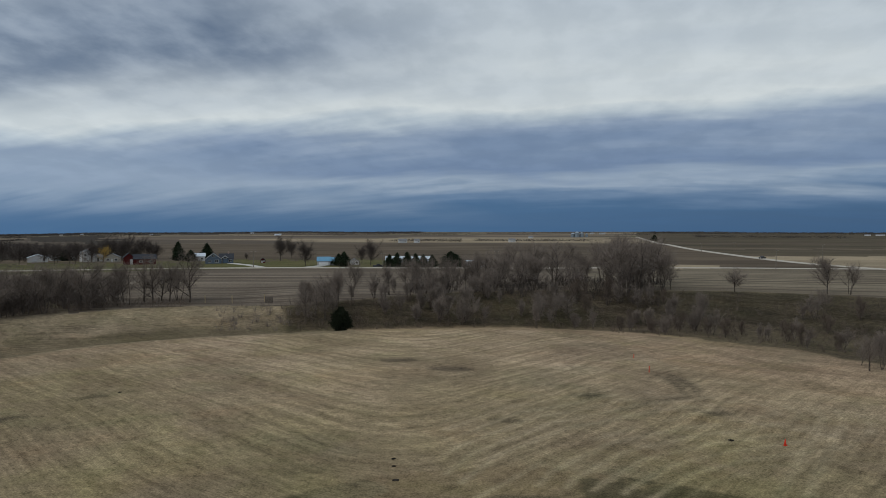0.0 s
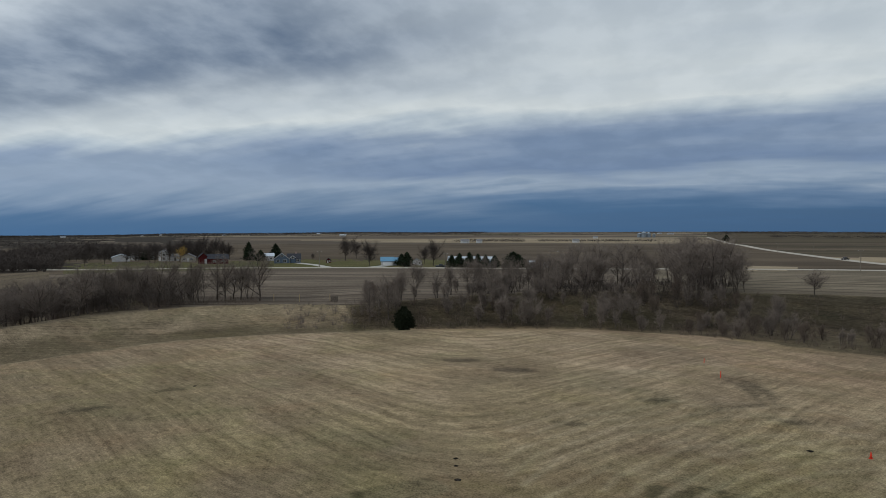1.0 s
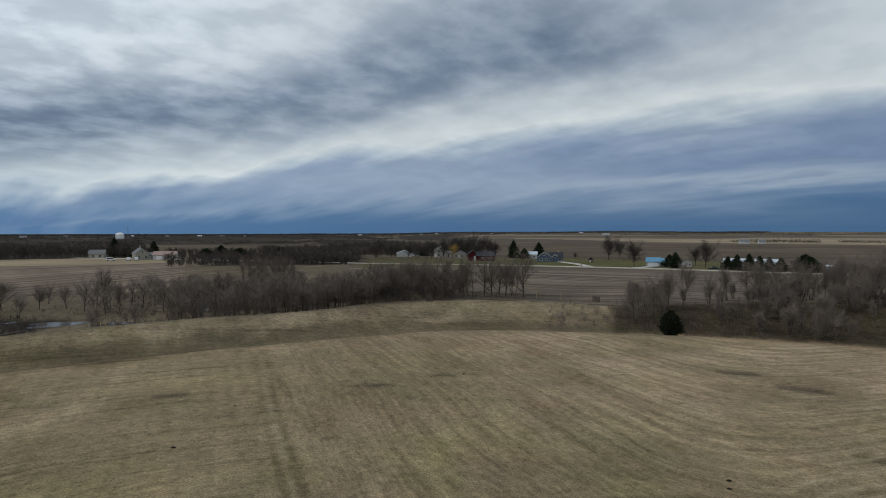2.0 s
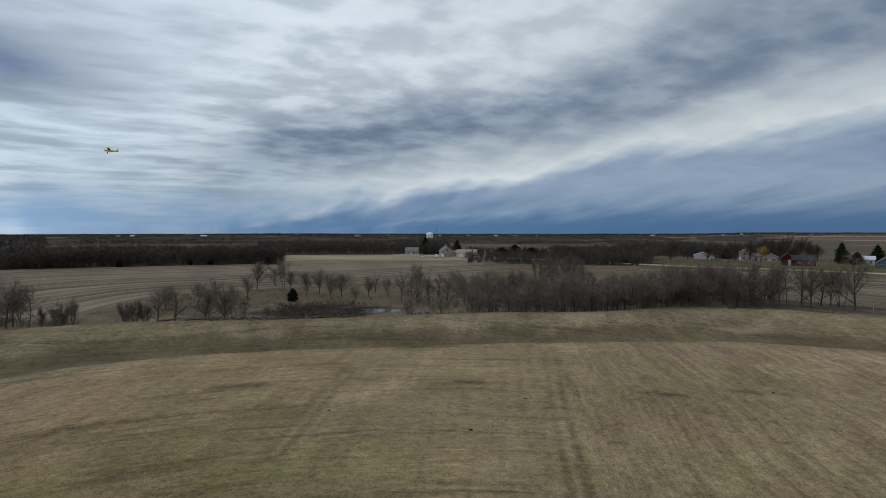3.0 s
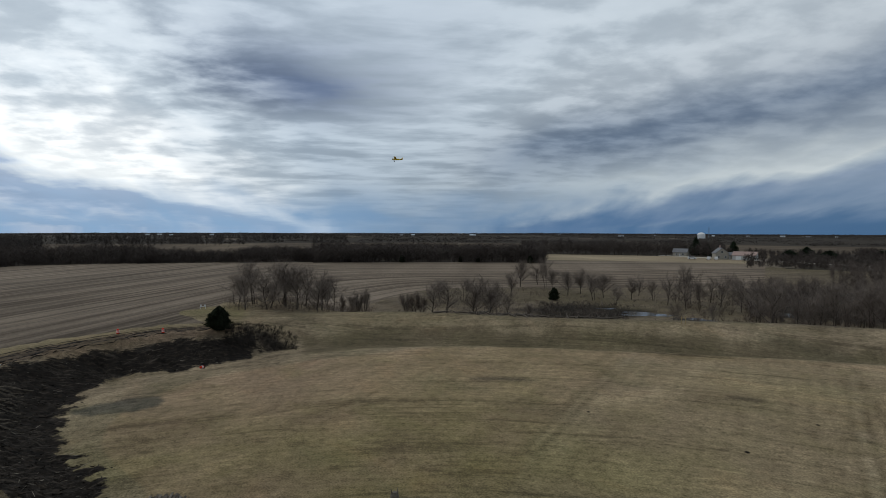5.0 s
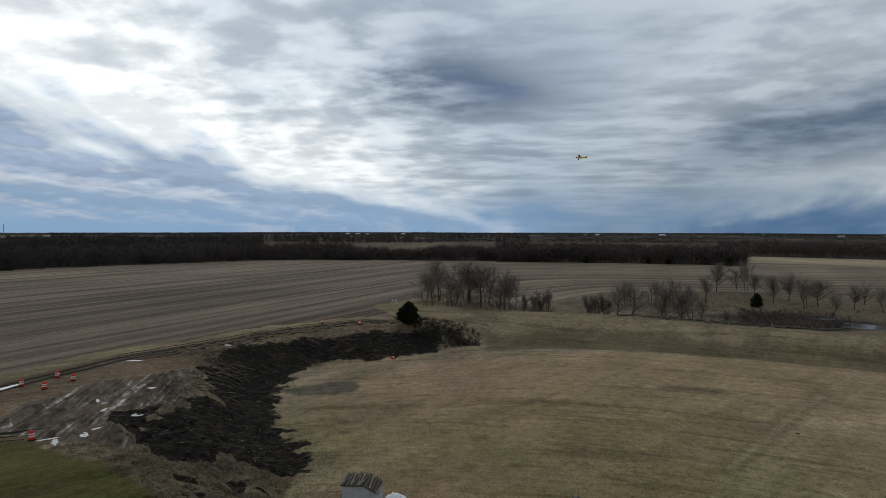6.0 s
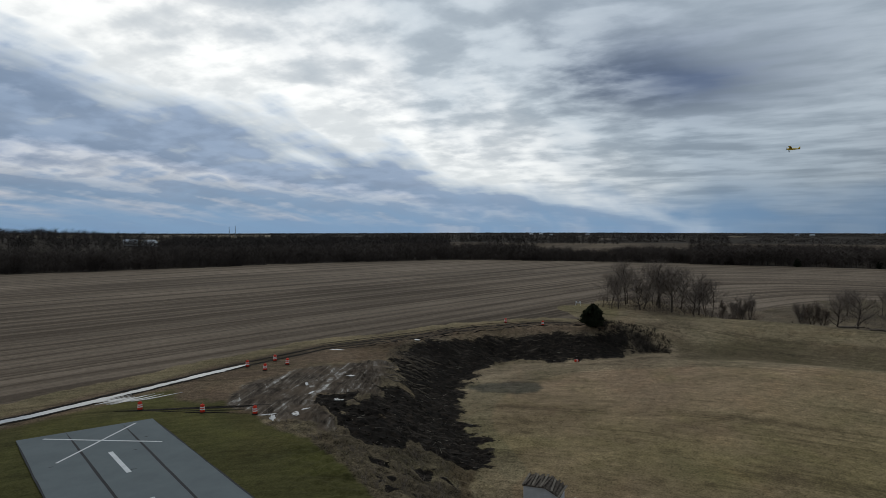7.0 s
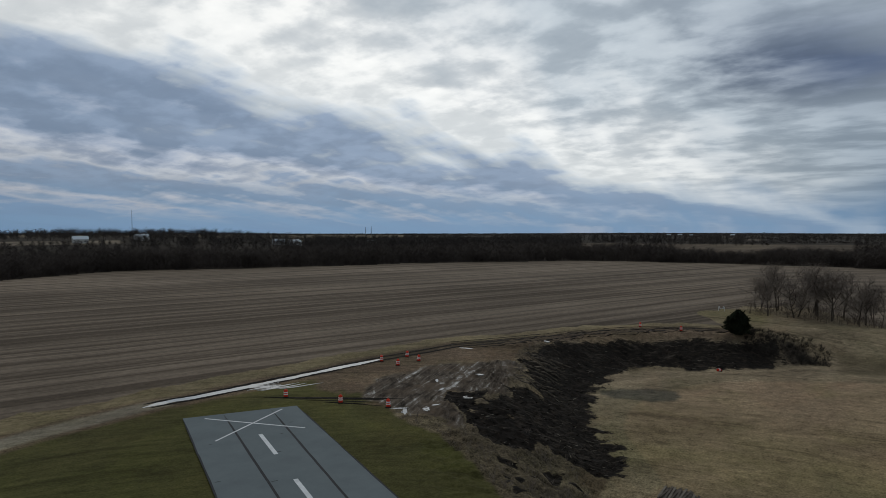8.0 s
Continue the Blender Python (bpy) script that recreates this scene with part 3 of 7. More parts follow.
def cover(x, y):
    """What lies on the ground, as an index into SLOTS."""
    i = {n: k for k, n in enumerate(SLOTS)}
    r, az = np.hypot(x, y), np.degrees(np.arctan2(-x, y))
    dr, _, in_rim = nearest(RIM, x, y)
    df, _, in_foot = nearest(FOOT, x, y)
    dc, _, in_crest = nearest(CREST, x, y)
    w = vnoise(x, y, 7, 21) + 0.6 * vnoise(x, y, 2.2, 22) + 0.4 * vnoise(x, y, 0.9, 24)
    big = vnoise(x, y, 45, 23)
    c = np.full(x.shape, i["far_land"])
    # outer land by direction
    east = az < 4
    c = np.where((r < 900), i["field_brown"], c)
    c = np.where((r >= 1000 + 22 * np.clip(az - 8, 0, 30)) & (r < 1400) & (az < 26) & (az > -18.8), i["field_tan"], c)
    c = np.where(east & (az < -14) & (r > 330) & (r < 640), i["field_brown"], c)
    beyond = az < np.interp(r, [372, 395, 425, 480, 620, 800, 1150, 1800], [-37, -33, -30, -27, -23, -20.5, -18.5, -17.2])
    c = np.where(beyond & (r > 560), i["field_olive"], c)
    c = np.where(beyond & (y > 900) & (y < 1010), i["field_brown"], c)
    c = np.where(beyond & (y > 290) & (y < 470), i["field_tan"], c)
    c = np.where(beyond & (y > 640) & (y < 700), i["field_brown"], c)
    c = np.where((az < -17) & (az > -24) & (r > 300 + (az + 24) * 6) & (r < 372), i["field_tan"], c)
    c = np.where((az > 4) & (az < 37) & (r > 318) & (r < 405 + 20 * w), i["yard"], c)
    c = np.where((az > -40) & (az < 38) & (r < 318) & ~in_rim, i["field_north"], c)
    c = np.where((az < -13) & (az > -70) & (r < 336 + (-az - 22) * 3) & ~in_rim, i["field_east"], c)
    low = (az >= 38) & (az < 88) & ~in_rim
    c = np.where(low & (r < 470), np.where((az < 52) & (r < 345 + 10 * w), i["floodplain"], i["field_low"]), c)
    c = np.where(low & (r < 262 - (az - 30) * 0.25 + 8 * w + 10 * big), i["floodplain"], c)
    c = np.where((az >= 31 + 0.5 * w) & (az < 50) & (r < 300) & ~in_rim, i["floodplain"], c)
    west = (az >= 86) & ~in_rim
    c = np.where((az > 52) & (r < 450) & ~in_rim & (r > np.interp(az, [52, 80, 87, 93], [256, 248, 200, 0]) + 6 * w + 8 * big), i["field_west"], c)
    c = np.where(west & (az < 99.6 + w * 0.3 - 0.02 * (r - 130)) & (r < 172 + 6 * w) & (az > 86), i["berm"], c)
    c = np.where(west & (az > 97 + 0.4 * w) & (az < 99.8 + 2.4 * smooth(r, 128, 150) * smooth(r, 160, 150) + 0.5 * w) & (r < 160 + 3 * w), i["verge"], c)
    c = np.where(low & (az > 53) & (az < 72) & (r > 375) & (r < 450), i["field_tan"], c)
    # woodland floors
    edge = np.interp(az, *WEST_EDGE)
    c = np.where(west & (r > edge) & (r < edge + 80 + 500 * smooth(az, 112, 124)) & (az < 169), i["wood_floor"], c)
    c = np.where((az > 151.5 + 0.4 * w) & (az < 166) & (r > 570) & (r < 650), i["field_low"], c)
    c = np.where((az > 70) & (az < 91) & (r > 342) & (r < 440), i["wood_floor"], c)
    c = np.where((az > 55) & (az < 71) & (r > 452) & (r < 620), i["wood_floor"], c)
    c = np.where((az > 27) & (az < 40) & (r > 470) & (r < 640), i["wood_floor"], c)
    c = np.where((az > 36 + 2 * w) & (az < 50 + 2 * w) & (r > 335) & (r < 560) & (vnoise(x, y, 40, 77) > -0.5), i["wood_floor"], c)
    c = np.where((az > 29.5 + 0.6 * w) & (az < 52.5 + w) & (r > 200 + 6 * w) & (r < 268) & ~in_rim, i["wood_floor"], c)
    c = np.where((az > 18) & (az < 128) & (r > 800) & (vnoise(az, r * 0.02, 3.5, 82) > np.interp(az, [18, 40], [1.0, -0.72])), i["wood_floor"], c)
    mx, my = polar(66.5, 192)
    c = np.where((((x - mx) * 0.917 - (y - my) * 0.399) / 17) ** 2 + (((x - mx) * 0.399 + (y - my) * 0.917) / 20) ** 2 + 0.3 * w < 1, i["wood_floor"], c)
    dt = line_dist(TRACK, x, y)
    c = np.where((dt < 7.2 + 1.5 * w) & ~in_rim & (az > 95), i["verge"], c)
    side = np.interp(x, [p[0] for p in TRACK[::-1]], [p[1] for p in TRACK[::-1]])
    inner = ~in_rim & (y > side) & (x > -126) & (r < 140)
    c = np.where(inner, i["lawn"], c)
    c = np.where(inner & (x < -52 + 2.5 * w) & (az < 136), i["dirt"], c)
    c = np.where((dt < 2.6 + 0.5 * w) & (az > 95) & (az < 162) & ~in_rim, i["dirt"], c)
    c = np.where((np.abs(dt - 0.85) < 0.4 + 0.2 * w) & (az > 95) & (az < 150) & ~in_rim, i["rut"], c)
    c = np.where((dt < 1.6) & (az > 148) & ~in_rim, i["gravel"], c)
    # the basin
    c = np.where(in_rim, i["pasture"], c)
    c = np.where(in_rim & (az < 44.2 + 0.5 * w) & (az > -120) & in_crest, i["meadow"], c)
    c = np.where(in_crest & (az >= 44.2 + 0.5 * w) & (az < np.interp(r, [50, 64, 88, 115], [74, 71, 65.8, 61.9]) + 0.5 * w), i["stubble"], c)
    c = np.where(in_rim & ~in_crest, np.where(az < 8 + 3 * w, i["pasture"], i["berm"]), c)
    c = np.where(in_foot & ~in_crest & (az < -12 + 2 * w) & (az > -120) & (df < 12 + 5 * w + np.where(az < -20, 8, 0)), i["damp"], c)
    c = np.where(in_rim & ~in_crest & (df < 8 + 3 * w) & (az > 13) & (az < 92), i["damp"], c)
    c = np.where(in_rim & in_crest & (dc < 3 + 2 * w) & (az > 20), i["pasture"], c)
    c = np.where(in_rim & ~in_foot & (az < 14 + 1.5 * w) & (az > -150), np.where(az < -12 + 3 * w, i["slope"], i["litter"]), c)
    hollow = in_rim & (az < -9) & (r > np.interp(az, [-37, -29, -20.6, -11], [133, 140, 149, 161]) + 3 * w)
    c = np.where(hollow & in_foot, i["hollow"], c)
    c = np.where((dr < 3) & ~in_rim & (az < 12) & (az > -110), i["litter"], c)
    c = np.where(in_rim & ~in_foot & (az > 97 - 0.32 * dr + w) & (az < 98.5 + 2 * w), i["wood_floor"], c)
    c = np.where(in_rim & ~in_foot & (az >= 98 + 2 * w) & (r > 40), np.where(az > 112, i["weedy_bank"], i["dirt"]), c)
    for cx, cy, ra, rb in PATCHES:
        a = math.atan2(cy, cx)
        p, q = (x - cx) * math.cos(a) + (y - cy) * math.sin(a), -(x - cx) * math.sin(a) + (y - cy) * math.cos(a)
        c = np.where((p / rb) ** 2 + (q / ra) ** 2 + 0.5 * w < 0.75, i["scorched"] if ra == 5.2 else i["faded"], c)
    for path in ([(-81, 79), (-60, 59.5), (-36, 39)], [(-101, 54), (-80, 36), (-61, 21)], [(28, 52), (36, 62), (46, 74)], [(29.6, 51), (37.6, 61), (47.6, 73)], [(3, 53), (14, 66), (24, 73), (36, 78)]):
        d = line_dist(path, x, y)
        c = np.where((d < 0.24 + 0.1 * w) & in_rim & in_foot & (vnoise(x, y, 6, 57) > -0.35), i["swath"], c)
        c = np.where((np.abs(d - 0.75) < 0.3 + 0.12 * w) & in_rim & in_foot & (path[0][0] < -90), i["worn"], c)
        c = np.where((np.abs(d - 0.8) < 0.26 + 0.1 * w) & in_rim & in_foot & (path[0][0] < 0) & (path[0][0] > -90), i["worn"], c)
    for path in ([(32.6, 96), (33.7, 88.5), (32.2, 81)], [(34.4, 96), (35.5, 88.5), (34.0, 81)], [(20, 77), (27, 80), (31, 82)]):
        c = np.where((line_dist(path, x, y) < 0.45 + 0.35 * w) & in_foot, i["faded"], c)
    arc = line_dist([(2, 50), (8, 61), (16, 69), (26, 74), (38, 77)], x, y)
    ridge = (arc > 2) & (arc < 15) & (np.sin(arc * 2.6 + 0.5 * w) > 0.75) & (x > 0) & (r < 90) & (r > 56)
    c = np.where(ridge & in_rim & in_foot, i["swath"], c)
    su, sv = 0.47 * x - 0.88 * y, 0.88 * x + 0.47 * y
    jag = 1.8 * vnoise(su * 0.16, sv, 1.2, 31) + 1.8 * vnoise(su * 0.14, sv, 0.5, 32) + 0.8 * vnoise(x, y, 5, 33)
    bankish = (az > 96.5 + 1.5 * w) & (az < 126 + 1.5 * w) & (r > np.interp(az, [106, 110, 115, 118], [55.5, 59.5, 61.5, 57]) + 1.6 * w)
    black = bankish & ((in_rim & ~in_foot) & (dr > np.where((az > 113) & (r < 70), -9, np.where(az > 113, 1.0 + 1.1 * jag, np.interp(az, [98, 107, 113], [2.8, 2.4, 1.0]) + 0.7 * jag))) | (in_foot & (df < 1.0 + jag)) & (az < 117))
    c = np.where(black, i["mud"], c)
    wet = in_poly([(-47.5, -37.5), (-49.5, -41.5), (-54.8, -46), (-58, -50.5), (-65, -50.7), (-75, -47.5), (-78, -39.5), (-66, -35.2), (-56, -33.2), (-48.5, -32.2)], x + 2.0 * w + 3.0 * vnoise(su * 0.3, sv, 2.2, 42), y + 2.0 * vnoise(x, y, 3, 41))
    c = np.where(wet & (~in_rim | (dr < 2 + w + 0.6 * jag) & ((r > 72) | (jag < -0.4))), i["wet_mud"], c)
    # near end of the bank: black earth above, weeds below, then the lawn
    line = np.interp(az, [100, 113.3, 117.8, 121.5, 124.3, 127], [55.5, 55.5, 56, 59.5, 69, 78]) + 2.0 * w
    spill = ~in_rim & (dr < 4 + w) & (az > 112) & (az < 126) & (r > line) & (r < 72 + 3 * w)
    c = np.where(spill, i["mud"], c)
    mown = np.interp(az, [117.2, 119, 120.3, 124.8, 128.5, 130], [40, 43.5, 47, 57, 61.5, 66]) + 0.8 * w
    c = np.where((c == i["mud"]) & (az > 114) & (vnoise(x, y, 2.5, 51) + 0.6 * vnoise(x, y, 0.9, 52) > 0.75) & (r < line + 6), i["weedy_bank"], c)
    c = np.where((c == i["mud"]) & (az > 114) & (dr < 5) & (r > 66) & (vnoise(su * 0.25, sv, 1.6, 53) + 0.6 * w > 0.95), i["dirt"], c)
    low = (vnoise(su * 0.4, sv, 1.8, 54) + 0.5 * vnoise(x, y, 0.8, 55) > 0.58) & (r > line - 12)
    band = (az > 111) & (az < 129) & (r < line) & (r > mown) & (~in_foot | (df < 3 + 3 * w)) & (r < 72) & ~wet
    c = np.where((az > 117) & (az < 131) & (r > 30) & (r < mown) & ~in_foot, i["lawn"], c)
    return np.where(band, np.where(low & (r > mown + 2), i["mud"], i["weedy_bank"]), c)


def make_ground():
    front = np.concatenate([np.arange(-46, 92, 0.24), np.arange(92, 134, 0.13), np.arange(134, 169, 0.24)])
    back = np.arange(170, 313, 4.0)
    azs = np.radians(np.concatenate([front, back]))
    inv = np.linspace(1 / 42.0, 1 / 5200.0, 400)
    rs = np.concatenate([[0.02, 4, 8, 12, 16, 20, 24, 28, 32, 35, 38, 40], 1 / inv])
    A, R = np.meshgrid(azs, rs)
    X, Y = -R * np.sin(A), R * np.cos(A)
    Z = ground_z(X.ravel(), Y.ravel())
    # earth's fall is left out; the sheet ends flat
    n, k = len(azs), len(rs)
    co = np.stack([X.ravel(), Y.ravel(), Z], 1)
    i, j = np.meshgrid(np.arange(k - 1), np.arange(n), indexing="ij")
    jn = (j + 1) % n
    quads = np.stack([i * n + j, i * n + jn, (i + 1) * n + jn, (i + 1) * n + j], -1).reshape(-1, 4)[:, ::-1]
    me = bpy.data.meshes.new("ground")
    me.vertices.add(len(co))
    me.vertices.foreach_set("co", co.ravel())
    me.loops.add(quads.size)
    me.loops.foreach_set("vertex_index", quads.ravel().astype(np.int32))
    me.polygons.add(len(quads))
    me.polygons.foreach_set("loop_start", np.arange(0, quads.size, 4, dtype=np.int32))
    mid = co[quads].mean(1)
    # what covers each vertex, eased a little into its neighbours
    kinds = cover(co[:, 0], co[:, 1])
    table = np.array([[*sum(COVERS.get(s, COVERS["berm"])[:3], ()), *COVERS.get(s, COVERS["berm"])[3:], s == "mud", s == "wet_mud", s == "field_west"] for s in SLOTS], float)
    W = table[kinds].reshape(k, n, -1)
    for n_pass, which in ((2, slice(0, 14)), (2, slice(11, 12)), (14, slice(12, 13))):
        V = W[:, :, which]
        for _ in range(n_pass):
            V = (np.roll(V, 1, 1) + 2 * V + np.roll(V, -1, 1)) / 4
            P = np.concatenate([V[:1], V, V[-1:]])
            V = (P[:-2] + 2 * P[1:-1] + P[2:]) / 4
        W[:, :, which] = V
    W = W.reshape(k * n, -1)
    # where the ground is darkened to imitate vignetting: five spots and the near zone
    near_dim = np.zeros(k * n)
    for az, r, size in ((24, 56, 34), (-27, 60, 30), (77, 56, 30), (104, 66, 22), (36, 95, 26)):
        cx, cy = polar(az, r)
        near_dim = np.maximum(near_dim, 0.9 * np.exp(-((co[:, 0] - cx) ** 2 + (co[:, 1] - cy) ** 2) / size ** 2))
    near_dim = np.maximum(near_dim, 0.6 * smooth(-np.hypot(co[:, 0], co[:, 1]), -82, -52))
    for q, name in enumerate(("thatch", "soil", "green")):
        me.attributes.new(name, "FLOAT_COLOR", "POINT").data.foreach_set("color", np.concatenate([W[:, 3 * q:3 * q + 3], np.ones((k * n, 1))], 1).astype(np.float32).ravel())
    me.attributes.new("traits", "FLOAT_VECTOR", "POINT").data.foreach_set("vector", np.concatenate([W[:, 9:11], near_dim[:, None]], 1).astype(np.float32).ravel())
    me.attributes.new("bare", "FLOAT_VECTOR", "POINT").data.foreach_set("vector", W[:, 11:14].astype(np.float32).ravel())
    far = [s for s in SLOTS if s in M and s not in ("mud", "gravel")]
    for s in ["turf"] + far:
        me.materials.append(M[s])
    slot = np.array([far.index(s) + 1 if s in far else 0 for s in SLOTS])
    kind = slot[cover(mid[:, 0], mid[:, 1])]
    near = (np.hypot(mid[:, 0], mid[:, 1]) < 215) & np.isin(kind, [far.index(s) + 1 for s in ("field_west", "wood_floor", "floodplain")])
    me.polygons.foreach_set("material_index", np.where(near, 0, kind).astype(np.int32))
    me.polygons.foreach_set("use_smooth", np.ones(len(quads), bool))
    me.update()
    me.validate()
    return tagged(new("ground", me), "rolling winter farmland with dry grass and harvested fields", "ground", kind="structure")


make_ground()

# ---- building blocks ----
M["bark"] = material("bark", plain(0.076, 0.063, 0.053, 0.3, 1.5))
M["twig"] = material("twig", plain(0.178, 0.147, 0.124, 0.35, 0.25))
M["twig_dark"] = material("twig_dark", plain(0.072, 0.06, 0.053, 0.4, 0.08))
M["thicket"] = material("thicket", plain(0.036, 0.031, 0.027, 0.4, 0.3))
M["creek_twig"] = material("creek_twig", plain(0.124, 0.102, 0.088, 0.4, 0.12))
M["far_twig"] = material("far_twig", plain(0.060, 0.052, 0.047, 0.4, 0.05))
M["twig_warm"] = material("twig_warm", plain(0.12, 0.094, 0.075, 0.3, 0.2))
M["willow"] = material("willow", plain(0.38, 0.25, 0.07, 0.3, 0.6))
M["needles"] = material("needles", plain(0.022, 0.032, 0.018, 0.4, 1.2))
M["cedar"] = material("cedar", plain(0.018, 0.022, 0.013, 0.45, 1.5))
M["deadwood"] = material("deadwood", plain(0.16, 0.14, 0.115, 0.35, 1.2))
M["stick"] = material("stick", plain(0.34, 0.30, 0.24, 0.3, 2.0))


class Mesher:
    """Collects corners and faces of one part."""

    def __init__(self):
        self.v, self.f = [], []

    def add(self, verts, faces):
        k = len(self.v)
        self.v.extend(tuple(p) for p in verts)
        self.f.extend(tuple(k + i for i in f) for f in faces)
        return self

    def box(self, cx, cy, cz, sx, sy, sz, turn=0.0):
        """A box round a centre, turned about z."""
        c, s = math.cos(turn), math.sin(turn)
        vs = []
        for dz in (-0.5, 0.5):
            for dx, dy in ((-0.5, -0.5), (0.5, -0.5), (0.5, 0.5), (-0.5, 0.5)):
                px, py = dx * sx, dy * sy
                vs.append((cx + px * c - py * s, cy + px * s + py * c, cz + dz * sz))
        return self.add(vs, [(3, 2, 1, 0), (4, 5, 6, 7), (0, 1, 5, 4), (1, 2, 6, 5), (2, 3, 7, 6), (3, 0, 4, 7)])

    def tube(self, a, b, ra, rb, n=5, cap=True):
        a, b = Vector(a), Vector(b)
        d = (b - a).normalized()
        e = d.orthogonal().normalized()
        g = d.cross(e)
        vs = []
        for p, r in ((a, ra), (b, rb)):
            for k in range(n):
                w = 2 * math.pi * k / n
                vs.append(p + (e * math.cos(w) + g * math.sin(w)) * r)
        fs = [(k, (k + 1) % n, n + (k + 1) % n, n + k) for k in range(n)]
        if cap:
            fs += [tuple(range(n))[::-1], tuple(range(n, 2 * n))]
        return self.add(vs, fs)

    def turn(self, profile, n=14, at=(0, 0, 0)):
        """A turned shape from (radius, height) pairs, closed at both ends."""
        vs = []
        for r, h in profile:
            for k in range(n):
                w = 2 * math.pi * k / n
                vs.append((at[0] + r * math.cos(w), at[1] + r * math.sin(w), at[2] + h))
        fs = []
        for i in range(len(profile) - 1):
            for k in range(n):
                fs.append((i * n + k, i * n + (k + 1) % n, (i + 1) * n + (k + 1) % n, (i + 1) * n + k))
        fs += [tuple(range(n))[::-1], tuple(range((len(profile) - 1) * n, len(profile) * n))]
        return self.add(vs, fs)

    def prism(self, outline, y0, y1):
        """An outline in x, z pushed through from y0 to y1."""
        n = len(outline)
        vs = [(x, y0, z) for x, z in outline] + [(x, y1, z) for x, z in outline]
        return self.add(vs, [tuple(range(n)), tuple(range(n, 2 * n))[::-1]] + [(k, n + k, n + (k + 1) % n, (k + 1) % n) for k in range(n)])

    def mesh(self, name, mat, flat=True):
        me = bpy.data.meshes.new(name)
        me.from_pydata(self.v, [], self.f)
        me.materials.append(mat)
        if not flat:
            me.polygons.foreach_set("use_smooth", [True] * len(me.polygons))
        me.update()
        return me


def part(name, shape, mat, parent=None, label="", flat=True):
    """One mesh object, under a thing or a part if one is given."""
    ob = new(name, shape.mesh(name, mat, flat) if isinstance(shape, Mesher) else shape)
    ob.parent = parent
    return tagged(ob, label)


def thing(name, x, y, z, turn, label, category, group=""):
    ob = new(name)
    ob.matrix_basis = pose(x, y, z, 0, 0, turn)
    return tagged(ob, label, category, group)


def blades(base, tip, width, rng):
    """Thin pointed blades from base to tip points, as one set of triangles."""
    base, tip = np.asarray(base, float), np.asarray(tip, float)
    d = tip - base
    side = np.cross(d, rng.normal(size=d.shape))
    side /= np.linalg.norm(side, axis=1)[:, None] + 1e-9
    w = np.broadcast_to(np.asarray(width, float), (len(base),))[:, None] * 0.5
    v = np.stack([base - side * w, base + side * w, tip], 1).reshape(-1, 3)
    f = np.arange(len(v)).reshape(-1, 3)
    return v, f


def mesh_from(name, v, f, mat):
    """A mesh of triangles from arrays."""
    me = bpy.data.meshes.new(name)
    v, f = np.asarray(v, np.float32), np.asarray(f, np.int32)
    me.vertices.add(len(v))
    me.vertices.foreach_set("co", v.ravel())
    me.loops.add(f.size)
    me.loops.foreach_set("vertex_index", f.ravel())
    me.polygons.add(len(f))
    me.polygons.foreach_set("loop_start", np.arange(0, f.size, 3, dtype=np.int32))
    me.materials.append(mat)
    me.update()
    return me


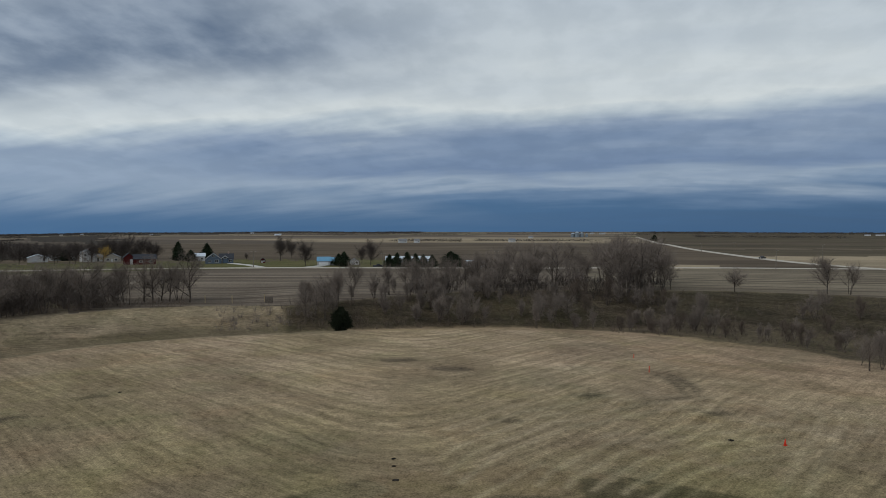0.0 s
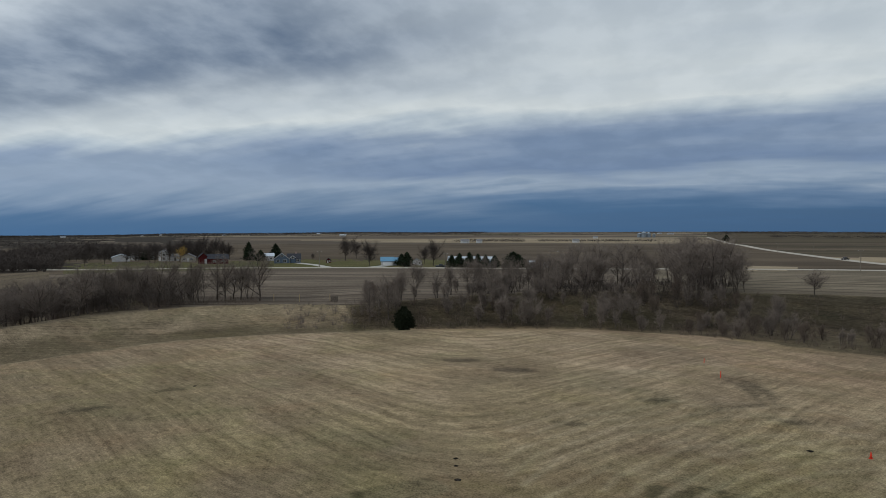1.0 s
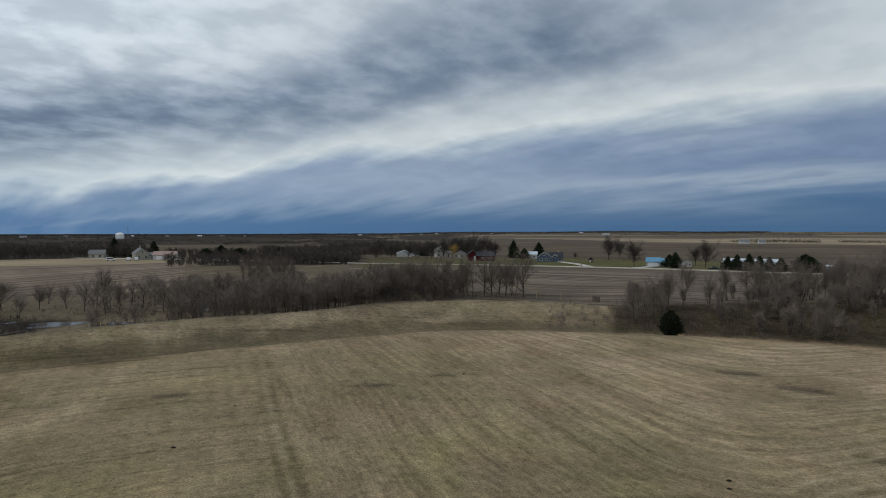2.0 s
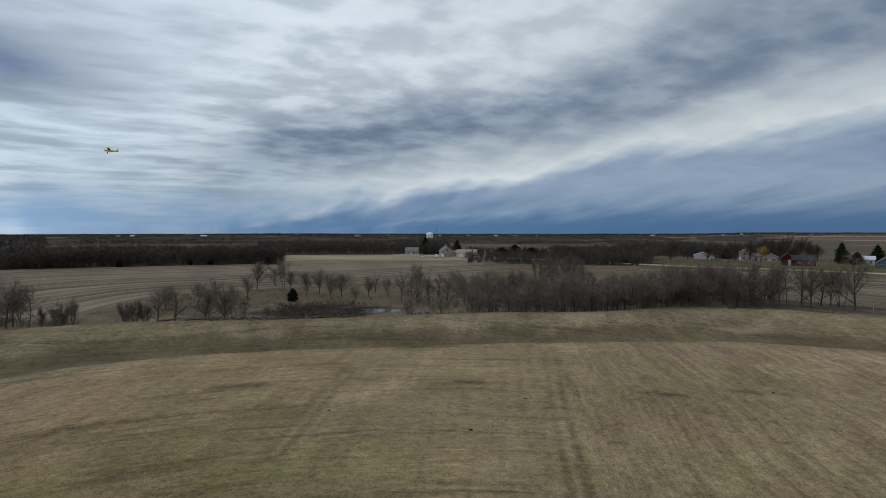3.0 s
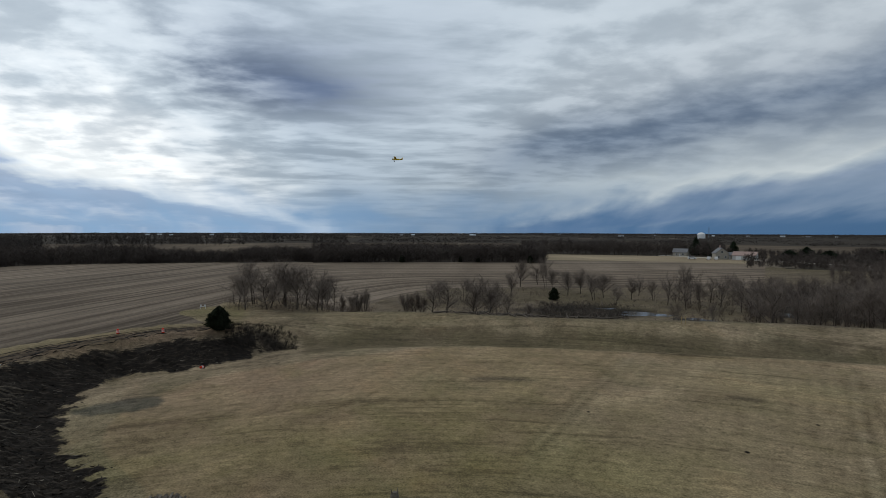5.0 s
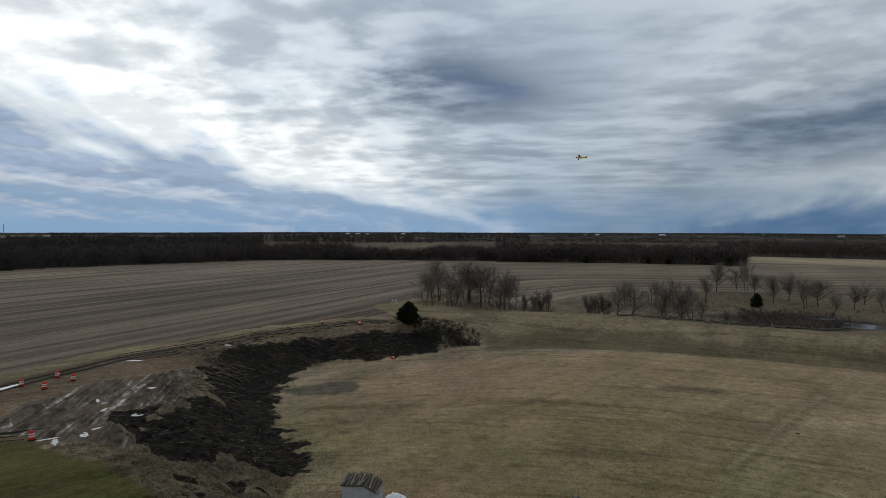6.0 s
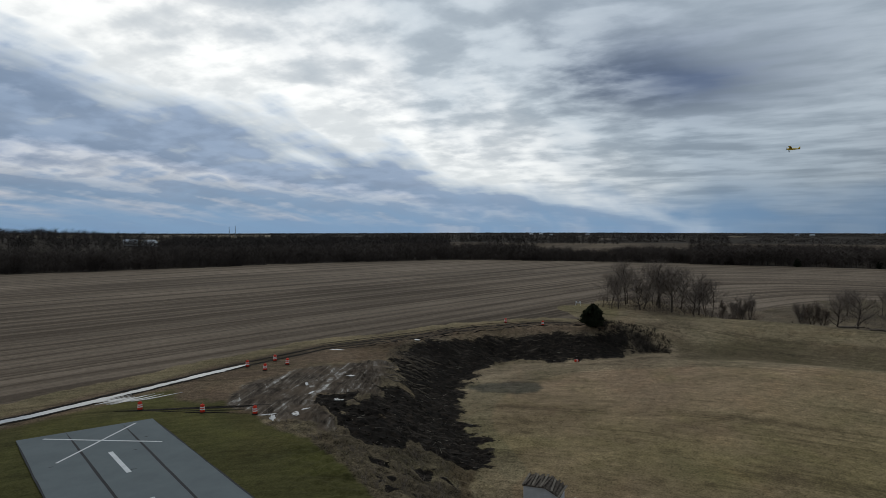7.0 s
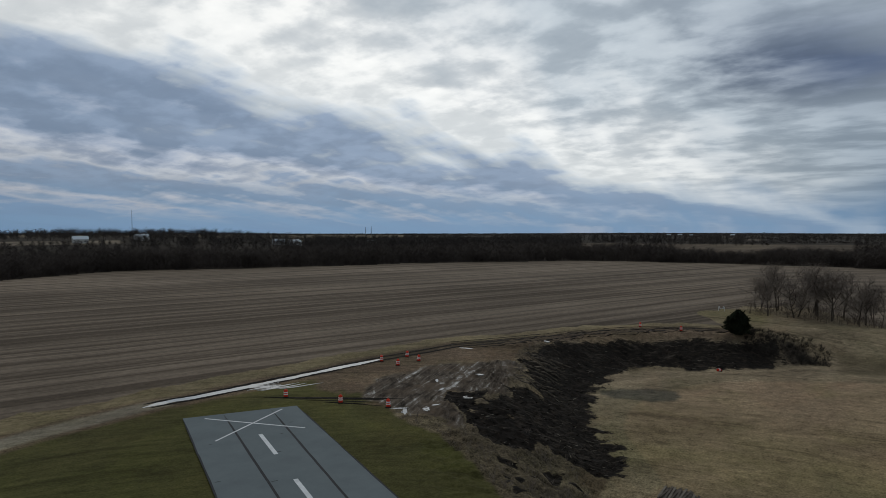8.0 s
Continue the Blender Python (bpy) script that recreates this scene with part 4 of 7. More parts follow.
# ---- trees ----
def bare_tree(seed, h, spread=0.5, trunks=1, fork=0.22, lean=0.0, dense=1.0, twig=1.0, stout=1.0):
    """Meshes of trunk with limbs, and of the crown of twigs, for a leafless tree."""
    rng = np.random.default_rng(seed)
    wood = Mesher()
    b0, b1, wid = [], [], []

    def bend(p, d, length, r, steps, up, wild, level):
        pts = [np.array(p, float)]
        d = np.array(d, float)
        for k in range(steps):
            d = d + rng.normal(size=3) * wild + np.array((0, 0, up))
            d /= np.linalg.norm(d)
            pts.append(pts[-1] + d * length / steps)
            ra, rb = r * (1 - 0.75 * k / steps), r * (1 - 0.75 * (k + 1) / steps)
            wood.tube(pts[-2], pts[-1], ra, rb, 6 if level == 0 else 4 if level == 1 else 3, False)
        return pts, d

    for s in range(trunks):
        a0 = rng.uniform(0, 6.28)
        off = np.array((math.cos(a0), math.sin(a0), 0)) * (0 if trunks == 1 else 0.012 * h * trunks)
        tilt = lean if trunks == 1 else 0.16
        size = h * rng.uniform(0.85, 1.0)
        pts, d = bend(off + np.array((0, 0, -0.15)), (math.cos(a0) * tilt, math.sin(a0) * tilt, 1), size * 0.62, stout * size * 0.0155 / math.sqrt(trunks), 6, 0.04, 0.08, 0)
        n = int((9 if trunks == 1 else 6) * dense)
        for i in range(n + 1):
            t = fork / 0.62 + (1 - fork / 0.62) * (i / n) ** 0.9
            q = np.clip(t, 0, 0.999) * 6
            p = pts[int(q)] + (pts[int(q) + 1] - pts[int(q)]) * (q % 1)
            a = rng.uniform(0, 6.28) if i < n else a0
            out = spread * rng.uniform(0.45, 1.5) * (1.0 if i < n else 0.15)
            ln = size * (0.66 - 0.34 * t) * rng.uniform(0.5, 1.22)
            limb, ld = bend(p, (math.cos(a) * out * 1.3, math.sin(a) * out * 1.3, 1.0), ln, stout * size * 0.0070 / math.sqrt(trunks), 4, 0.05, 0.2, 1)
            for k in range(1, 5):
                for _ in range(3):
                    e = rng.normal(size=3) * 0.75 + ld * 0.8 + np.array((0, 0, 0.3))
                    e /= np.linalg.norm(e)
                    q0, bl = limb[k] - (limb[k] - limb[k - 1]) * rng.uniform(0, 1), ln * rng.uniform(0.3, 0.5)
                    bd = e + rng.normal(size=3) * 0.2
                    bd /= np.linalg.norm(bd)
                    br = [q0, q0 + e * bl * 0.5, q0 + e * bl * 0.5 + bd * bl * 0.5]
                    b0.append(np.array([q0, br[1]])), b1.append(np.array([br[1] + bd * bl * 0.2, br[2]])), wid.append(np.array((0.0085, 0.0055)) * size)
                    for j in (1, 2):
                        m = 6
                        tw = rng.normal(size=(m, 3)) * 0.75 + bd * 0.8 + np.array((0, 0, 0.25))
                        tw /= np.linalg.norm(tw, axis=1)[:, None]
                        st = br[j] - (br[j] - br[j - 1]) * rng.uniform(0, 1, (m, 1))
                        le = size * rng.uniform(0.07, 0.15, (m, 1))
                        b0.append(st), b1.append(st + tw * le), wid.append(np.full(m, 0.0017 * size + 0.004))
                        sub = tw + rng.normal(size=(m, 3)) * 0.7
                        sub /= np.linalg.norm(sub, axis=1)[:, None]
                        b0.append(st + tw * le * 0.5), b1.append(st + tw * le * 0.5 + sub * le * 0.7), wid.append(np.full(m, 0.0017 * size + 0.004))
    v, f = blades(np.concatenate(b0), np.concatenate(b1), twig * np.concatenate(wid), rng)
    return wood, (v, f)


def make_bare(seed, h, label, crown_mat="twig", **kw):
    wood, (v, f) = bare_tree(seed, h, **kw)
    root = tagged(new("bare_tree"), label, "tree", "leafless trees")
    part("trunk", wood, M["bark"], root)
    ob = new("crown", mesh_from("crown", v, f, M[crown_mat]))
    ob.parent = root
    return root


def conifer(seed, h, width, mat, blunt=0.0, count=900):
    """Trunk, and a crown of drooping needle sprays."""
    rng = np.random.default_rng(seed)
    t = rng.uniform(0, 1, count) ** 1.15
    a = rng.uniform(0, 6.283, count)
    lump = 0.8 + 0.28 * np.sin(a * 3 + seed + t * 9) * np.sin(t * 13 + seed)
    prof = (1 - t ** (1 + 1.4 * blunt)) ** (0.85 - 0.35 * blunt) * np.minimum(1, (t + 0.10) / (0.12 + 0.25 * blunt))
    rad = width * 0.5 * prof * lump * rng.uniform(0.45, 1.25, count)
    tip = np.stack([np.cos(a) * rad, np.sin(a) * rad, h * (0.05 + 0.93 * t) + rng.normal(size=count) * 0.02 * h - rad * 0.15], 1)
    base = np.stack([np.cos(a + 0.2) * rad * 0.35, np.sin(a + 0.2) * rad * 0.35, tip[:, 2] + rad * (0.10 + 0.25 * blunt)], 1)
    v, f = blades(base, tip, width * rng.uniform(0.04, 0.10, count), rng)
    # the spray's own little fingers
    k = rng.integers(0, count, count)
    tip2 = tip[k] + rng.normal(size=(count, 3)) * width * 0.055 + np.array((0, 0, 0.02 * h))
    v2, f2 = blades(tip[k] * 0.85 + base[k] * 0.15, tip2, width * 0.05, rng)
    trunk = Mesher().tube((0, 0, -0.2), (0, 0, h * 0.95), 0.022 * h, 0.004 * h, 6)
    return trunk, np.concatenate([v, v2]), np.concatenate([f, f2 + len(v)])


def make_conifer(seed, h, width, label, mat="needles", blunt=0.0, count=900, name="spruce_tree", group=""):
    trunk, v, f = conifer(seed, h, width, mat, blunt, count)
    root = tagged(new(name), label, "tree", group)
    part("trunk", trunk, M["bark"], root)
    ob = new("crown", mesh_from("crown", v, f, M[mat]))
    ob.parent = root
    return root


def put(ob, x, y, turn=0.0, size=1.0, tall=None, sink=0.05):
    ob.matrix_basis = pose(x, y, gz(x, y) - sink, 0, 0, turn) @ Matrix.Diagonal((size, size, tall or size, 1))
    return ob


class Stand:
    """A set of tree models, each used once itself and then copied."""

    def __init__(self, models, seed):
        self.models, self.used, self.rng = models, set(), random.Random(seed)

    def place(self, az, r, h, wide=1.0, which=None):
        k = self.rng.randrange(len(self.models)) if which is None else which
        root, own = self.models[k]
        x, y = polar(az, r)
        s = 1.12 * h / own
        m = pose(x, y, gz(x, y) - 0.05, 0, 0, self.rng.uniform(0, 360)) @ Matrix.Diagonal((s * wide, s * wide, s, 1))
        if k in self.used:
            c = copy_thing(root, Matrix())
            c.matrix_basis = m
            return c
        self.used.add(k)
        root.matrix_basis = m
        return root


TALL = Stand([(make_bare(11, 12, "tall leafless tree with grey bark and fine twigs", spread=0.5, fork=0.15, dense=1.15), 12),
              (make_bare(12, 12, "tall leafless tree with grey bark and fine twigs", spread=0.6, fork=0.12, dense=1.15), 12),
              (make_bare(13, 12, "leafless tree with several stems in rough grass", spread=0.4, trunks=3, fork=0.24, dense=0.8), 12),
              (make_bare(14, 12, "leafless tree with a broad rounded crown of twigs", spread=0.75, fork=0.13, dense=1.3), 12),
              (make_bare(15, 12, "leafless tree with several stems in rough grass", spread=0.34, trunks=4, fork=0.26, dense=0.72), 12)], 5)
SMALL = Stand([(make_bare(21, 6, "small leafless tree with thin grey twigs", "twig", spread=0.5, trunks=3, fork=0.1, dense=0.9, twig=2.0, stout=1.5), 6),
               (make_bare(22, 6, "small leafless tree with thin brown twigs", "twig_warm", spread=0.65, trunks=2, fork=0.08, dense=0.9, twig=2.0, stout=1.5), 6),
               (make_bare(23, 6, "slender leafless sapling in dry grass", "twig", spread=0.3, trunks=2, fork=0.15, dense=0.8, twig=2.0, stout=1.5), 6)], 6)
BROAD = Stand([(make_bare(31, 15, "large spreading leafless shade tree beside a lawn", "twig_dark", spread=0.8, fork=0.14, dense=2.0, twig=1.5), 15)], 7)

ROUND = Stand([(make_bare(35, 9, "leafless tree with a round crown of fine grey twigs", "twig", spread=0.66, fork=0.18, dense=1.7, twig=1.15), 9),
               (make_bare(36, 9, "leafless round-headed tree standing in rough grass", "twig", spread=0.78, fork=0.22, dense=1.6, twig=1.15), 9)], 8)
R_ = random.Random(42)
# the row at the field's corner
for az, r, h in ((35.2, 176, 11), (33.9, 181, 10), (32.6, 176, 11), (31.3, 184, 12), (30.2, 178, 10.5), (29.3, 182, 12), (28.3, 188, 10), (27.6, 184, 8), (26.9, 185, 10.7),
                 (25.6, 190, 11), (25.0, 186, 11.5), (24.3, 192, 10), (23.7, 190, 11), (23.0, 192, 9.5), (22.1, 185, 12.2)):
    TALL.place(az, r, h * 1.08, R_.uniform(1.0, 1.35))
# the creek wood's edge behind the berm
for k in range(34):
    az = 52.5 - k * 0.5 + R_.uniform(-0.4, 0.4)
    if R_.random() < 0.75:
        TALL.place(az, R_.uniform(164, 192), R_.uniform(6.5, 12), R_.uniform(0.85, 1.3))
# trees on top of the bluff
ROUND.place(-31.7, 222, 12.5, 1.1, 0)
ROUND.place(-25.1, 214, 7.6, 1.5, 1)
for az, r, h in ((-33.2, 224, 9), (-20.1, 214, 8.2), (8.2, 181, 10), (10.7, 158, 11), (11.6, 160, 9), (9.8, 166, 10), (12.4, 156, 8), (4.9, 184, 9), (3.4, 190, 9.5), (6.2, 178, 8)):
    TALL.place(az, r, h, 1.0)
for k in range(46):
    t = R_.random()
    TALL.place(-3.5 - 15.5 * t + R_.uniform(-0.5, 0.5), R_.uniform(196, 250), R_.uniform(7.5, 14) + 3.5 * t, R_.uniform(0.9, 1.35))
for k in range(14):
    TALL.place(2.5 - k * 0.55 + R_.uniform(-0.4, 0.4), R_.uniform(186, 200), R_.uniform(8, 13), R_.uniform(0.6, 0.9))
# scrub on the bluff's face and in the hollow before it
for k in range(105):
    az = R_.uniform(-36, 12.5)
    if az < -15 and R_.random() < 0.68:
        continue
    (SMALL if k % 3 else TALL).place(az, R_.uniform(158 if az > -14 else 170, 190 if az > -4 else 202), R_.uniform(4.0, 7.5), R_.uniform(0.8, 1.15))
for k in range(28):
    az = R_.uniform(-36, -14)
    SMALL.place(az, np.interp(az, [-36, -25, -18, -14], [140, 147, 156, 165]) + R_.uniform(-4, 18), R_.uniform(3.0, 6.0))
for az, r, h in ((-34.6, 122, 5.5), (-35.3, 126, 6.5), (-36.2, 122, 6), (-34.0, 129, 4.5)):
    TALL.place(az, r, h, 1.0)
# group beside the cedar, west
for az, r, h in ((97.6, 158, 7.5), (96.7, 155, 8.5), (96.0, 157, 9.5), (95.3, 154, 9), (94.6, 158, 9), (93.8, 160, 7.5), (93.0, 163, 9.5), (92.3, 160, 8.5), (91.4, 165, 10), (90.8, 163, 8), (90.2, 160, 8.5), (89.5, 166, 8)):
    TALL.place(az + R_.uniform(-0.3, 0.3), r + R_.uniform(-4, 6), h * R_.uniform(0.9, 1.2), R_.uniform(1.1, 1.5), R_.choice((0, 1, 3, 2, 4)))
for az in (88.4, 87.6, 87.0, 86.3, 82.6, 81.9, 81.2):
    SMALL.place(az, R_.uniform(155, 165), R_.uniform(4.5, 6))
# scattered in the creek bottom
for az, r, h, w in ((80.2, 158, 8.2, 0.8), (78.9, 156, 7.6, 1.1), (77.2, 215, 6.8, 1.1), (75.0, 165, 8.2, 1.0), (74.2, 175, 8, 1.0), (73.4, 180, 6, 1.0), (72.2, 255, 8.5, 0.8), (71.2, 172, 5.0, 1.2), (69.9, 255, 9, 0.8),
                    (69.3, 250, 8, 0.8), (67.9, 235, 7.5, 1.1), (65.6, 222, 9.5, 1.0), (63.7, 210, 5, 1.0), (60.6, 225, 7.5, 1.0), (59.4, 215, 9, 1.0), (58.5, 230, 10, 1.0), (57.6, 220, 11, 1.0), (56.8, 212, 10, 0.9),
                    (56.0, 228, 11, 1.0), (55.2, 216, 9, 1.0), (54.4, 235, 9, 1.0), (53.6, 205, 8, 1.0), (61.8, 240, 7, 1.0), (53.0, 190, 9, 1.0), (58.9, 175, 5, 0.9), (55.8, 172, 6, 0.8),
                    (79.6, 210, 6, 1.1), (76.4, 168, 8, 1.0), (75.6, 220, 8, 1.1), (73.0, 230, 8, 1.0), (70.6, 262, 9, 0.9), (66.8, 240, 8, 1.0), (64.8, 230, 8, 1.0), (62.4, 228, 7, 1.0), (57.9, 205, 9, 1.0)):
    if h < 9 and R_.random() < 0.4:
        ROUND.place(az, r, h * R_.uniform(1.05, 1.4), w * R_.uniform(1.0, 1.35))
    else:
        TALL.place(az, r, h * R_.uniform(0.85, 1.25), w * R_.uniform(1.0, 1.4), R_.choice((0, 1, 2, 3, 4)))
# shade trees by the houses
for az, r, h in ((14.6, 398, 17), (13.6, 425, 14.5), (12.4, 330, 15), (7.4, 356, 11.5), (6.6, 336, 15.5), (29.4, 420, 14), (28.4, 432, 16), (27.2, 428, 15), (31.7, 418, 12), (17.5, 410, 5), (30.4, 440, 13), (34.2, 400, 12), (35.6, 380, 10),
                 (26.3, 405, 11), (24.6, 425, 12), (30.9, 405, 10), (32.6, 408, 11), (33.8, 440, 12), (35.2, 450, 13), (25.2, 450, 13), (57.8, 440, 11), (56.6, 452, 13), (55.9, 438, 10), (54.6, 450, 12), (52.6, 440, 10), (59.2, 445, 10), (51.5, 430, 9)):
    BROAD.place(az, r if az < 50 else r + 45, h if az < 50 else h * 0.6)
for az, r, h in ((31.9, 402, 10), (30.5, 396, 9.5), (26.9, 436, 17), (25.9, 442, 16), (27.9, 446, 15), (24.9, 436, 12)):
    BROAD.place(az, r, h)
x, y = polar(28.6, 402)
root = make_bare(41, 11, "bare willow with yellow twigs near a white house", "willow", spread=0.9, fork=0.12, dense=1.4)
put(root, x, y)

# evergreens
cedar = make_conifer(51, 4.3, 4.8, "dark evergreen cedar on the rim of the basin", "cedar", 1.0, 3000, "cedar_tree")
put(cedar, -122.0, -19.4)
cedar = make_conifer(52, 5.7, 5.6, "dark evergreen cedar at the foot of the wooded bluff", "cedar", 0.9, 3000, "cedar_tree")
put(cedar, *polar(9.3, 147))
cedar = make_conifer(53, 4.4, 4.6, "small dark evergreen cedar in the creek bottom", "cedar", 0.7, 1400, "cedar_tree")
put(cedar, *polar(69.15, 219))
for az, r, h in ((90.3 - 19, 338, 4), (76.0, 345, 4), (77.6, 345, 3.5), (83.0, 342, 4)):
    c = copy_thing(cedar, Matrix())
    put(c, *polar(az, r), 40, h / 4.4)
spruce = None
for az, r, h, w in ((23.0, 414, 11.5, 8), (22.0, 404, 6.8, 5.5), (20.7, 430, 10, 6), (9.0, 327, 7.6, 5), (9.5, 337, 6.2, 4.5), (4.9, 320, 6.3, 4.2), (4.2, 317, 7.4, 4.2), (3.3, 316, 7.8, 4.4), (2.5, 317, 7.0, 4),
                    (1.8, 318, 6.4, 4), (1.0, 320, 6.2, 4), (-0.7, 318, 8, 8.5), (-1.2, 322, 6.5, 6), (57.2, 480, 12.5, 6), (54.3, 520, 9.5, 5), (56.3, 475, 8, 5), (-18.7, 1250, 11, 9), (31.2, 440, 6.5, 6),
                    (50.2, 460, 5.5, 8), (47.5, 475, 5, 9), (44.0, 480, 6, 9), (49.0, 500, 6.5, 8)):
    if spruce is None:
        spruce = make_conifer(61, 8, 6.4, "dark green spruce tree near a farmhouse", blunt=0.35, group="spruces by the houses", count=1100)
        put(spruce, *polar(az, r), 0, w / 5, h / 8)
    else:
        put(copy_thing(spruce, Matrix()), *polar(az, r), R_.uniform(0, 360), 1.45 * w / 5, h / 8)


def far_trees(name, label, places, mat, seed, twigs=62, blade=0.2, upright=0.8, wide=0.07):
    """A wood of many leafless trees as one mesh. places: rows of x, y, z, height."""
    rng = np.random.default_rng(seed)
    P = np.asarray(places, float)
    n = len(P)
    x0, y0, z0, h = P.T
    b, t, w = [], [], []
    # trunks
    top = np.stack([x0 + rng.normal(size=n) * 0.04 * h, y0 + rng.normal(size=n) * 0.04 * h, z0 + h * 0.75], 1)
    b.append(np.stack([x0, y0, z0 - 0.3], 1)), t.append(top), w.append(0.032 * h + 0.05)
    for _ in range(twigs):
        a, u = rng.uniform(0, 6.283, n), rng.uniform(0, 1, n)
        s = 0.12 + 0.55 * u
        st = np.stack([x0, y0, z0], 1) + (top - np.stack([x0, y0, z0], 1)) * (s / 0.75)[:, None] + rng.normal(size=(n, 3)) * h[:, None] * np.array((wide, wide, 0.07))
        ln = h * (0.16 + 0.26 * rng.uniform(0, 1, n)) * (1.15 - 0.5 * u)
        d = np.stack([np.cos(a), np.sin(a), upright + rng.uniform(-0.3, 0.6, n)], 1)
        d /= np.linalg.norm(d, axis=1)[:, None]
        b.append(st), t.append(st + d * ln[:, None]), w.append(blade * rng.uniform(0.5, 1.2, n))
    v, f = blades(np.concatenate(b), np.concatenate(t), np.concatenate(w), rng)
    ob = new(name, mesh_from(name, v, f, M[mat]))
    return tagged(ob, label, "trees", kind="stuff")


def scatter(n, az0, az1, r0, r1, h0, h1, seed, edge=None, clump=0.0):
    rng = np.random.default_rng(seed)
    az = rng.uniform(az0, az1, n)
    lo = np.interp(az, *edge) if edge else np.full(n, float(r0))
    r = lo + (r1 - r0) * rng.uniform(0, 1, n) ** 1.3
    if clump:
        keep = vnoise(az, r * 0.02, clump, seed) > -0.25
        az, r = az[keep], r[keep]
    a = np.radians(az)
    x, y = -r * np.sin(a), r * np.cos(a)
    tall = h0 + (h1 - h0) * (0.45 + 0.45 * vnoise(x, y, 30, seed + 1) + 0.35 * rng.uniform(-1, 1, len(x)))
    return np.stack([x, y, ground_z(x, y), tall], 1)


far_trees("west_woods", "long dark leafless wood along the far edge of the field", np.concatenate([
    scatter(1500, 104, 168, 0, 80, 9, 13, 71, WEST_EDGE), scatter(520, 86, 106, 0, 45, 7, 11, 72, WEST_EDGE)]), "twig_dark", 71, 86, 0.17, 0.5)
far_trees("west_thicket", "dark undergrowth along the foot of the far wood", np.concatenate([
    scatter(2600, 104, 168, 0, 26, 2.0, 6.0, 171, WEST_EDGE), scatter(700, 86, 106, 0, 20, 2.0, 5.0, 172, WEST_EDGE)]), "twig_dark", 171, 40, 0.16, 0.6)
far_trees("hill_woods", "dark leafless woods on low hills in the distance", np.concatenate([
    scatter(760, 126, 151, 480, 900, 10, 15, 73), scatter(460, 151, 169, 650, 1000, 9, 14, 173), scatter(420, 151, 169, 350, 560, 6, 9.5, 174), scatter(1100, 112, 136, 500, 900, 9, 13, 74), scatter(900, 88, 120, 700, 1300, 9, 13, 75, None, 2.0)]), "far_twig", 73, 48, 0.38, 0.4)
far_trees("creek_woods", "grey-brown leafless wood along the creek", np.concatenate([
    scatter(80, 27.5, 38, 176, 200, 5, 10, 176), scatter(380, 30, 53, 186, 265, 4.5, 10, 76), scatter(330, 37, 52.5, 262, 345, 4.5, 8, 95, None, 5.0)]), "creek_twig", 76, 110, 0.12, 0.6)
far_trees("creek_scrub", "thin brown brush under the trees of the creek bottom", np.concatenate([
    scatter(420, 52, 82, 158, 245, 0.8, 2.4, 190, None, 3.0), scatter(150, 86, 98.5, 152, 172, 1.0, 3.0, 191), scatter(120, 22, 36, 174, 194, 1.0, 2.8, 192)]), "twig_warm", 190, 46, 0.06, 0.9, 0.45)
far_trees("middle_woods", "leafless woods beyond the creek fields", np.concatenate([
    scatter(900, 70, 91, 342, 440, 9, 13.5, 78), scatter(600, 55, 72, 452, 620, 8, 12.5, 79), scatter(900, 37, 52.5, 345, 560, 5, 9.5, 80, None, 4.0), scatter(620, 38, 53.5, 335, 520, 3.5, 7.5, 180), scatter(150, 26, 37, 440, 560, 6, 10, 81), scatter(420, 27, 40, 470, 640, 7, 11, 91)]), "twig_dark", 78, 62, 0.24, 0.45)
def belts(az0, az1, r0, r1, rows, gap, h0, h1, seed, keep=0.0, run=3.0):
    """Hedgerows and belts of trees lying across the far plain, broken by gaps."""
    rng = np.random.default_rng(seed)
    out = []
    for k in range(rows):
        r = r0 * (r1 / r0) ** ((k + rng.uniform(0, 0.6)) / rows)
        az = np.arange(az0, az1, math.degrees(gap * (r / r0) ** 0.6 / r))
        az = az + rng.uniform(-0.5, 0.5, len(az)) * math.degrees(gap / r)
        az = az[vnoise(az, np.full(len(az), 7.3 * k), run, seed) > keep]
        rr = r * (1 + 0.03 * np.sin(az * 0.4 + k)) + rng.uniform(-0.012, 0.012, len(az)) * r
        a = np.radians(az)
        x, y = -rr * np.sin(a), rr * np.cos(a)
        out.append(np.stack([x, y, ground_z(x, y), rng.uniform(h0, h1, len(az)) * (1 + 0.25 * vnoise(x, y, 60, seed + 3))], 1))
    return np.concatenate(out)


def plain_trees(n, az0, az1, r0, r1, h0, h1, seed):
    """Thickets and single trees strewn over the far plain, in patches."""
    rng = np.random.default_rng(seed)
    az, r = rng.uniform(az0, az1, n), r0 * (r1 / r0) ** rng.uniform(0, 1, n)
    keep = vnoise(az, np.log(r) * 40, 4.0, seed) + 0.5 * vnoise(az, np.log(r) * 60, 1.3, seed + 1) + rng.uniform(-0.3, 0.3, n) > -0.15
    a, r = np.radians(az[keep]), r[keep]
    x, y = -r * np.sin(a), r * np.cos(a)
    return np.stack([x, y, ground_z(x, y), rng.uniform(h0, h1, len(x)) * (1 + 0.3 * vnoise(x, y, 60, seed + 3))], 1)


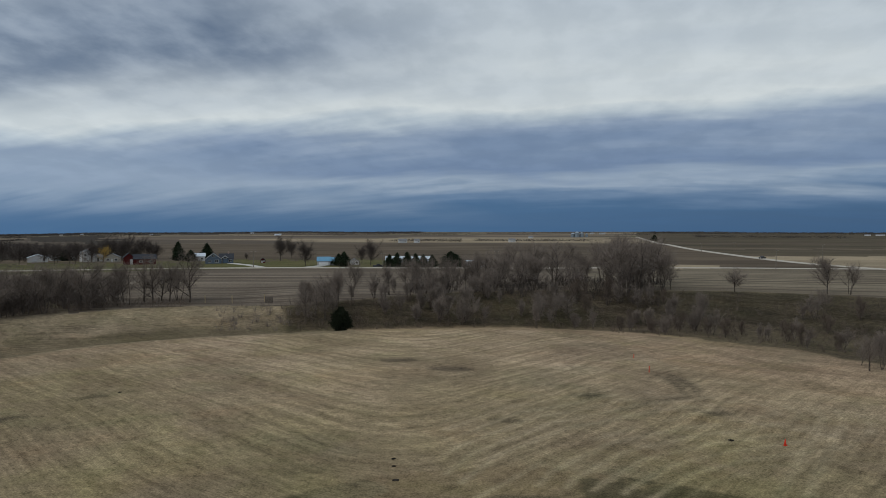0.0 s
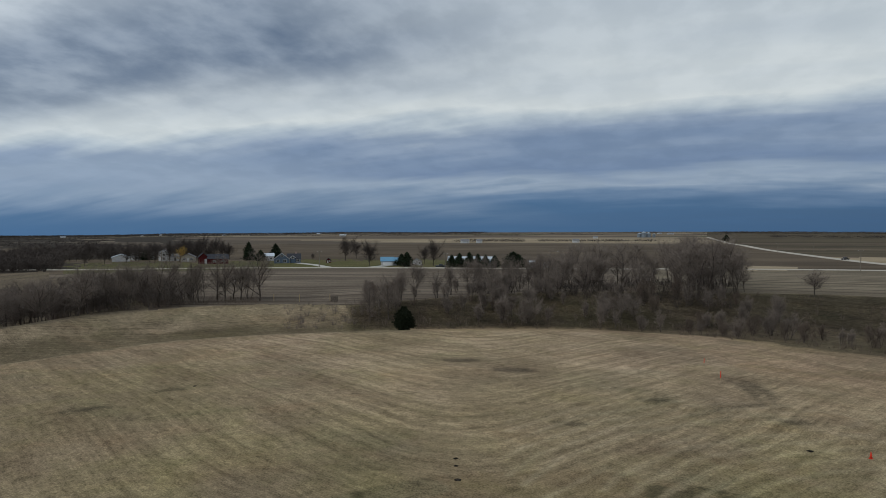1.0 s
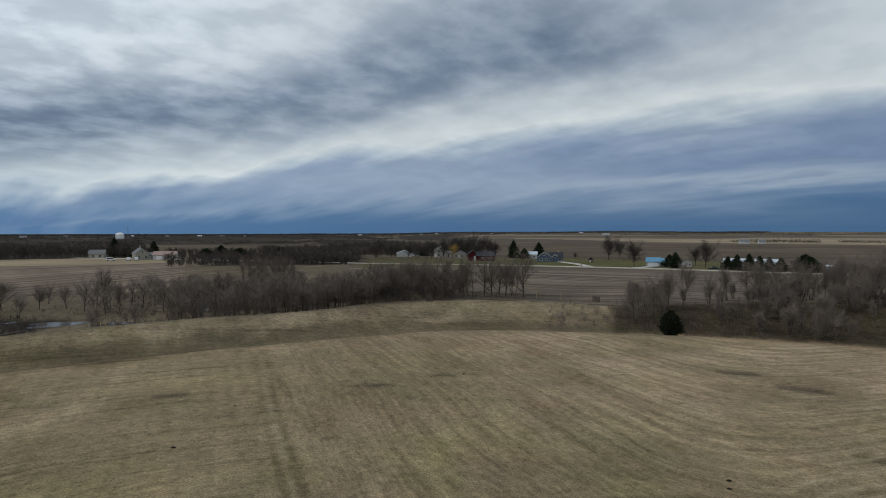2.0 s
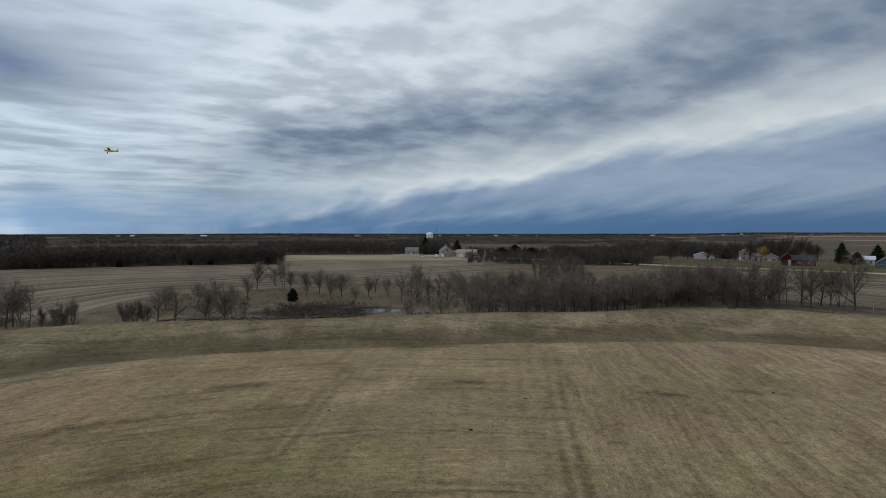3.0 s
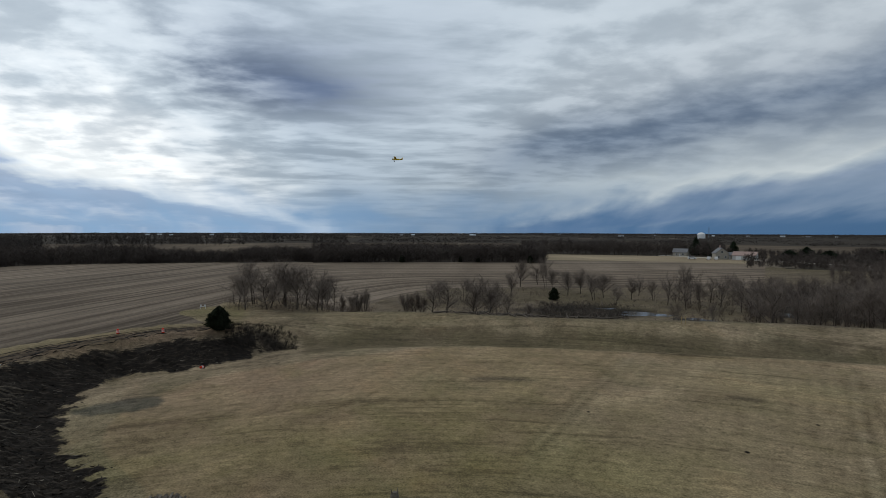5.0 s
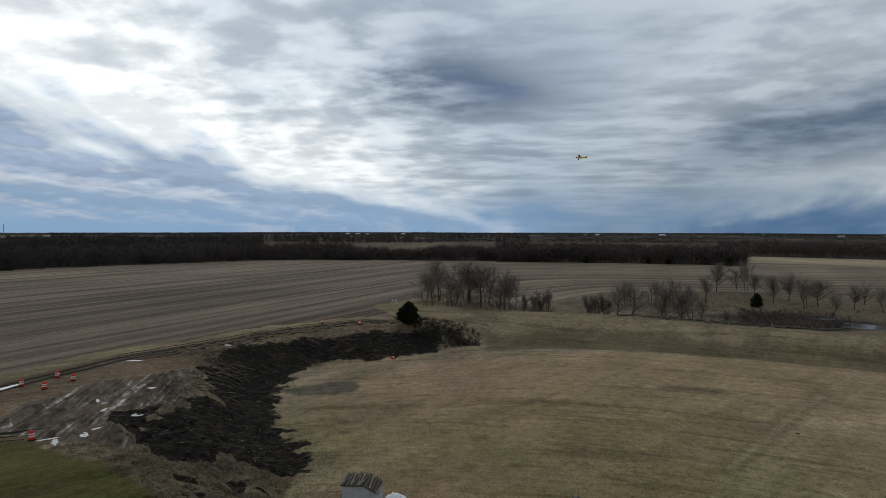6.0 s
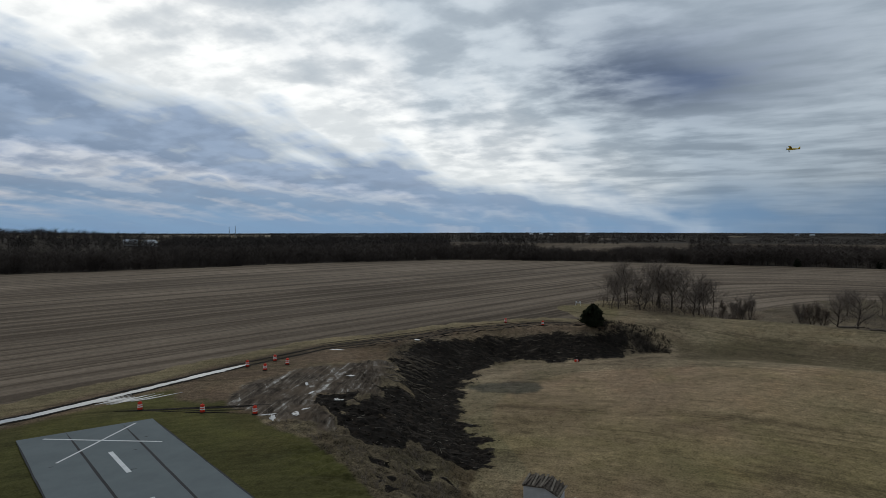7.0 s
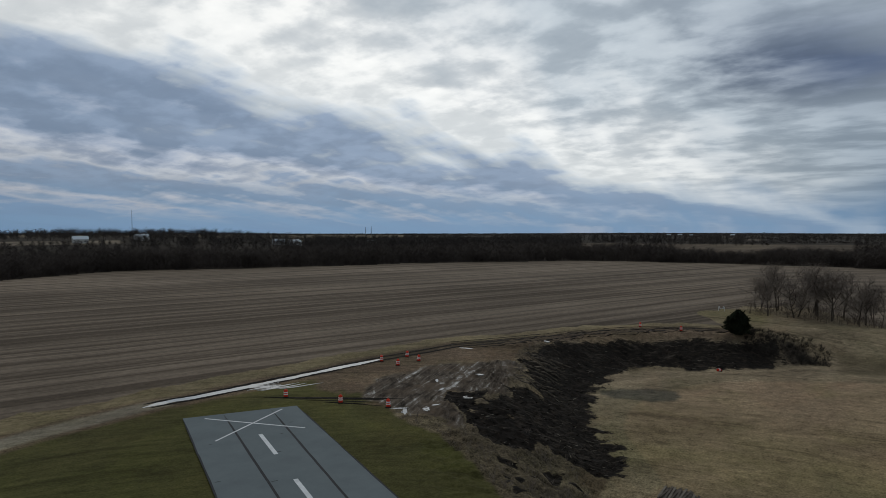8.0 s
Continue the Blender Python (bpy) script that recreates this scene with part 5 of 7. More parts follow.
far_trees("distant_trees", "dark hedgerows and tree belts on the far plain", np.concatenate([
    plain_trees(15000, 34, 128, 800, 3800, 1.6, 4.6, 82),
    belts(-2, 38, 2100, 4300, 6, 4, 4, 9, 83, -0.1, 2.0), belts(-38, -2, 2300, 4400, 5, 4, 4, 10, 84, 0.0, 2.5),
    belts(-1.5, 4.5, 1010, 1060, 3, 4, 3.5, 6.5, 85, -0.8, 1.5), belts(-13, -3, 1080, 1150, 3, 4, 3, 5.5, 93, -0.5, 1.2), scatter(130, -33, -22, 1700, 1900, 8, 11, 86)]), "far_twig", 82, 14, 1.5, 0.0, 0.8)
far_trees("skyline_woods", "thin dark belt of woods along the skyline", np.concatenate([
    scatter(2200, 2, 60, 3300, 4700, 8, 13, 87), scatter(3200, 60, 168, 3000, 4700, 8, 14, 88), scatter(500, -38, -18, 3000, 4300, 7, 12, 89, None, 2.5)]), "far_twig", 87, 10, 7.0, 0.0, 1.6)

# ---- runway, track and puddles ----
M["asphalt"] = material("asphalt", lambda N, p: N.mix(N.remap(N.noise(p, 0.35, 5.0, 0.65), 0.35, 0.7, 0.0, 0.6), (0.146, 0.168, 0.172), (0.106, 0.122, 0.127)), rough=0.7,
                        bump=lambda N, p: (N.noise(p, 9.0, 4.0, 0.7), 0.25, 0.05))
M["white_paint"] = material("white_paint", plain(0.62, 0.63, 0.63, 0.16, 1.2), rough=0.6)
M["tar"] = material("tar", plain(0.028, 0.028, 0.03, 0.2, 2.0), rough=0.5)


def strip(points, width, z, thick=0.004, seed=0, ragged=0.0, follow=False):
    """A flat ribbon along points, with thickness."""
    rng = np.random.default_rng(seed)
    p = np.array(points, float)
    if follow:
        q = []
        for a, b in zip(p[:-1], p[1:]):
            n = max(2, int(np.linalg.norm(b - a) / 0.6))
            q += [a + (b - a) * t for t in np.linspace(0, 1, n, endpoint=False)]
        p = np.array(q + [p[-1]])
    d = np.gradient(p, axis=0)
    d /= np.linalg.norm(d, axis=1)[:, None]
    nrm = np.stack([-d[:, 1], d[:, 0]], 1)
    w = np.broadcast_to(np.asarray(width, float), (len(p),))
    wob = 1 + ragged * (0.6 * vnoise(np.arange(len(p)), np.zeros(len(p)) + seed, 4.0, seed) + 0.4 * rng.uniform(-1, 1, len(p)))
    wob2 = 1 + ragged * (0.6 * vnoise(np.arange(len(p)), np.zeros(len(p)) + seed + 9, 4.0, seed) + 0.4 * rng.uniform(-1, 1, len(p)))
    taper = np.minimum(1, np.minimum(np.arange(len(p)), np.arange(len(p))[::-1]) / 3 + 0.15) if ragged else np.ones(len(p))
    a, b = p + nrm * (w * wob * taper / 2)[:, None], p - nrm * (w * wob2 * taper / 2)[:, None]
    zz = (ground_z(p[:, 0], p[:, 1]) + z) if follow else np.full(len(p), z)
    m = Mesher()
    n = len(p)
    vs = [(*a[k], zz[k]) for k in range(n)] + [(*b[k], zz[k]) for k in range(n)] + [(*a[k], zz[k] - thick) for k in range(n)] + [(*b[k], zz[k] - thick) for k in range(n)]
    fs = []
    for k in range(n - 1):
        fs += [(n + k, n + k + 1, k + 1, k), (k, k + 1, 2 * n + k + 1, 2 * n + k), (n + k + 1, n + k, 3 * n + k, 3 * n + k + 1)]
    fs += [(0, 2 * n, 3 * n, n), (n - 1, 2 * n - 1, 4 * n - 1, 3 * n - 1)]
    m.add(vs, fs)
    return m


def make_runway():
    a, b = RUN_A, RUN_B
    c, d = b + RUN_DIR * RUN_LEN, a + RUN_DIR * (RUN_LEN + 4)
    # rim with slightly crumbled edges
    rng = random.Random(8)
    outline = []
    for p, q in ((a, b), (b, c), (c, d), (d, a)):
        n = max(4, int((q - p).length / 1.5))
        for k in range(n):
            s = p + (q - p) * (k / n)
            outline.append((s.x + rng.uniform(-0.014, 0.014), s.y + rng.uniform(-0.014, 0.014)))
    n = len(outline)
    m = Mesher().add([(x, y, 0.055) for x, y in outline] + [(x, y, -0.25) for x, y in outline], [tuple(range(n))[::-1]] + [(k, (k + 1) % n, n + (k + 1) % n, n + k) for k in range(n)])
    run = new("runway", m.mesh("runway", M["asphalt"]))
    tagged(run, "grey asphalt model-aircraft runway with white painted cross", "runway", kind="structure")
    for name, p, q, w in (("cross_line", (-37.4, -54.5), (-41.0, -44.1), 0.2), ("cross_line", (-33.9, -47.9), (-44.0, -50.7), 0.2)):
        part(name, strip([p, q], w, 0.062 if p[0] < -35 else 0.067), M["white_paint"], run, "faded white painted line")
    for k in range(7):
        s = Vector((-37.4, -46.1)) + Vector((5.3, 10.5)) * k
        e = s + Vector((2.6, 5.2))
        part("centre_dash", strip([s, e], 0.36, 0.062), M["white_paint"], run, "white painted dash")
    for p, q in (((-39.3, -54.1), (-29.2, -34.1)), ((-43.1, -51.3), (-31.9, -30.1))):
        p, q = Vector(p), Vector(q)
        e = p + (q - p).normalized() * 78
        pts = [p + (e - p) * t / 40 for t in range(41)]
        part("tar_seam", strip(pts, 0.2, 0.059, seed=4, ragged=0.35), M["tar"], run, "dark tar seam")
    for p, q, sd in ((a, d, 5), (b, c, 9)):
        t = (q - p).normalized()
        pts = [p + t * (0.5 + 1.3 * k) for k in range(int((q - p).length / 1.3) - 1)]
        part("worn_edge", strip(pts, 0.14, 0.058, seed=sd, ragged=0.8), M["tar"], run, "dark crumbling edge")
    for k, (x, y, w) in enumerate(((-35.3, -41.2, 0.5), (-38.6, -44.6, 0.22), (-33.2, -47.5, 0.2), (-31.0, -36.6, 0.3), (-41.5, -46.5, 0.2), (-28.5, -40.0, 0.25))):
        t = RUN_DIR.orthogonal() * w
        part("stain", strip([(x - t.x, y - t.y), (x, y), (x + t.x * 0.7, y + t.y * 0.9)], 0.22, 0.060, seed=k + 3, ragged=0.4), M["tar"], run, "small dark stain")
    return run


make_runway()


def make_puddle(points, width, seed, label, ragged=0.35, z=0.045):
    ob = new("puddle", strip(points, width, z, 0.1, seed, ragged, True).mesh("puddle", M["puddle"]))
    return tagged(ob, label, "puddle", "puddles", "structure")


make_puddle([(-36, -63.3), (-40, -63.0), (-45.4, -61.8), (-54.4, -60.3), (-62, -59.5), (-69.5, -58.3)], 1.15, 3, "long pale puddle standing in the wheel rut", 0.5, 0.03)
for k in range(8):
    o = k * 0.5 - 1.9 + R_.uniform(-0.1, 0.1)
    j, e = R_.uniform(-0.9, 0.9), R_.uniform(-1.1, 1.1)
    make_puddle([(-46.9 - 0.25 * k + j, -59.2 + o), (-48.6 - 0.25 * k, -58.6 + o), (-50.6 - 0.3 * k + e, -57.9 + o)], 0.26 + 0.09 * (k % 3), 20 + k, "thin pale puddle in a tyre track", 0.7)
make_puddle([(-50.5, -56.6), (-52.5, -56.1), (-54.6, -55.4)], 0.2, 41, "thin pale puddle in a tyre track", 0.7)


def make_pool(x, y, ra, rb, turn, seed, label):
    rng = random.Random(seed)
    n = 18
    pts = []
    for k in range(n):
        w = 2 * math.pi * k / n
        s = 1 + rng.uniform(-0.3, 0.3)
        px, py = ra * s * math.cos(w), rb * s * math.sin(w)
        c, q = math.cos(radians(turn)), math.sin(radians(turn))
        pts.append((x + px * c - py * q, y + px * q + py * c))
    z = sorted(gz(px, py) for px, py in pts)[2 * n // 3] + 0.02
    m = Mesher().add([(px, py, z) for px, py in pts] + [(px, py, z - 0.5) for px, py in pts], [tuple(range(n))] + [((k + 1) % n, k, n + k, n + (k + 1) % n) for k in range(n)])
    return tagged(new("puddle", m.mesh("puddle", M["puddle"])), label, "puddle", "puddles", "structure")


for k, (x, y, a, b) in enumerate(((-52.5, -38.2, 0.75, 0.35), (-58.5, -36.8, 0.6, 0.4), (-68.5, -41.3, 0.5, 0.3), (-50.6, -39.6, 0.3, 0.9), (-54.6, -38.4, 0.5, 0.2), (-60.2, -41.5, 0.7, 0.2), (-63.5, -44.5, 0.8, 0.2), (-96.5, -45.0, 0.9, 0.3), (-83.0, -52.5, 1.0, 0.3), (-51.2, -40.8, 0.9, 0.2))):
    make_pool(x, y, a, b, 40 + 30 * k, 60 + k, "small pale puddle in churned mud")


def make_pond(name, label, az, r, ra, rb, z, seed):
    rng = random.Random(seed)
    n = 40
    cx, cy = polar(az, r)
    a = radians(az)
    pts = []
    for k in range(n):
        w = 2 * math.pi * k / n
        s = 1 + 0.3 * math.sin(3 * w + seed) + rng.uniform(-0.12, 0.12)
        t, q = ra * s * math.cos(w), rb * s * math.sin(w)
        pts.append((cx + t * math.cos(a) - q * math.sin(a), cy + t * math.sin(a) + q * math.cos(a)))
    m = Mesher().add([(px, py, z) for px, py in pts] + [(px, py, z - 1.5) for px, py in pts], [tuple(range(n))] + [((k + 1) % n, k, n + k, n + (k + 1) % n) for k in range(n)])
    return tagged(new(name, m.mesh(name, M["water"])), label, "pond", kind="structure")


for k, (az, r, ra, rb) in enumerate(((61.2, 190, 7.5, 4.5), (57.2, 184, 5, 2.2), (54.4, 180, 5, 2), (50.6, 205, 4, 4), (64.6, 200, 3, 1.5))):
    zs = [gz(*polar(az + da, r + dr)) for da in (-1, 0, 1) for dr in (-3, 0, 3)]
    make_pond("pond" if k == 0 else "creek_pool", "still pond in the creek bottom behind the berm" if k == 0 else "shallow pool of the creek among bare trees", az, r, ra, rb, max(zs) + 0.02, k + 2)

# ---- site things ----
M["orange"] = material("orange", plain(0.56, 0.048, 0.026, 0.12, 4.0), rough=0.45)
M["drum_white"] = material("drum_white", plain(0.75, 0.75, 0.74, 0.1, 4.0), rough=0.4)
M["rubber"] = material("rubber", plain(0.02, 0.02, 0.02, 0.2, 5.0), rough=0.8)
M["grey_wall"] = material("grey_wall", plain(0.43, 0.44, 0.46, 0.14, 1.5), rough=0.7)
M["old_board"] = material("old_board", plain(0.095, 0.080, 0.066, 0.45, 3.0))
M["tarp"] = material("tarp", plain(0.68, 0.69, 0.70, 0.08, 2.0), rough=0.5)
M["post_wood"] = material("post_wood", plain(0.33, 0.25, 0.14, 0.2, 3.0))
M["white_metal"] = material("white_metal", plain(0.7, 0.71, 0.71, 0.06, 1.0), rough=0.5)


def make_drum():
    d = tagged(new("traffic_drum"), "orange traffic drum with white reflective bands", "traffic drum", "traffic drums")
    part("barrel", Mesher().turn([(0.29, 0.08), (0.29, 0.34), (0.275, 0.35), (0.275, 0.55), (0.265, 0.56), (0.265, 0.76), (0.25, 0.77), (0.25, 0.95), (0.21, 1.0)], 16), M["orange"], d, flat=False)
    part("band", Mesher().turn([(0.296, 0.39), (0.281, 0.40), (0.279, 0.50), (0.294, 0.51)], 16), M["drum_white"], d, "white reflective band")
    part("band", Mesher().turn([(0.283, 0.62), (0.271, 0.63), (0.269, 0.73), (0.281, 0.74)], 16), M["drum_white"], d, "white reflective band")
    part("base", Mesher().turn([(0.40, 0.0), (0.40, 0.07), (0.31, 0.11)], 16), M["rubber"], d, "black rubber base ring")
    part("handle", Mesher().tube((-0.08, 0, 1.0), (-0.06, 0, 1.1), 0.025, 0.025, 6).tube((-0.06, 0, 1.1), (0.06, 0, 1.1), 0.025, 0.025, 6).tube((0.06, 0, 1.1), (0.08, 0, 1.0), 0.025, 0.025, 6), M["orange"], d)
    return d


drum = make_drum()
for k, (x, y) in enumerate(((-47.5, -54.1), (-49.3, -47.4), (-50.9, -42.0), (-68.0, -57.3), (-67.3, -53.8), (-72.5, -56.2), (-71.2, -53.1), (-119.4, -36.2), (-118.3, -28.4))):
    (drum if k == 0 else (drum2 := copy_thing(drum, Matrix()))).matrix_basis = pose(x, y, gz(x, y) - 0.02, R_.uniform(-3, 3), R_.uniform(-3, 3), 40 * k) @ Matrix.Diagonal((0.84, 0.84, 0.88, 1))
fallen = copy_thing(drum, Matrix())
fallen.matrix_basis = pose(*polar(100.36, 108.5), gz(*polar(100.36, 108.5)) + 0.2, 82, 0, 70) @ Matrix.Diagonal((0.84, 0.84, 0.88, 1))
tagged(fallen, "orange and white traffic drum lying tipped over on the bank")


def make_cone(x, y):
    c = thing("traffic_cone", x, y, gz(x, y), 20, "orange traffic cone standing in dry grass", "traffic cone", "traffic cones")
    part("cone_body", Mesher().turn([(0.19, 0.03), (0.12, 0.42), (0.04, 0.90), (0.03, 0.92)], 14), M["orange"], c, flat=False)
    part("base", Mesher().box(0, 0, 0.02, 0.42, 0.42, 0.05), M["orange"], c, "square orange base")
    c.scale = (0.78, 0.78, 0.78)
    return c


make_cone(*polar(-29.0, 75.0))
make_cone(*polar(-27.2, 56.5))


def make_stake(az, r, h, label):
    x, y = polar(az, r)
    s = thing("marker_stake", x, y, gz(x, y), 15, label, "stake", "marker stakes")
    part("shaft", Mesher().tube((0, 0, -0.3), (0.03, 0, h), 0.035, 0.03, 6), M["post_wood"], s)
    part("flag_tape", Mesher().tube((0.0, 0, h * 0.25), (0.03, 0, h + 0.02), 0.06, 0.055, 6), M["orange"], s, "orange painted top")
    return s


make_stake(-18.4, 100, 1.3, "thin orange marker stake in the meadow")
make_stake(-17.1, 111, 0.9, "short faded orange marker stake in the meadow")


def make_shed():
    x, y = -50.3, -11.9
    s = thing("block_shed", x, y, gz(x, y) - 0.1, 103 - 14, "small grey shed with loose old boards on its roof", "shed")
    w, d, h = 2.9, 2.2, 2.0
    body = Mesher().prism([(-w / 2, 0), (w / 2, 0), (w / 2, h - 0.55), (w * 0.12, h + 0.02), (-w / 2, h - 0.05)], -d / 2, d / 2)
    part("wall", body, M["grey_wall"], s)
    part("roof_deck", Mesher().prism([(-w / 2 - 0.1, h - 0.04), (w * 0.12, h + 0.03), (w / 2 + 0.12, h - 0.58), (w / 2 + 0.12, h - 0.53), (w * 0.12, h + 0.09), (-w / 2 - 0.1, h + 0.02)], -d / 2 - 0.12, d / 2 + 0.12), M["old_board"], s)
    rng = random.Random(3)
    for k in range(13):
        px = -w / 2 - 0.05 + k * (w + 0.15) / 12
        t = px / w + 0.5
        pz = h + 0.05 + 0.07 * t / 0.62 if px < w * 0.12 else h + 0.12 - (px - w * 0.12) * 1.45 * 0.36
        b = part("roof_board", Mesher().box(0, 0, 0, 0.17, d + 0.35 + rng.uniform(-0.2, 0.15), 0.045), M["old_board"] if k % 3 else M["deadwood"], s)
        b.matrix_basis = pose(px, rng.uniform(-0.08, 0.08), pz + 0.04 + rng.uniform(0, 0.04), rng.uniform(-3, 3), 2 if px < w * 0.12 else 27, rng.uniform(-7, 7))
    part("door", Mesher().box(w * 0.18, -d / 2 - 0.02, 0.78, 0.7, 0.05, 1.5), M["grey_wall"], s, "plain grey plank door")
    t = Mesher()
    n = 7
    vs = []
    for i in range(n):
        for j in range(n):
            u, v = i / (n - 1) - 0.5, j / (n - 1) - 0.5
            vs.append((u * 1.5, v * 1.3, 0.34 * math.exp(-6 * (u * u + v * v)) + rng.uniform(0, 0.08)))
    fs = [(i * n + j, (i + 1) * n + j, (i + 1) * n + j + 1, i * n + j + 1) for i in range(n - 1) for j in range(n - 1)]
    m = Mesher().add(vs, fs)
    ox, oy = polar(100.2, 52.5)
    tp = thing("tarp_heap", ox, oy, gz(ox, oy) - 0.05, 50, "crumpled white tarpaulin heap beside the shed", "tarpaulin")
    part("sheet", m, M["tarp"], tp)
    part("bundle", Mesher().tube((-0.5, 0, 0.15), (0.5, 0.1, 0.18), 0.2, 0.14, 8), M["tarp"], tp)


make_shed()
x, y = polar(83.7, 51.5)
st = thing("tree_stump", x, y, gz(x, y), 0, "weathered broken tree stump in the meadow", "stump")
part("bole", Mesher().turn([(0.5, -0.2), (0.42, 0.15), (0.36, 0.5), (0.37, 0.7), (0.2, 0.95)], 9), M["deadwood"], st)
for k in range(6):
    a = k * 1.05
    part("splinter", Mesher().tube((0.25 * math.cos(a), 0.25 * math.sin(a), 0.6), (0.33 * math.cos(a), 0.33 * math.sin(a), 1.0 + 0.12 * (k % 3)), 0.08, 0.02, 4), M["deadwood"], st)


def make_post(az, r, h):
    x, y = polar(az, r)
    p = thing("fence_post", x, y, gz(x, y), 10, "square yellow wooden post at the field edge", "post", "wooden field posts")
    part("shaft", Mesher().box(0, 0, h / 2 - 0.2, 0.14, 0.14, h + 0.4), M["post_wood"], p)
    part("cap", Mesher().box(0, 0, h + 0.02, 0.17, 0.17, 0.05), M["post_wood"], p)
    return p


for az, r, h in ((20.9, 182, 2.0), (18.7, 178, 2.2), (16.0, 178, 2.0)):
    make_post(az, r, h)
x, y = polar(58.1, 141)
fr = thing("timber_frame", x, y, gz(x, y), 58, "yellow timber frame of two posts on the berm", "frame")
for sx in (-0.42, 0.42):
    part("post", Mesher().box(sx, 0, 0.75, 0.16, 0.16, 1.9), M["post_wood"], fr)
part("rail", Mesher().box(0, 0, 1.25, 1.15, 0.1, 0.16), M["post_wood"], fr)
x, y = polar(15.6, 176)
bx = thing("wire_crate", x, y, gz(x, y), 16, "dark wire crate standing at the field edge", "crate")
for i in range(2):
    for j in range(2):
        part("corner_post", Mesher().box(i * 1.9 - 0.95, j * 1.2 - 0.6, 0.7, 0.1, 0.1, 1.5), M["old_board"], bx)
for k in range(7):
    part("slat", Mesher().box(0, -0.65, 0.1 + k * 0.2, 2.0, 0.04, 0.1), M["old_board"], bx)
    part("slat", Mesher().box(0, 0.65, 0.1 + k * 0.2, 2.0, 0.04, 0.1), M["old_board"], bx)
x, y = polar(100.35, 155)
sg = thing("sign_board", x, y, gz(x, y), 95, "white double sign board at the track corner", "sign")
for sx in (-1.0, 1.0):
    part("leg", Mesher().box(sx, 0, 0.5, 0.12, 0.12, 1.4), M["white_metal"], sg)
    part("board", Mesher().box(sx * 0.75, -0.09, 1.2, 0.55, 0.05, 0.6), M["white_metal"], sg)
part("rail", Mesher().box(0, 0, 0.95, 2.1, 0.08, 0.12), M["white_metal"], sg)

sg.scale = (0.6, 0.6, 0.7)

# fallen timber behind the berm
LR = random.Random(77)
log0 = None
for k in range(40):
    az = LR.uniform(64, 79.5)
    r = np.interp(az, [62, 71, 79, 86], [141, 140, 145, 148]) + LR.uniform(1.5, 6)
    x, y = polar(az, r)
    if log0 is None:
        log0 = tagged(new("fallen_log"), "grey fallen log in rough grass behind the berm", "log", "fallen logs")
        part("bole", Mesher().tube((-2, 0, 0), (0.2, 0.1, 0.05), 0.2, 0.17, 8).tube((0.2, 0.1, 0.05), (2.2, 0.0, 0.15), 0.17, 0.1, 8), M["old_board"], log0)
        part("snag", Mesher().tube((0.6, 0.05, 0.1), (1.3, 0.6, 0.9), 0.07, 0.02, 5), M["old_board"], log0)
        o = log0
    else:
        o = copy_thing(log0, Matrix())
    s = LR.uniform(0.6, 1.3)
    o.matrix_basis = pose(x, y, gz(x, y) + 0.2, LR.uniform(-8, 8), LR.uniform(-10, 10), LR.uniform(0, 180)) @ Matrix.Diagonal((s, s, s, 1))

# ---- houses and farms ----
M["slate_siding"] = material("slate_siding", plain(0.085, 0.115, 0.155, 0.1, 0.8))
M["white_siding"] = material("white_siding", plain(0.46, 0.46, 0.45, 0.1, 0.8), rough=0.6)
M["beige_siding"] = material("beige_siding", plain(0.30, 0.28, 0.24, 0.1, 0.8))
M["red_siding"] = material("red_siding", plain(0.066, 0.014, 0.014, 0.2, 0.6))
M["dark_shingle"] = material("dark_shingle", plain(0.045, 0.048, 0.056, 0.2, 0.9))
M["grey_shingle"] = material("grey_shingle", plain(0.17, 0.17, 0.175, 0.2, 0.9))
M["blue_roof"] = material("blue_roof", plain(0.13, 0.28, 0.41, 0.08, 0.4), rough=0.4)
M["pale_roof"] = material("pale_roof", plain(0.50, 0.55, 0.60, 0.06, 0.4), rough=0.4)
M["rust_roof"] = material("rust_roof", plain(0.33, 0.24, 0.21, 0.15, 0.5))
M["bin_metal"] = material("bin_metal", plain(0.20, 0.23, 0.255, 0.1, 0.4), rough=0.45, metal=0.5)
M["bin_roof"] = material("bin_roof", plain(0.30, 0.34, 0.37, 0.08, 0.4), rough=0.45, metal=0.4)
M["window_glass"] = material("window_glass", plain(0.03, 0.035, 0.04, 0.1, 1.0), rough=0.08, spec=0.7)
M["car_dark"] = material("car_dark", plain(0.018, 0.018, 0.02, 0.1, 1.0), rough=0.25, spec=0.6)
M["car_white"] = material("car_white", plain(0.68, 0.69, 0.70, 0.05, 1.0), rough=0.3, spec=0.6)
M["concrete"] = material("concrete", plain(0.45, 0.43, 0.39, 0.1, 1.0))


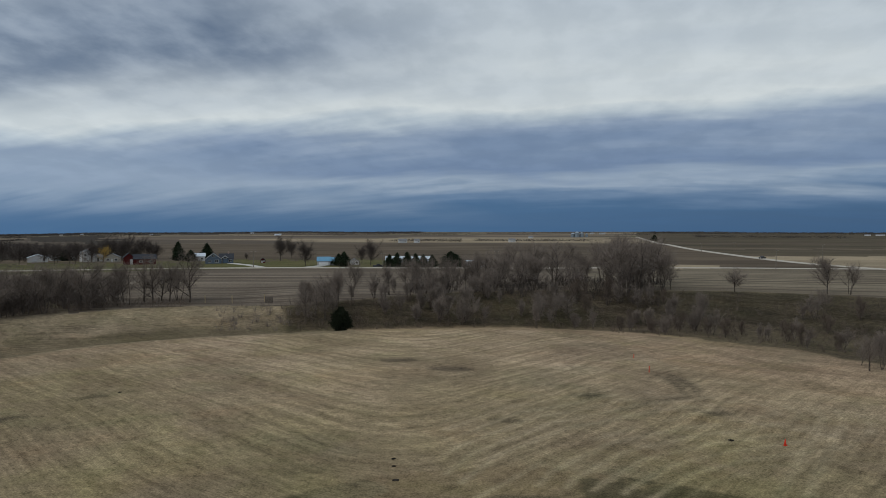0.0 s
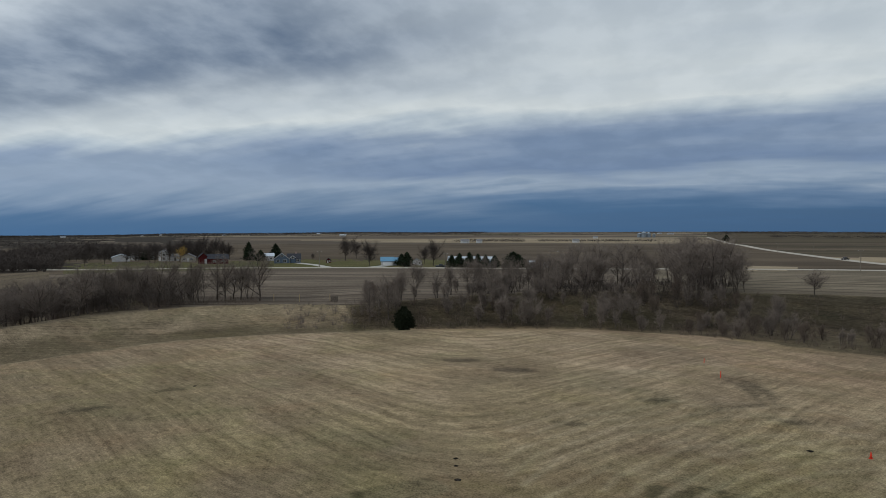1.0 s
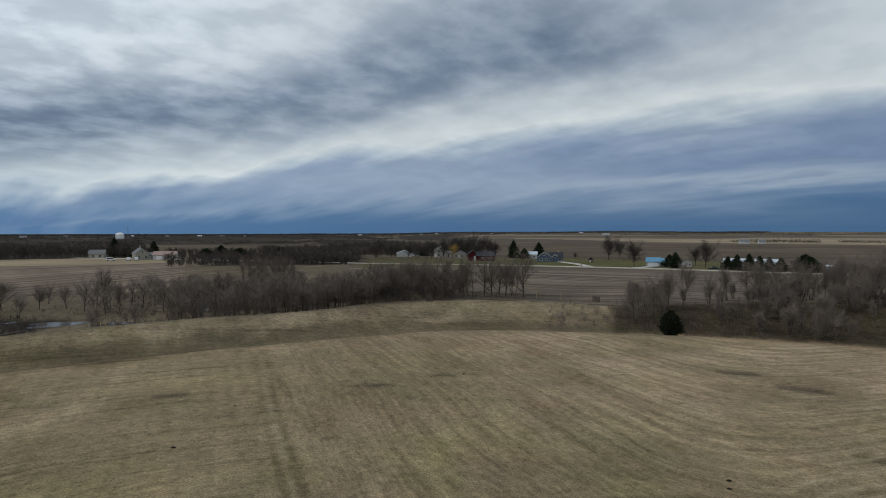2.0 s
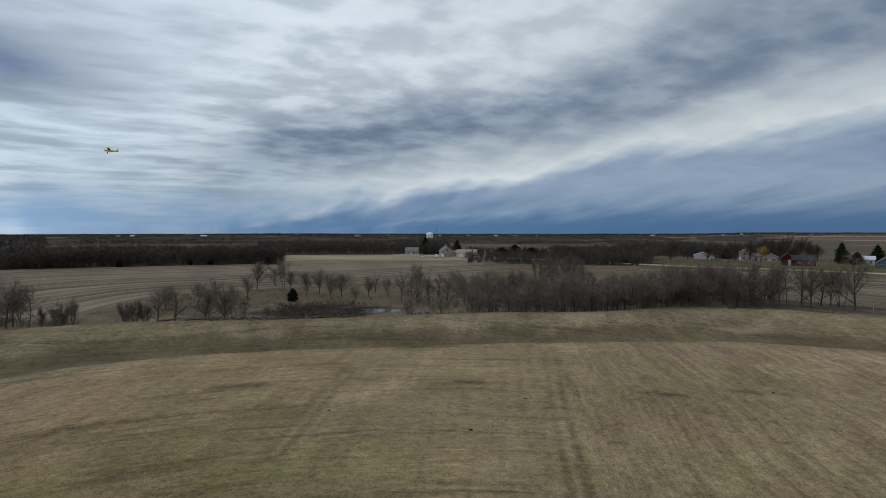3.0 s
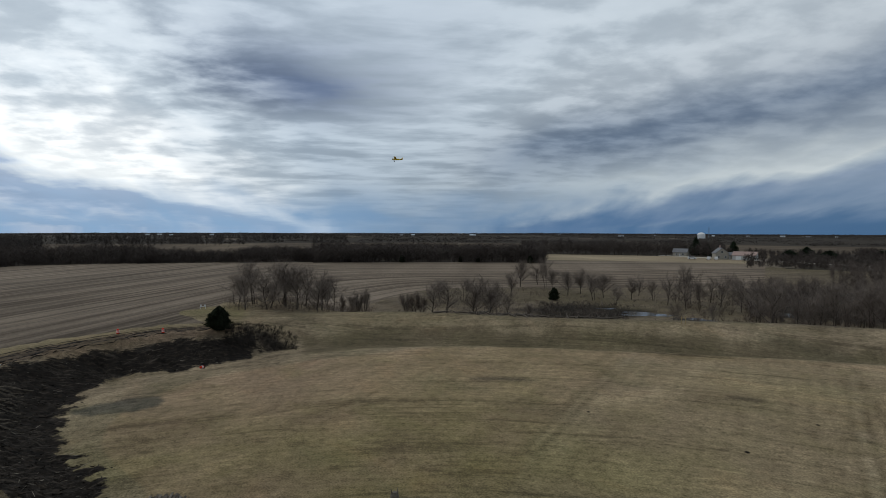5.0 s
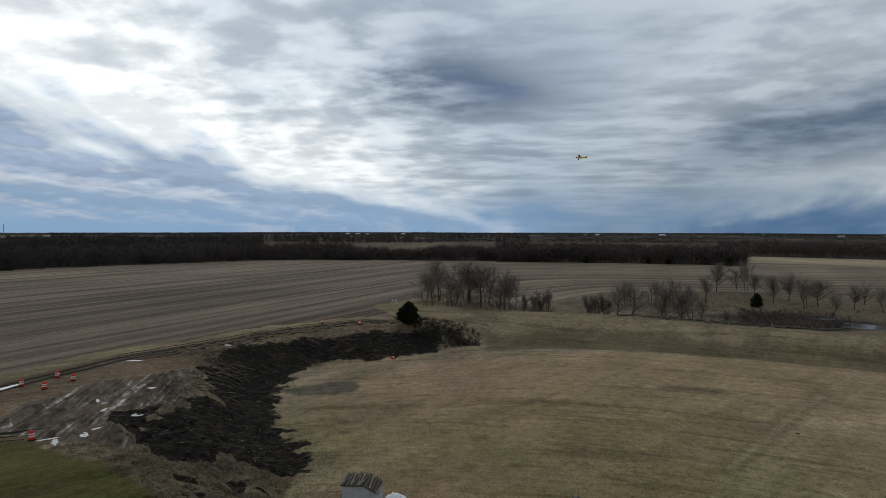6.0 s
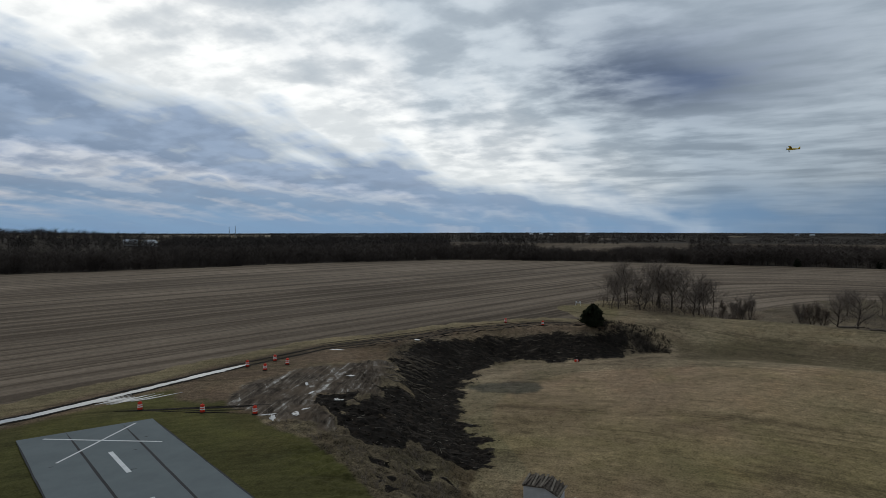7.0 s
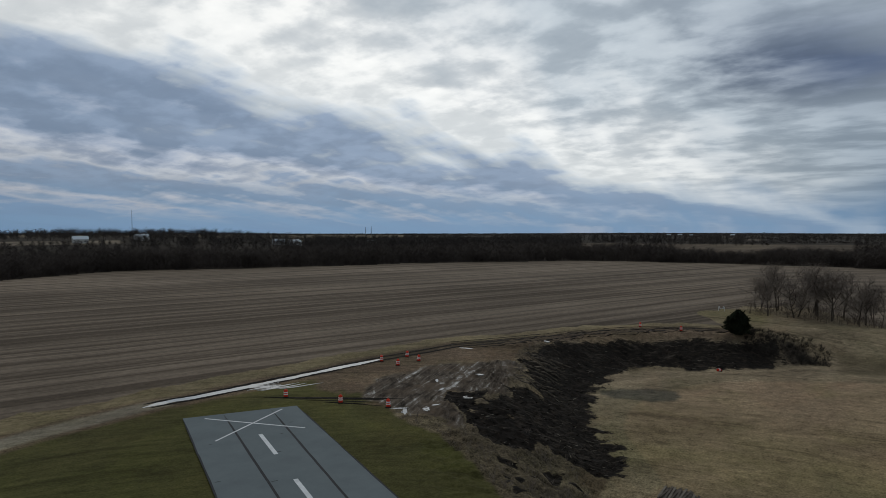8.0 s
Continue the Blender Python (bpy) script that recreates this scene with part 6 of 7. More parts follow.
def make_house(name, label, category, az, r, turn, blocks, windows=(), doors=(), chimney=None, group=""):
    """blocks: x, y, width, depth, wall height, roof rise, ridge ('x' or 'y'), wall, roof. windows, doors: x, y of the face, z, width, height."""
    px, py = polar(az, r)
    h = thing(name, px, py, gz(px, py) - 0.05, az + turn, label, category, group)
    for x, y, w, d, wall, rise, ridge, wm, rm in blocks:
        if ridge == "y":
            m = Mesher().prism([(-w / 2, -0.4), (w / 2, -0.4), (w / 2, wall), (0, wall + rise), (-w / 2, wall)], -d / 2, d / 2)
            o, t, k = 0.45, 0.16, rise / (w / 2)
            rf = [(-w / 2 - o, wall - o * k), (0, wall + rise + 0.02), (w / 2 + o, wall - o * k), (w / 2 + o, wall - o * k + t), (0, wall + rise + t + 0.04), (-w / 2 - o, wall - o * k + t)]
            roof = Mesher().prism([rf[0], rf[1], rf[4], rf[5]], -d / 2 - 0.4, d / 2 + 0.4).prism([rf[1], rf[2], rf[3], rf[4]], -d / 2 - 0.4, d / 2 + 0.4)
            spin = 0
        else:
            m = Mesher().prism([(-d / 2, -0.4), (d / 2, -0.4), (d / 2, wall), (0, wall + rise), (-d / 2, wall)], -w / 2, w / 2)
            o, t, k = 0.45, 0.16, rise / (d / 2)
            rf = [(-d / 2 - o, wall - o * k), (0, wall + rise + 0.02), (d / 2 + o, wall - o * k), (d / 2 + o, wall - o * k + t), (0, wall + rise + t + 0.04), (-d / 2 - o, wall - o * k + t)]
            roof = Mesher().prism([rf[0], rf[1], rf[4], rf[5]], -w / 2 - 0.4, w / 2 + 0.4).prism([rf[1], rf[2], rf[3], rf[4]], -w / 2 - 0.4, w / 2 + 0.4)
            spin = 90
        part("wall", m, M[wm], h).matrix_basis = pose(x, y, 0, 0, 0, spin)
        part("roof", roof, M[rm], h).matrix_basis = pose(x, y, 0, 0, 0, spin)
        if ridge == "y" and wm == "slate_siding":
            for sx in (-1, 1):
                a, b = Vector((sx * (w / 2 + o), -d / 2 - 0.45, wall - o * k)), Vector((0, -d / 2 - 0.45, wall + rise))
                tr = Mesher().tube(a, b, 0.17, 0.17, 4)
                part("verge_board", tr, M["white_siding"], h, "white verge board").matrix_basis = pose(x, y, 0)
    for x, y, z, w, t in windows:
        f = part("window", Mesher().box(x, y - 0.05, z, w + 0.28, 0.1, t + 0.28), M["white_siding"], h, "white framed window")
        part("pane", Mesher().box(x - w * 0.26, y - 0.11, z, w * 0.46, 0.03, t), M["window_glass"], f)
        part("pane", Mesher().box(x + w * 0.26, y - 0.11, z, w * 0.46, 0.03, t), M["window_glass"], f)
    for x, y, w, t, mat in doors:
        part("door", Mesher().box(x, y - 0.05, t / 2, w, 0.1, t), M[mat], h)
    if chimney:
        part("chimney", Mesher().box(chimney[0], chimney[1], chimney[2], 0.7, 0.7, 1.8), M["rust_roof"], h)
    return h


make_house("farmhouse", "slate-blue gabled house with white trim and dark roof", "house", 19.8, 378, 0,
           [(-2.6, -0.5, 8.5, 9, 2.7, 3.2, "y", "slate_siding", "dark_shingle"), (4.3, 1, 7.5, 8, 2.7, 2.6, "x", "slate_siding", "dark_shingle"), (3.6, -2.6, 2.6, 3, 3.4, 1.0, "y", "slate_siding", "dark_shingle")],
           [(-4.6, -5, 1.4, 1.5, 1.2), (-0.9, -5, 1.4, 1.9, 1.3), (-2.6, -5, 4.3, 1.5, 1.0), (6.4, -3, 1.5, 1.6, 1.2), (3.6, -4.1, 3.2, 1.2, 0.9)], [(2.2, -3.1, 1.1, 2.1, "white_siding")], (5.5, 1.2, 5.6))
make_house("garage", "white outbuilding with grey roof behind the blue house", "garage", 21.4, 410, 0, [(0, 0, 7.5, 7, 3.0, 1.6, "x", "white_siding", "pale_roof")], [(2, -3.5, 1.5, 1, 1)], [(-1.5, -3.5, 2.6, 2.3, "beige_siding")])
make_house("red_barn", "dark red barn with white windows beside the road", "barn", 25.8, 380, 4,
           [(1.5, 0, 11, 8, 3.2, 2.2, "x", "red_siding", "dark_shingle"), (-6.2, 1, 5.0, 7, 4.0, 2.2, "y", "red_siding", "dark_shingle")],
           [(-0.5, -4, 1.7, 1.3, 0.9), (4.2, -4, 1.8, 1.4, 0.9)], [(-5.0, -2.6, 1.2, 3.0, "white_siding"), (2.0, -4.0, 2.2, 2.4, "red_siding")])
make_house("white_farmhouse", "two-storey white farmhouse with grey gabled roof", "house", 29.7, 426, 10, [(0, 0, 6.5, 8, 5.0, 2.0, "y", "white_siding", "grey_shingle"), (5.5, 1, 5, 6, 2.8, 1.5, "x", "white_siding", "grey_shingle")],
           [(-1.6, -4, 1.5, 1, 1.4), (1.6, -4, 1.5, 1, 1.4), (-1.6, -4, 4.0, 1, 1.3), (1.6, -4, 4.0, 1, 1.3)], [(5.4, -2, 1.0, 2.1, "dark_shingle")], (0.5, 0, 7.0))
make_house("beige_house", "low beige house with grey roof among bare trees", "house", 27.9, 415, -5, [(0, 0, 8, 7, 2.9, 1.9, "y", "beige_siding", "grey_shingle")], [(-2, -3.5, 1.5, 1.3, 1.1), (2, -3.5, 1.5, 1.3, 1.1)], [(0, -3.5, 1.0, 2.0, "white_siding")])
make_house("small_barn", "low white barn with pale metal roof", "barn", 33.0, 432, 0, [(0, 0, 10, 8, 2.6, 1.8, "y", "white_siding", "pale_roof")], [(3, -4, 1.4, 1, 0.8)], [(-1.5, -4, 2.6, 2.3, "grey_wall")])
make_house("small_barn", "white barn with grey roof near the farmhouse", "barn", 31.4, 446, 8, [(-2, 0, 9, 8, 3.4, 2.0, "y", "white_siding", "grey_shingle"), (5, 2, 6, 6, 3.0, 1.6, "x", "white_siding", "grey_shingle")], [(-4, -4, 1.6, 1, 1)], [(-1.5, -4, 2.6, 2.6, "grey_wall")])
make_house("ranch_house", "white ranch house with light blue roof and garage", "house", 10.45, 343, 0,
           [(-2.2, -0.8, 6.6, 8, 2.5, 1.9, "x", "white_siding", "blue_roof"), (3.6, 0.6, 6.5, 7, 2.5, 1.5, "x", "grey_wall", "blue_roof")],
           [(2.2, -2.9, 1.5, 0.9, 1.3), (4.2, -2.9, 1.5, 0.9, 1.3), (5.9, -2.9, 1.5, 0.7, 1.2)], [(-2.2, -4.8, 4.8, 2.1, "white_metal")])
make_house("garden_shed", "small white shed behind the ranch house", "shed", 8.1, 341, 0, [(0, 0, 5, 4, 2.2, 1.3, "y", "white_siding", "grey_shingle")], [(1.4, -2, 1.3, 0.8, 0.7)], [(-0.6, -2, 1.2, 1.9, "grey_wall")])
make_house("machine_shed", "long white machine shed with pale blue metal roof", "shed", 3.2, 358, 0, [(0, 0, 25, 12, 2.0, 1.9, "x", "blue_roof", "pale_roof")], [(-8, -6, 1.1, 1.5, 0.8), (8, -6, 1.1, 1.5, 0.8)], [(0, -6, 4, 1.9, "white_metal")])
make_house("kiosk", "tiny red roadside shed with pointed roof", "shed", 16.1, 373, 0, [(0, 0, 2.6, 2.4, 1.7, 1.1, "y", "red_siding", "dark_shingle")], [(0.6, -1.2, 1.1, 0.5, 0.5)], [(-0.5, -1.2, 0.7, 1.4, "white_siding")])
make_house("site_trailer", "white mobile trailer parked by the farmyard", "trailer", -3.4, 317, 0, [(0, 0, 6.5, 2.6, 2.6, 0.25, "x", "white_siding", "pale_roof")], [(-1.8, -1.3, 1.7, 1, 0.7), (1.6, -1.3, 1.7, 1, 0.7)], [(0, -1.3, 0.8, 1.9, "grey_wall")])
make_house("site_trailer", "white trailer behind leafless trees", "trailer", -2.5, 330, 20, [(0, 0, 5, 2.5, 2.8, 0.25, "x", "white_siding", "pale_roof")], [(-1.2, -1.25, 1.8, 0.9, 0.7)], [(0.8, -1.25, 0.8, 1.9, "grey_wall")])
make_house("farm_shed", "white shed with rust-red roof on the far farm", "shed", 53.4, 420, -12, [(0, 0, 13, 8, 3.0, 2.0, "x", "white_siding", "rust_roof")], [(4, -4, 1.6, 1.2, 0.9)], [(-3, -4, 3, 2.5, "white_metal")])
make_house("far_farmhouse", "grey two-storey gabled farmhouse among spruces", "house", 55.3, 424, 15, [(0, 0, 7.5, 8, 4.0, 3.0, "y", "beige_siding", "grey_shingle"), (5, 1, 5, 6, 2.6, 1.6, "x", "beige_siding", "grey_shingle")],
           [(-2, -4, 1.5, 1, 1.3), (2, -4, 1.5, 1, 1.3), (0, -4, 4.6, 1, 1.2)], [(5, -2, 1, 2, "white_siding")], (0, 1, 7.6))
make_house("far_farmhouse", "pale grey house with low roof on the far farm", "house", 58.4, 455, -10, [(0, 0, 9, 8, 3.0, 2.2, "x", "beige_siding", "grey_shingle")], [(-2, -4, 1.6, 1.2, 1.2), (2, -4, 1.6, 1.2, 1.2)], [(0, -4, 1, 2, "grey_wall")])
for az, r, w in ((3.7, 930, 12), (2.4, 940, 8), (-6.3, 1000, 10), (-14.3, 2600, 22), (-13.4, 2700, 16), (-8.0, 1500, 10), (-35.0, 2600, 26), (-34.2, 2500, 16)):
    make_house("distant_barn", "small pale barn on a distant farm", "barn", az, r, 10, [(0, 0, w, 8, 3.5, 2.4, "x", "white_siding", "grey_shingle")], [(w * 0.25, -4, 1.8, 1.2, 1)], [(-1, -4, 3, 2.6, "grey_wall")], None, "distant barns")
FR = random.Random(12)
for k in range(26):
    az = FR.uniform(14, 112)
    make_house("distant_barn", "pale building far off near the skyline", "barn", az, FR.uniform(1900, 3800), FR.uniform(-30, 30), [(0, 0, FR.uniform(8, 18), 9, FR.uniform(2.5, 3.6), 1.8, "x", "white_siding" if k % 3 else "grey_wall", "pale_roof" if k % 2 else "grey_shingle")],
               [(2.5, -4.5, 1.7, 1.6, 1.0)], [(-1.5, -4.5, 3, 2.3, "grey_wall")], None, "distant barns")
for az, r in ((139.2, 620), (137.8, 640), (131, 700), (154.6, 600), (150.2, 640)):
    make_house("woodland_house", "small pale house half hidden in the woods", "house", az, r, FR.uniform(-30, 30), [(0, 0, 11, 8, 3.4, 2.4, "x", "white_siding", "pale_roof")], [(3, -4, 1.6, 1.2, 1)], [(-1, -4, 1.2, 2.1, "grey_wall")], None, "woodland houses")


def make_bin(az, r, w, h):
    x, y = polar(az, r)
    b = thing("grain_bin", x, y, gz(x, y), 0, "round galvanised grain bin with conical roof", "grain bin", "grain bins")
    part("drum_wall", Mesher().turn([(w / 2, -0.5)] + [(w / 2 + (0.06 if k % 2 else 0), h * k / 8) for k in range(9)], 20), M["bin_metal"], b)
    part("cone_roof", Mesher().turn([(w / 2 + 0.3, h), (0.5, h + w * 0.28), (0.4, h + w * 0.3)], 20), M["bin_roof"], b)
    part("ladder", Mesher().box(0, -w / 2 - 0.15, h / 2, 0.5, 0.12, h), M["bin_metal"], b)
    return b


for az, r, w, h in ((-12.5, 1660, 11, 10), (-12.1, 1650, 11, 12), (-11.75, 1660, 11, 9), (-12.95, 1670, 7, 8)):
    make_bin(az, r, w, h)
x, y = polar(56.8, 1340)
tk = thing("storage_tank", x, y, gz(x, y), 0, "white round storage tank above distant trees", "tank")
part("shell", Mesher().turn([(7.5, -1), (7.5, 8), (7.0, 10), (4, 12), (0.5, 12.6)], 24), M["white_metal"], tk)
part("stair", Mesher().box(0, -7.7, 4, 1.0, 0.5, 8), M["bin_metal"], tk)


def make_mast(az, r, h, label):
    x, y = polar(az, r)
    t = thing("lattice_mast", x, y, gz(x, y), 0, label, "mast", "masts")
    s = 0.012 * h + 0.4
    for k in range(3):
        a = k * 2.094
        part("leg", Mesher().tube((s * math.cos(a), s * math.sin(a), -1), (0.3 * math.cos(a), 0.3 * math.sin(a), h), 0.32, 0.2, 5), M["bin_metal"], t)
    for k in range(10):
        z = h * (k + 0.5) / 10
        q = s * (1 - k / 11)
        part("brace", Mesher().tube((q, 0, z), (-q * 0.5, q * 0.86, z + h / 20), 0.15, 0.15, 4).tube((-q * 0.5, q * 0.86, z), (-q * 0.5, -q * 0.86, z + h / 20), 0.15, 0.15, 4), M["bin_metal"], t)


make_mast(56.2, 1360, 24, "grey elevator mast beside a white tank")
make_mast(150.9, 2400, 85, "tall thin radio mast on the wooded skyline")
make_mast(131.0, 1500, 26, "short mast above distant trees")
make_mast(131.5, 1500, 24, "short mast above distant trees")


def make_pole(az, r, h, turn, arm=True):
    x, y = polar(az, r)
    p = thing("utility_pole", x, y, gz(x, y), turn, "weathered wooden utility pole beside the road", "utility pole", "utility poles")
    part("shaft", Mesher().tube((0, 0, -0.5), (0, 0, h), 0.19, 0.13, 8), M["deadwood"], p)
    if arm:
        part("crossarm", Mesher().box(0, 0, h - 0.6, 2.4, 0.14, 0.14), M["deadwood"], p)
        for s in (-1.05, 0, 1.05):
            part("insulator", Mesher().turn([(0.06, h - 0.53), (0.08, h - 0.4), (0.03, h - 0.33)], 6, (s, 0, 0)), M["white_metal"], p)


for az, r, h in ((16.9, 324, 8.5), (5.5, 306, 8), (-28.1, 350, 10), (-16.4, 197, 7.5), (-22.5, 620, 8.5), (-25.0, 640, 8.5), (-31.3, 480, 10.5), (30, 350, 8.5), (44.0, 398, 8.5), (-4.9, 312, 9), (-35.5, 560, 9), (-19.3, 720, 9)):
    make_pole(az, r, h, az)


def make_vehicle(name, label, category, az, r, turn, paint, kind="pickup"):
    x, y = polar(az, r)
    v = thing(name, x, y, gz(x, y) + 0.02, turn, label, category)
    if kind == "pickup":
        body = [(-2.8, 0.45), (2.75, 0.45), (2.85, 0.75), (2.75, 1.1), (1.3, 1.15), (0.7, 1.8), (-0.9, 1.82), (-1.05, 1.15), (-2.8, 1.12)]
        glass = [(1.1, 1.17), (0.62, 1.72), (-0.8, 1.74), (-0.92, 1.17)]
        ends = (-1.75, 1.8)
    else:
        body = [(-2.4, 0.4), (2.4, 0.4), (2.45, 0.9), (1.7, 1.15), (1.1, 1.95), (-2.2, 2.0), (-2.4, 1.6)]
        glass = [(1.5, 1.2), (1.05, 1.85), (-1.9, 1.88), (-2.0, 1.2)]
        ends = (-1.5, 1.5)
    part("body", Mesher().prism(body, -0.95, 0.95), M[paint], v)
    part("side_window", Mesher().prism(glass, -0.97, -0.955), M["window_glass"], v)
    part("side_window", Mesher().prism(glass, 0.955, 0.97), M["window_glass"], v)
    for ex in ends:
        for s in (-1, 1):
            wh = part("wheel", Mesher().tube((ex, s * 0.7, 0.38), (ex, s * 1.0, 0.38), 0.38, 0.38, 14), M["rubber"], v, "black tyre")
            part("rim", Mesher().tube((ex, s * 0.99, 0.38), (ex, s * 1.02, 0.38), 0.2, 0.2, 10), M["bin_metal"], wh)
    for s in (-0.65, 0.65):
        part("headlight", Mesher().box(ends[1] + 1.0, s, 0.85, 0.1, 0.35, 0.18), M["drum_white"], v)


make_vehicle("pickup_truck", "dark pickup truck on the gravel road", "pickup truck", 5.9, 317.5, 8, "car_dark")
make_vehicle("pickup_truck", "dark pickup truck driving on the far road", "pickup truck", -27.1, 478, -150, "car_dark")
make_vehicle("van", "white van parked at the far farm", "van", 57.5, 412, 60, "car_white", "van")
make_vehicle("van", "white van parked beside the far farmhouse", "van", 56.2, 409, 150, "car_white", "van")
make_vehicle("van", "white van parked by the farm shed", "van", 55.6, 410, 145, "car_white", "van")


for name, line, w, label in (("road", ROAD_NORTH, 6.5, "pale gravel country road past the houses"), ("road", ROAD_EAST, 8.0, "pale gravel road running into the distance")):
    q = [Vector(p) for p in line]
    pts = []
    for k in range(len(q) - 1):
        a, b, c, d = q[max(k - 1, 0)], q[k], q[k + 1], q[min(k + 2, len(q) - 1)]
        for j in range(8):
            t = j / 8
            pts.append(tuple(0.5 * (2 * b + (c - a) * t + (2 * a - 5 * b + 4 * c - d) * t * t + (3 * b - a - 3 * c + d) * t ** 3)))
    ob = new(name, strip(pts + [tuple(q[-1])], w, 0.22, 1.0, 5, 0.0, True).mesh(name, M["gravel"]))
    tagged(ob, label, "road", kind="structure")


def make_drive(points, w):
    ob = new("driveway", strip(points, w, 0.2, 0.8, 1, 0.0, True).mesh("driveway", M["concrete"]))
    tagged(ob, "pale gravel driveway leading to a house", "driveway", kind="structure")


make_drive([polar(18.8, 372), polar(17.3, 350), polar(16.2, 326)], 4)
make_drive([polar(10.9, 337), polar(11.5, 328), polar(12.2, 322)], 5)
make_drive([polar(-2.0, 322), polar(-3.6, 321), polar(-5.0, 318)], 6)

# ---- model aircraft ----
M["yellow_film"] = material("yellow_film", plain(0.72, 0.52, 0.06, 0.06, 3.0), rough=0.35, spec=0.5)
M["black_trim"] = material("black_trim", plain(0.02, 0.02, 0.02, 0.1, 3.0), rough=0.4)


def make_plane():
    dist = 105
    a, e = radians(83.5), radians(6.2)
    p = new("model_airplane")
    p.matrix_basis = pose(-dist * math.cos(e) * math.sin(a), dist * math.cos(e) * math.cos(a), EYE + dist * math.sin(e), 7, -4, 83.5 + 172)
    tagged(p, "yellow high-wing model airplane flying over the meadow", "model airplane")
    secs = [(-0.95, 0.05, 0.06), (-0.4, 0.10, 0.11), (0.1, 0.14, 0.15), (0.45, 0.14, 0.14), (0.68, 0.10, 0.10)]
    m = Mesher()
    vs, fs = [], []
    for sx, sy, sz in secs:
        for k in range(8):
            w = 2 * math.pi * (k + 0.5) / 8
            vs.append((sx, sy * math.cos(w), sz * math.sin(w) + 0.03 * (sx < -0.3)))
    for i in range(len(secs) - 1):
        for k in range(8):
            fs.append((i * 8 + k, i * 8 + (k + 1) % 8, i * 8 + 8 + (k + 1) % 8, i * 8 + 8 + k))
    fs += [tuple(range(8))[::-1], tuple(range(32, 40))]
    part("fuselage", m.add(vs, fs), M["yellow_film"], p)
    wing = [(0.42, 0.0), (0.36, 0.04), (0.2, 0.045), (0.05, 0.0), (0.2, -0.015)]
    part("wing", Mesher().prism([(x, z + 0.19) for x, z in wing], -1.05, 1.05), M["yellow_film"], p)
    part("tailplane", Mesher().box(-0.86, 0, 0.08, 0.24, 0.72, 0.02), M["yellow_film"], p)
    part("fin", Mesher().prism([(-0.98, 0.06), (-0.7, 0.06), (-0.88, 0.36), (-1.0, 0.36)], -0.012, 0.012), M["yellow_film"], p)
    part("windscreen", Mesher().prism([(0.42, 0.1), (0.3, 0.19), (0.05, 0.19), (0.05, 0.1)], -0.135, 0.135), M["black_trim"], p)
    part("cowl", Mesher().tube((0.66, 0, 0), (0.76, 0, 0), 0.1, 0.07, 10), M["black_trim"], p)
    part("propeller", Mesher().box(0.79, 0, 0, 0.015, 0.04, 0.5), M["black_trim"], p)
    for s in (-1, 1):
        g = part("gear_leg", Mesher().tube((0.35, s * 0.1, -0.1), (0.4, s * 0.26, -0.32), 0.014, 0.012, 5), M["black_trim"], p)
        part("wheel", Mesher().tube((0.4, s * 0.25, -0.33), (0.4, s * 0.29, -0.33), 0.07, 0.07, 12), M["rubber"], g)
        part("wing_strut", Mesher().tube((0.2, s * 0.12, -0.08), (0.22, s * 0.6, 0.19), 0.012, 0.012, 5), M["yellow_film"], p)


make_plane()

# ---- soil mounds ----
def make_mound(x, y, s, seed):
    """A small heap of dug earth."""
    rng = random.Random(seed)
    rows = [[(s * f * (1 + rng.uniform(-0.25, 0.25)) * math.cos(k * 0.785), s * f * (1 + rng.uniform(-0.25, 0.25)) * math.sin(k * 0.785), s * 0.6 * h * rng.uniform(0.8, 1.2) - 0.04) for k in range(8)] for f, h in ((1.0, 0.0), (0.7, 0.3), (0.3, 0.5))]
    vs = sum(rows, []) + [(0, 0, s * 0.33)]
    fs = [(i * 8 + k, i * 8 + (k + 1) % 8, i * 8 + 8 + (k + 1) % 8, i * 8 + 8 + k) for i in range(2) for k in range(8)] + [(16 + k, 16 + (k + 1) % 8, 24) for k in range(8)]
    ob = new("soil_mound", Mesher().add(vs, fs).mesh("soil_mound", M["mud"]))
    ob.matrix_basis = pose(x, y, gz(x, y), 0, 0, seed * 40)
    return tagged(ob, "small dark heap of dug soil in the meadow", "soil mound", "soil mounds")


for k, (az, r, s) in enumerate(((4.5, 62.5, 0.35), (4.5, 60.5, 0.3), (4.3, 57, 0.4), (-25, 74.5, 0.4), (27.5, 95, 0.35), (53, 70, 0.35), (66, 78, 0.3), (110, 92, 0.45), (109.5, 94, 0.3), (48, 83, 0.3))):
    make_mound(*polar(az, r), s, k + 1)

# ---- brush, sticks and tufts ----


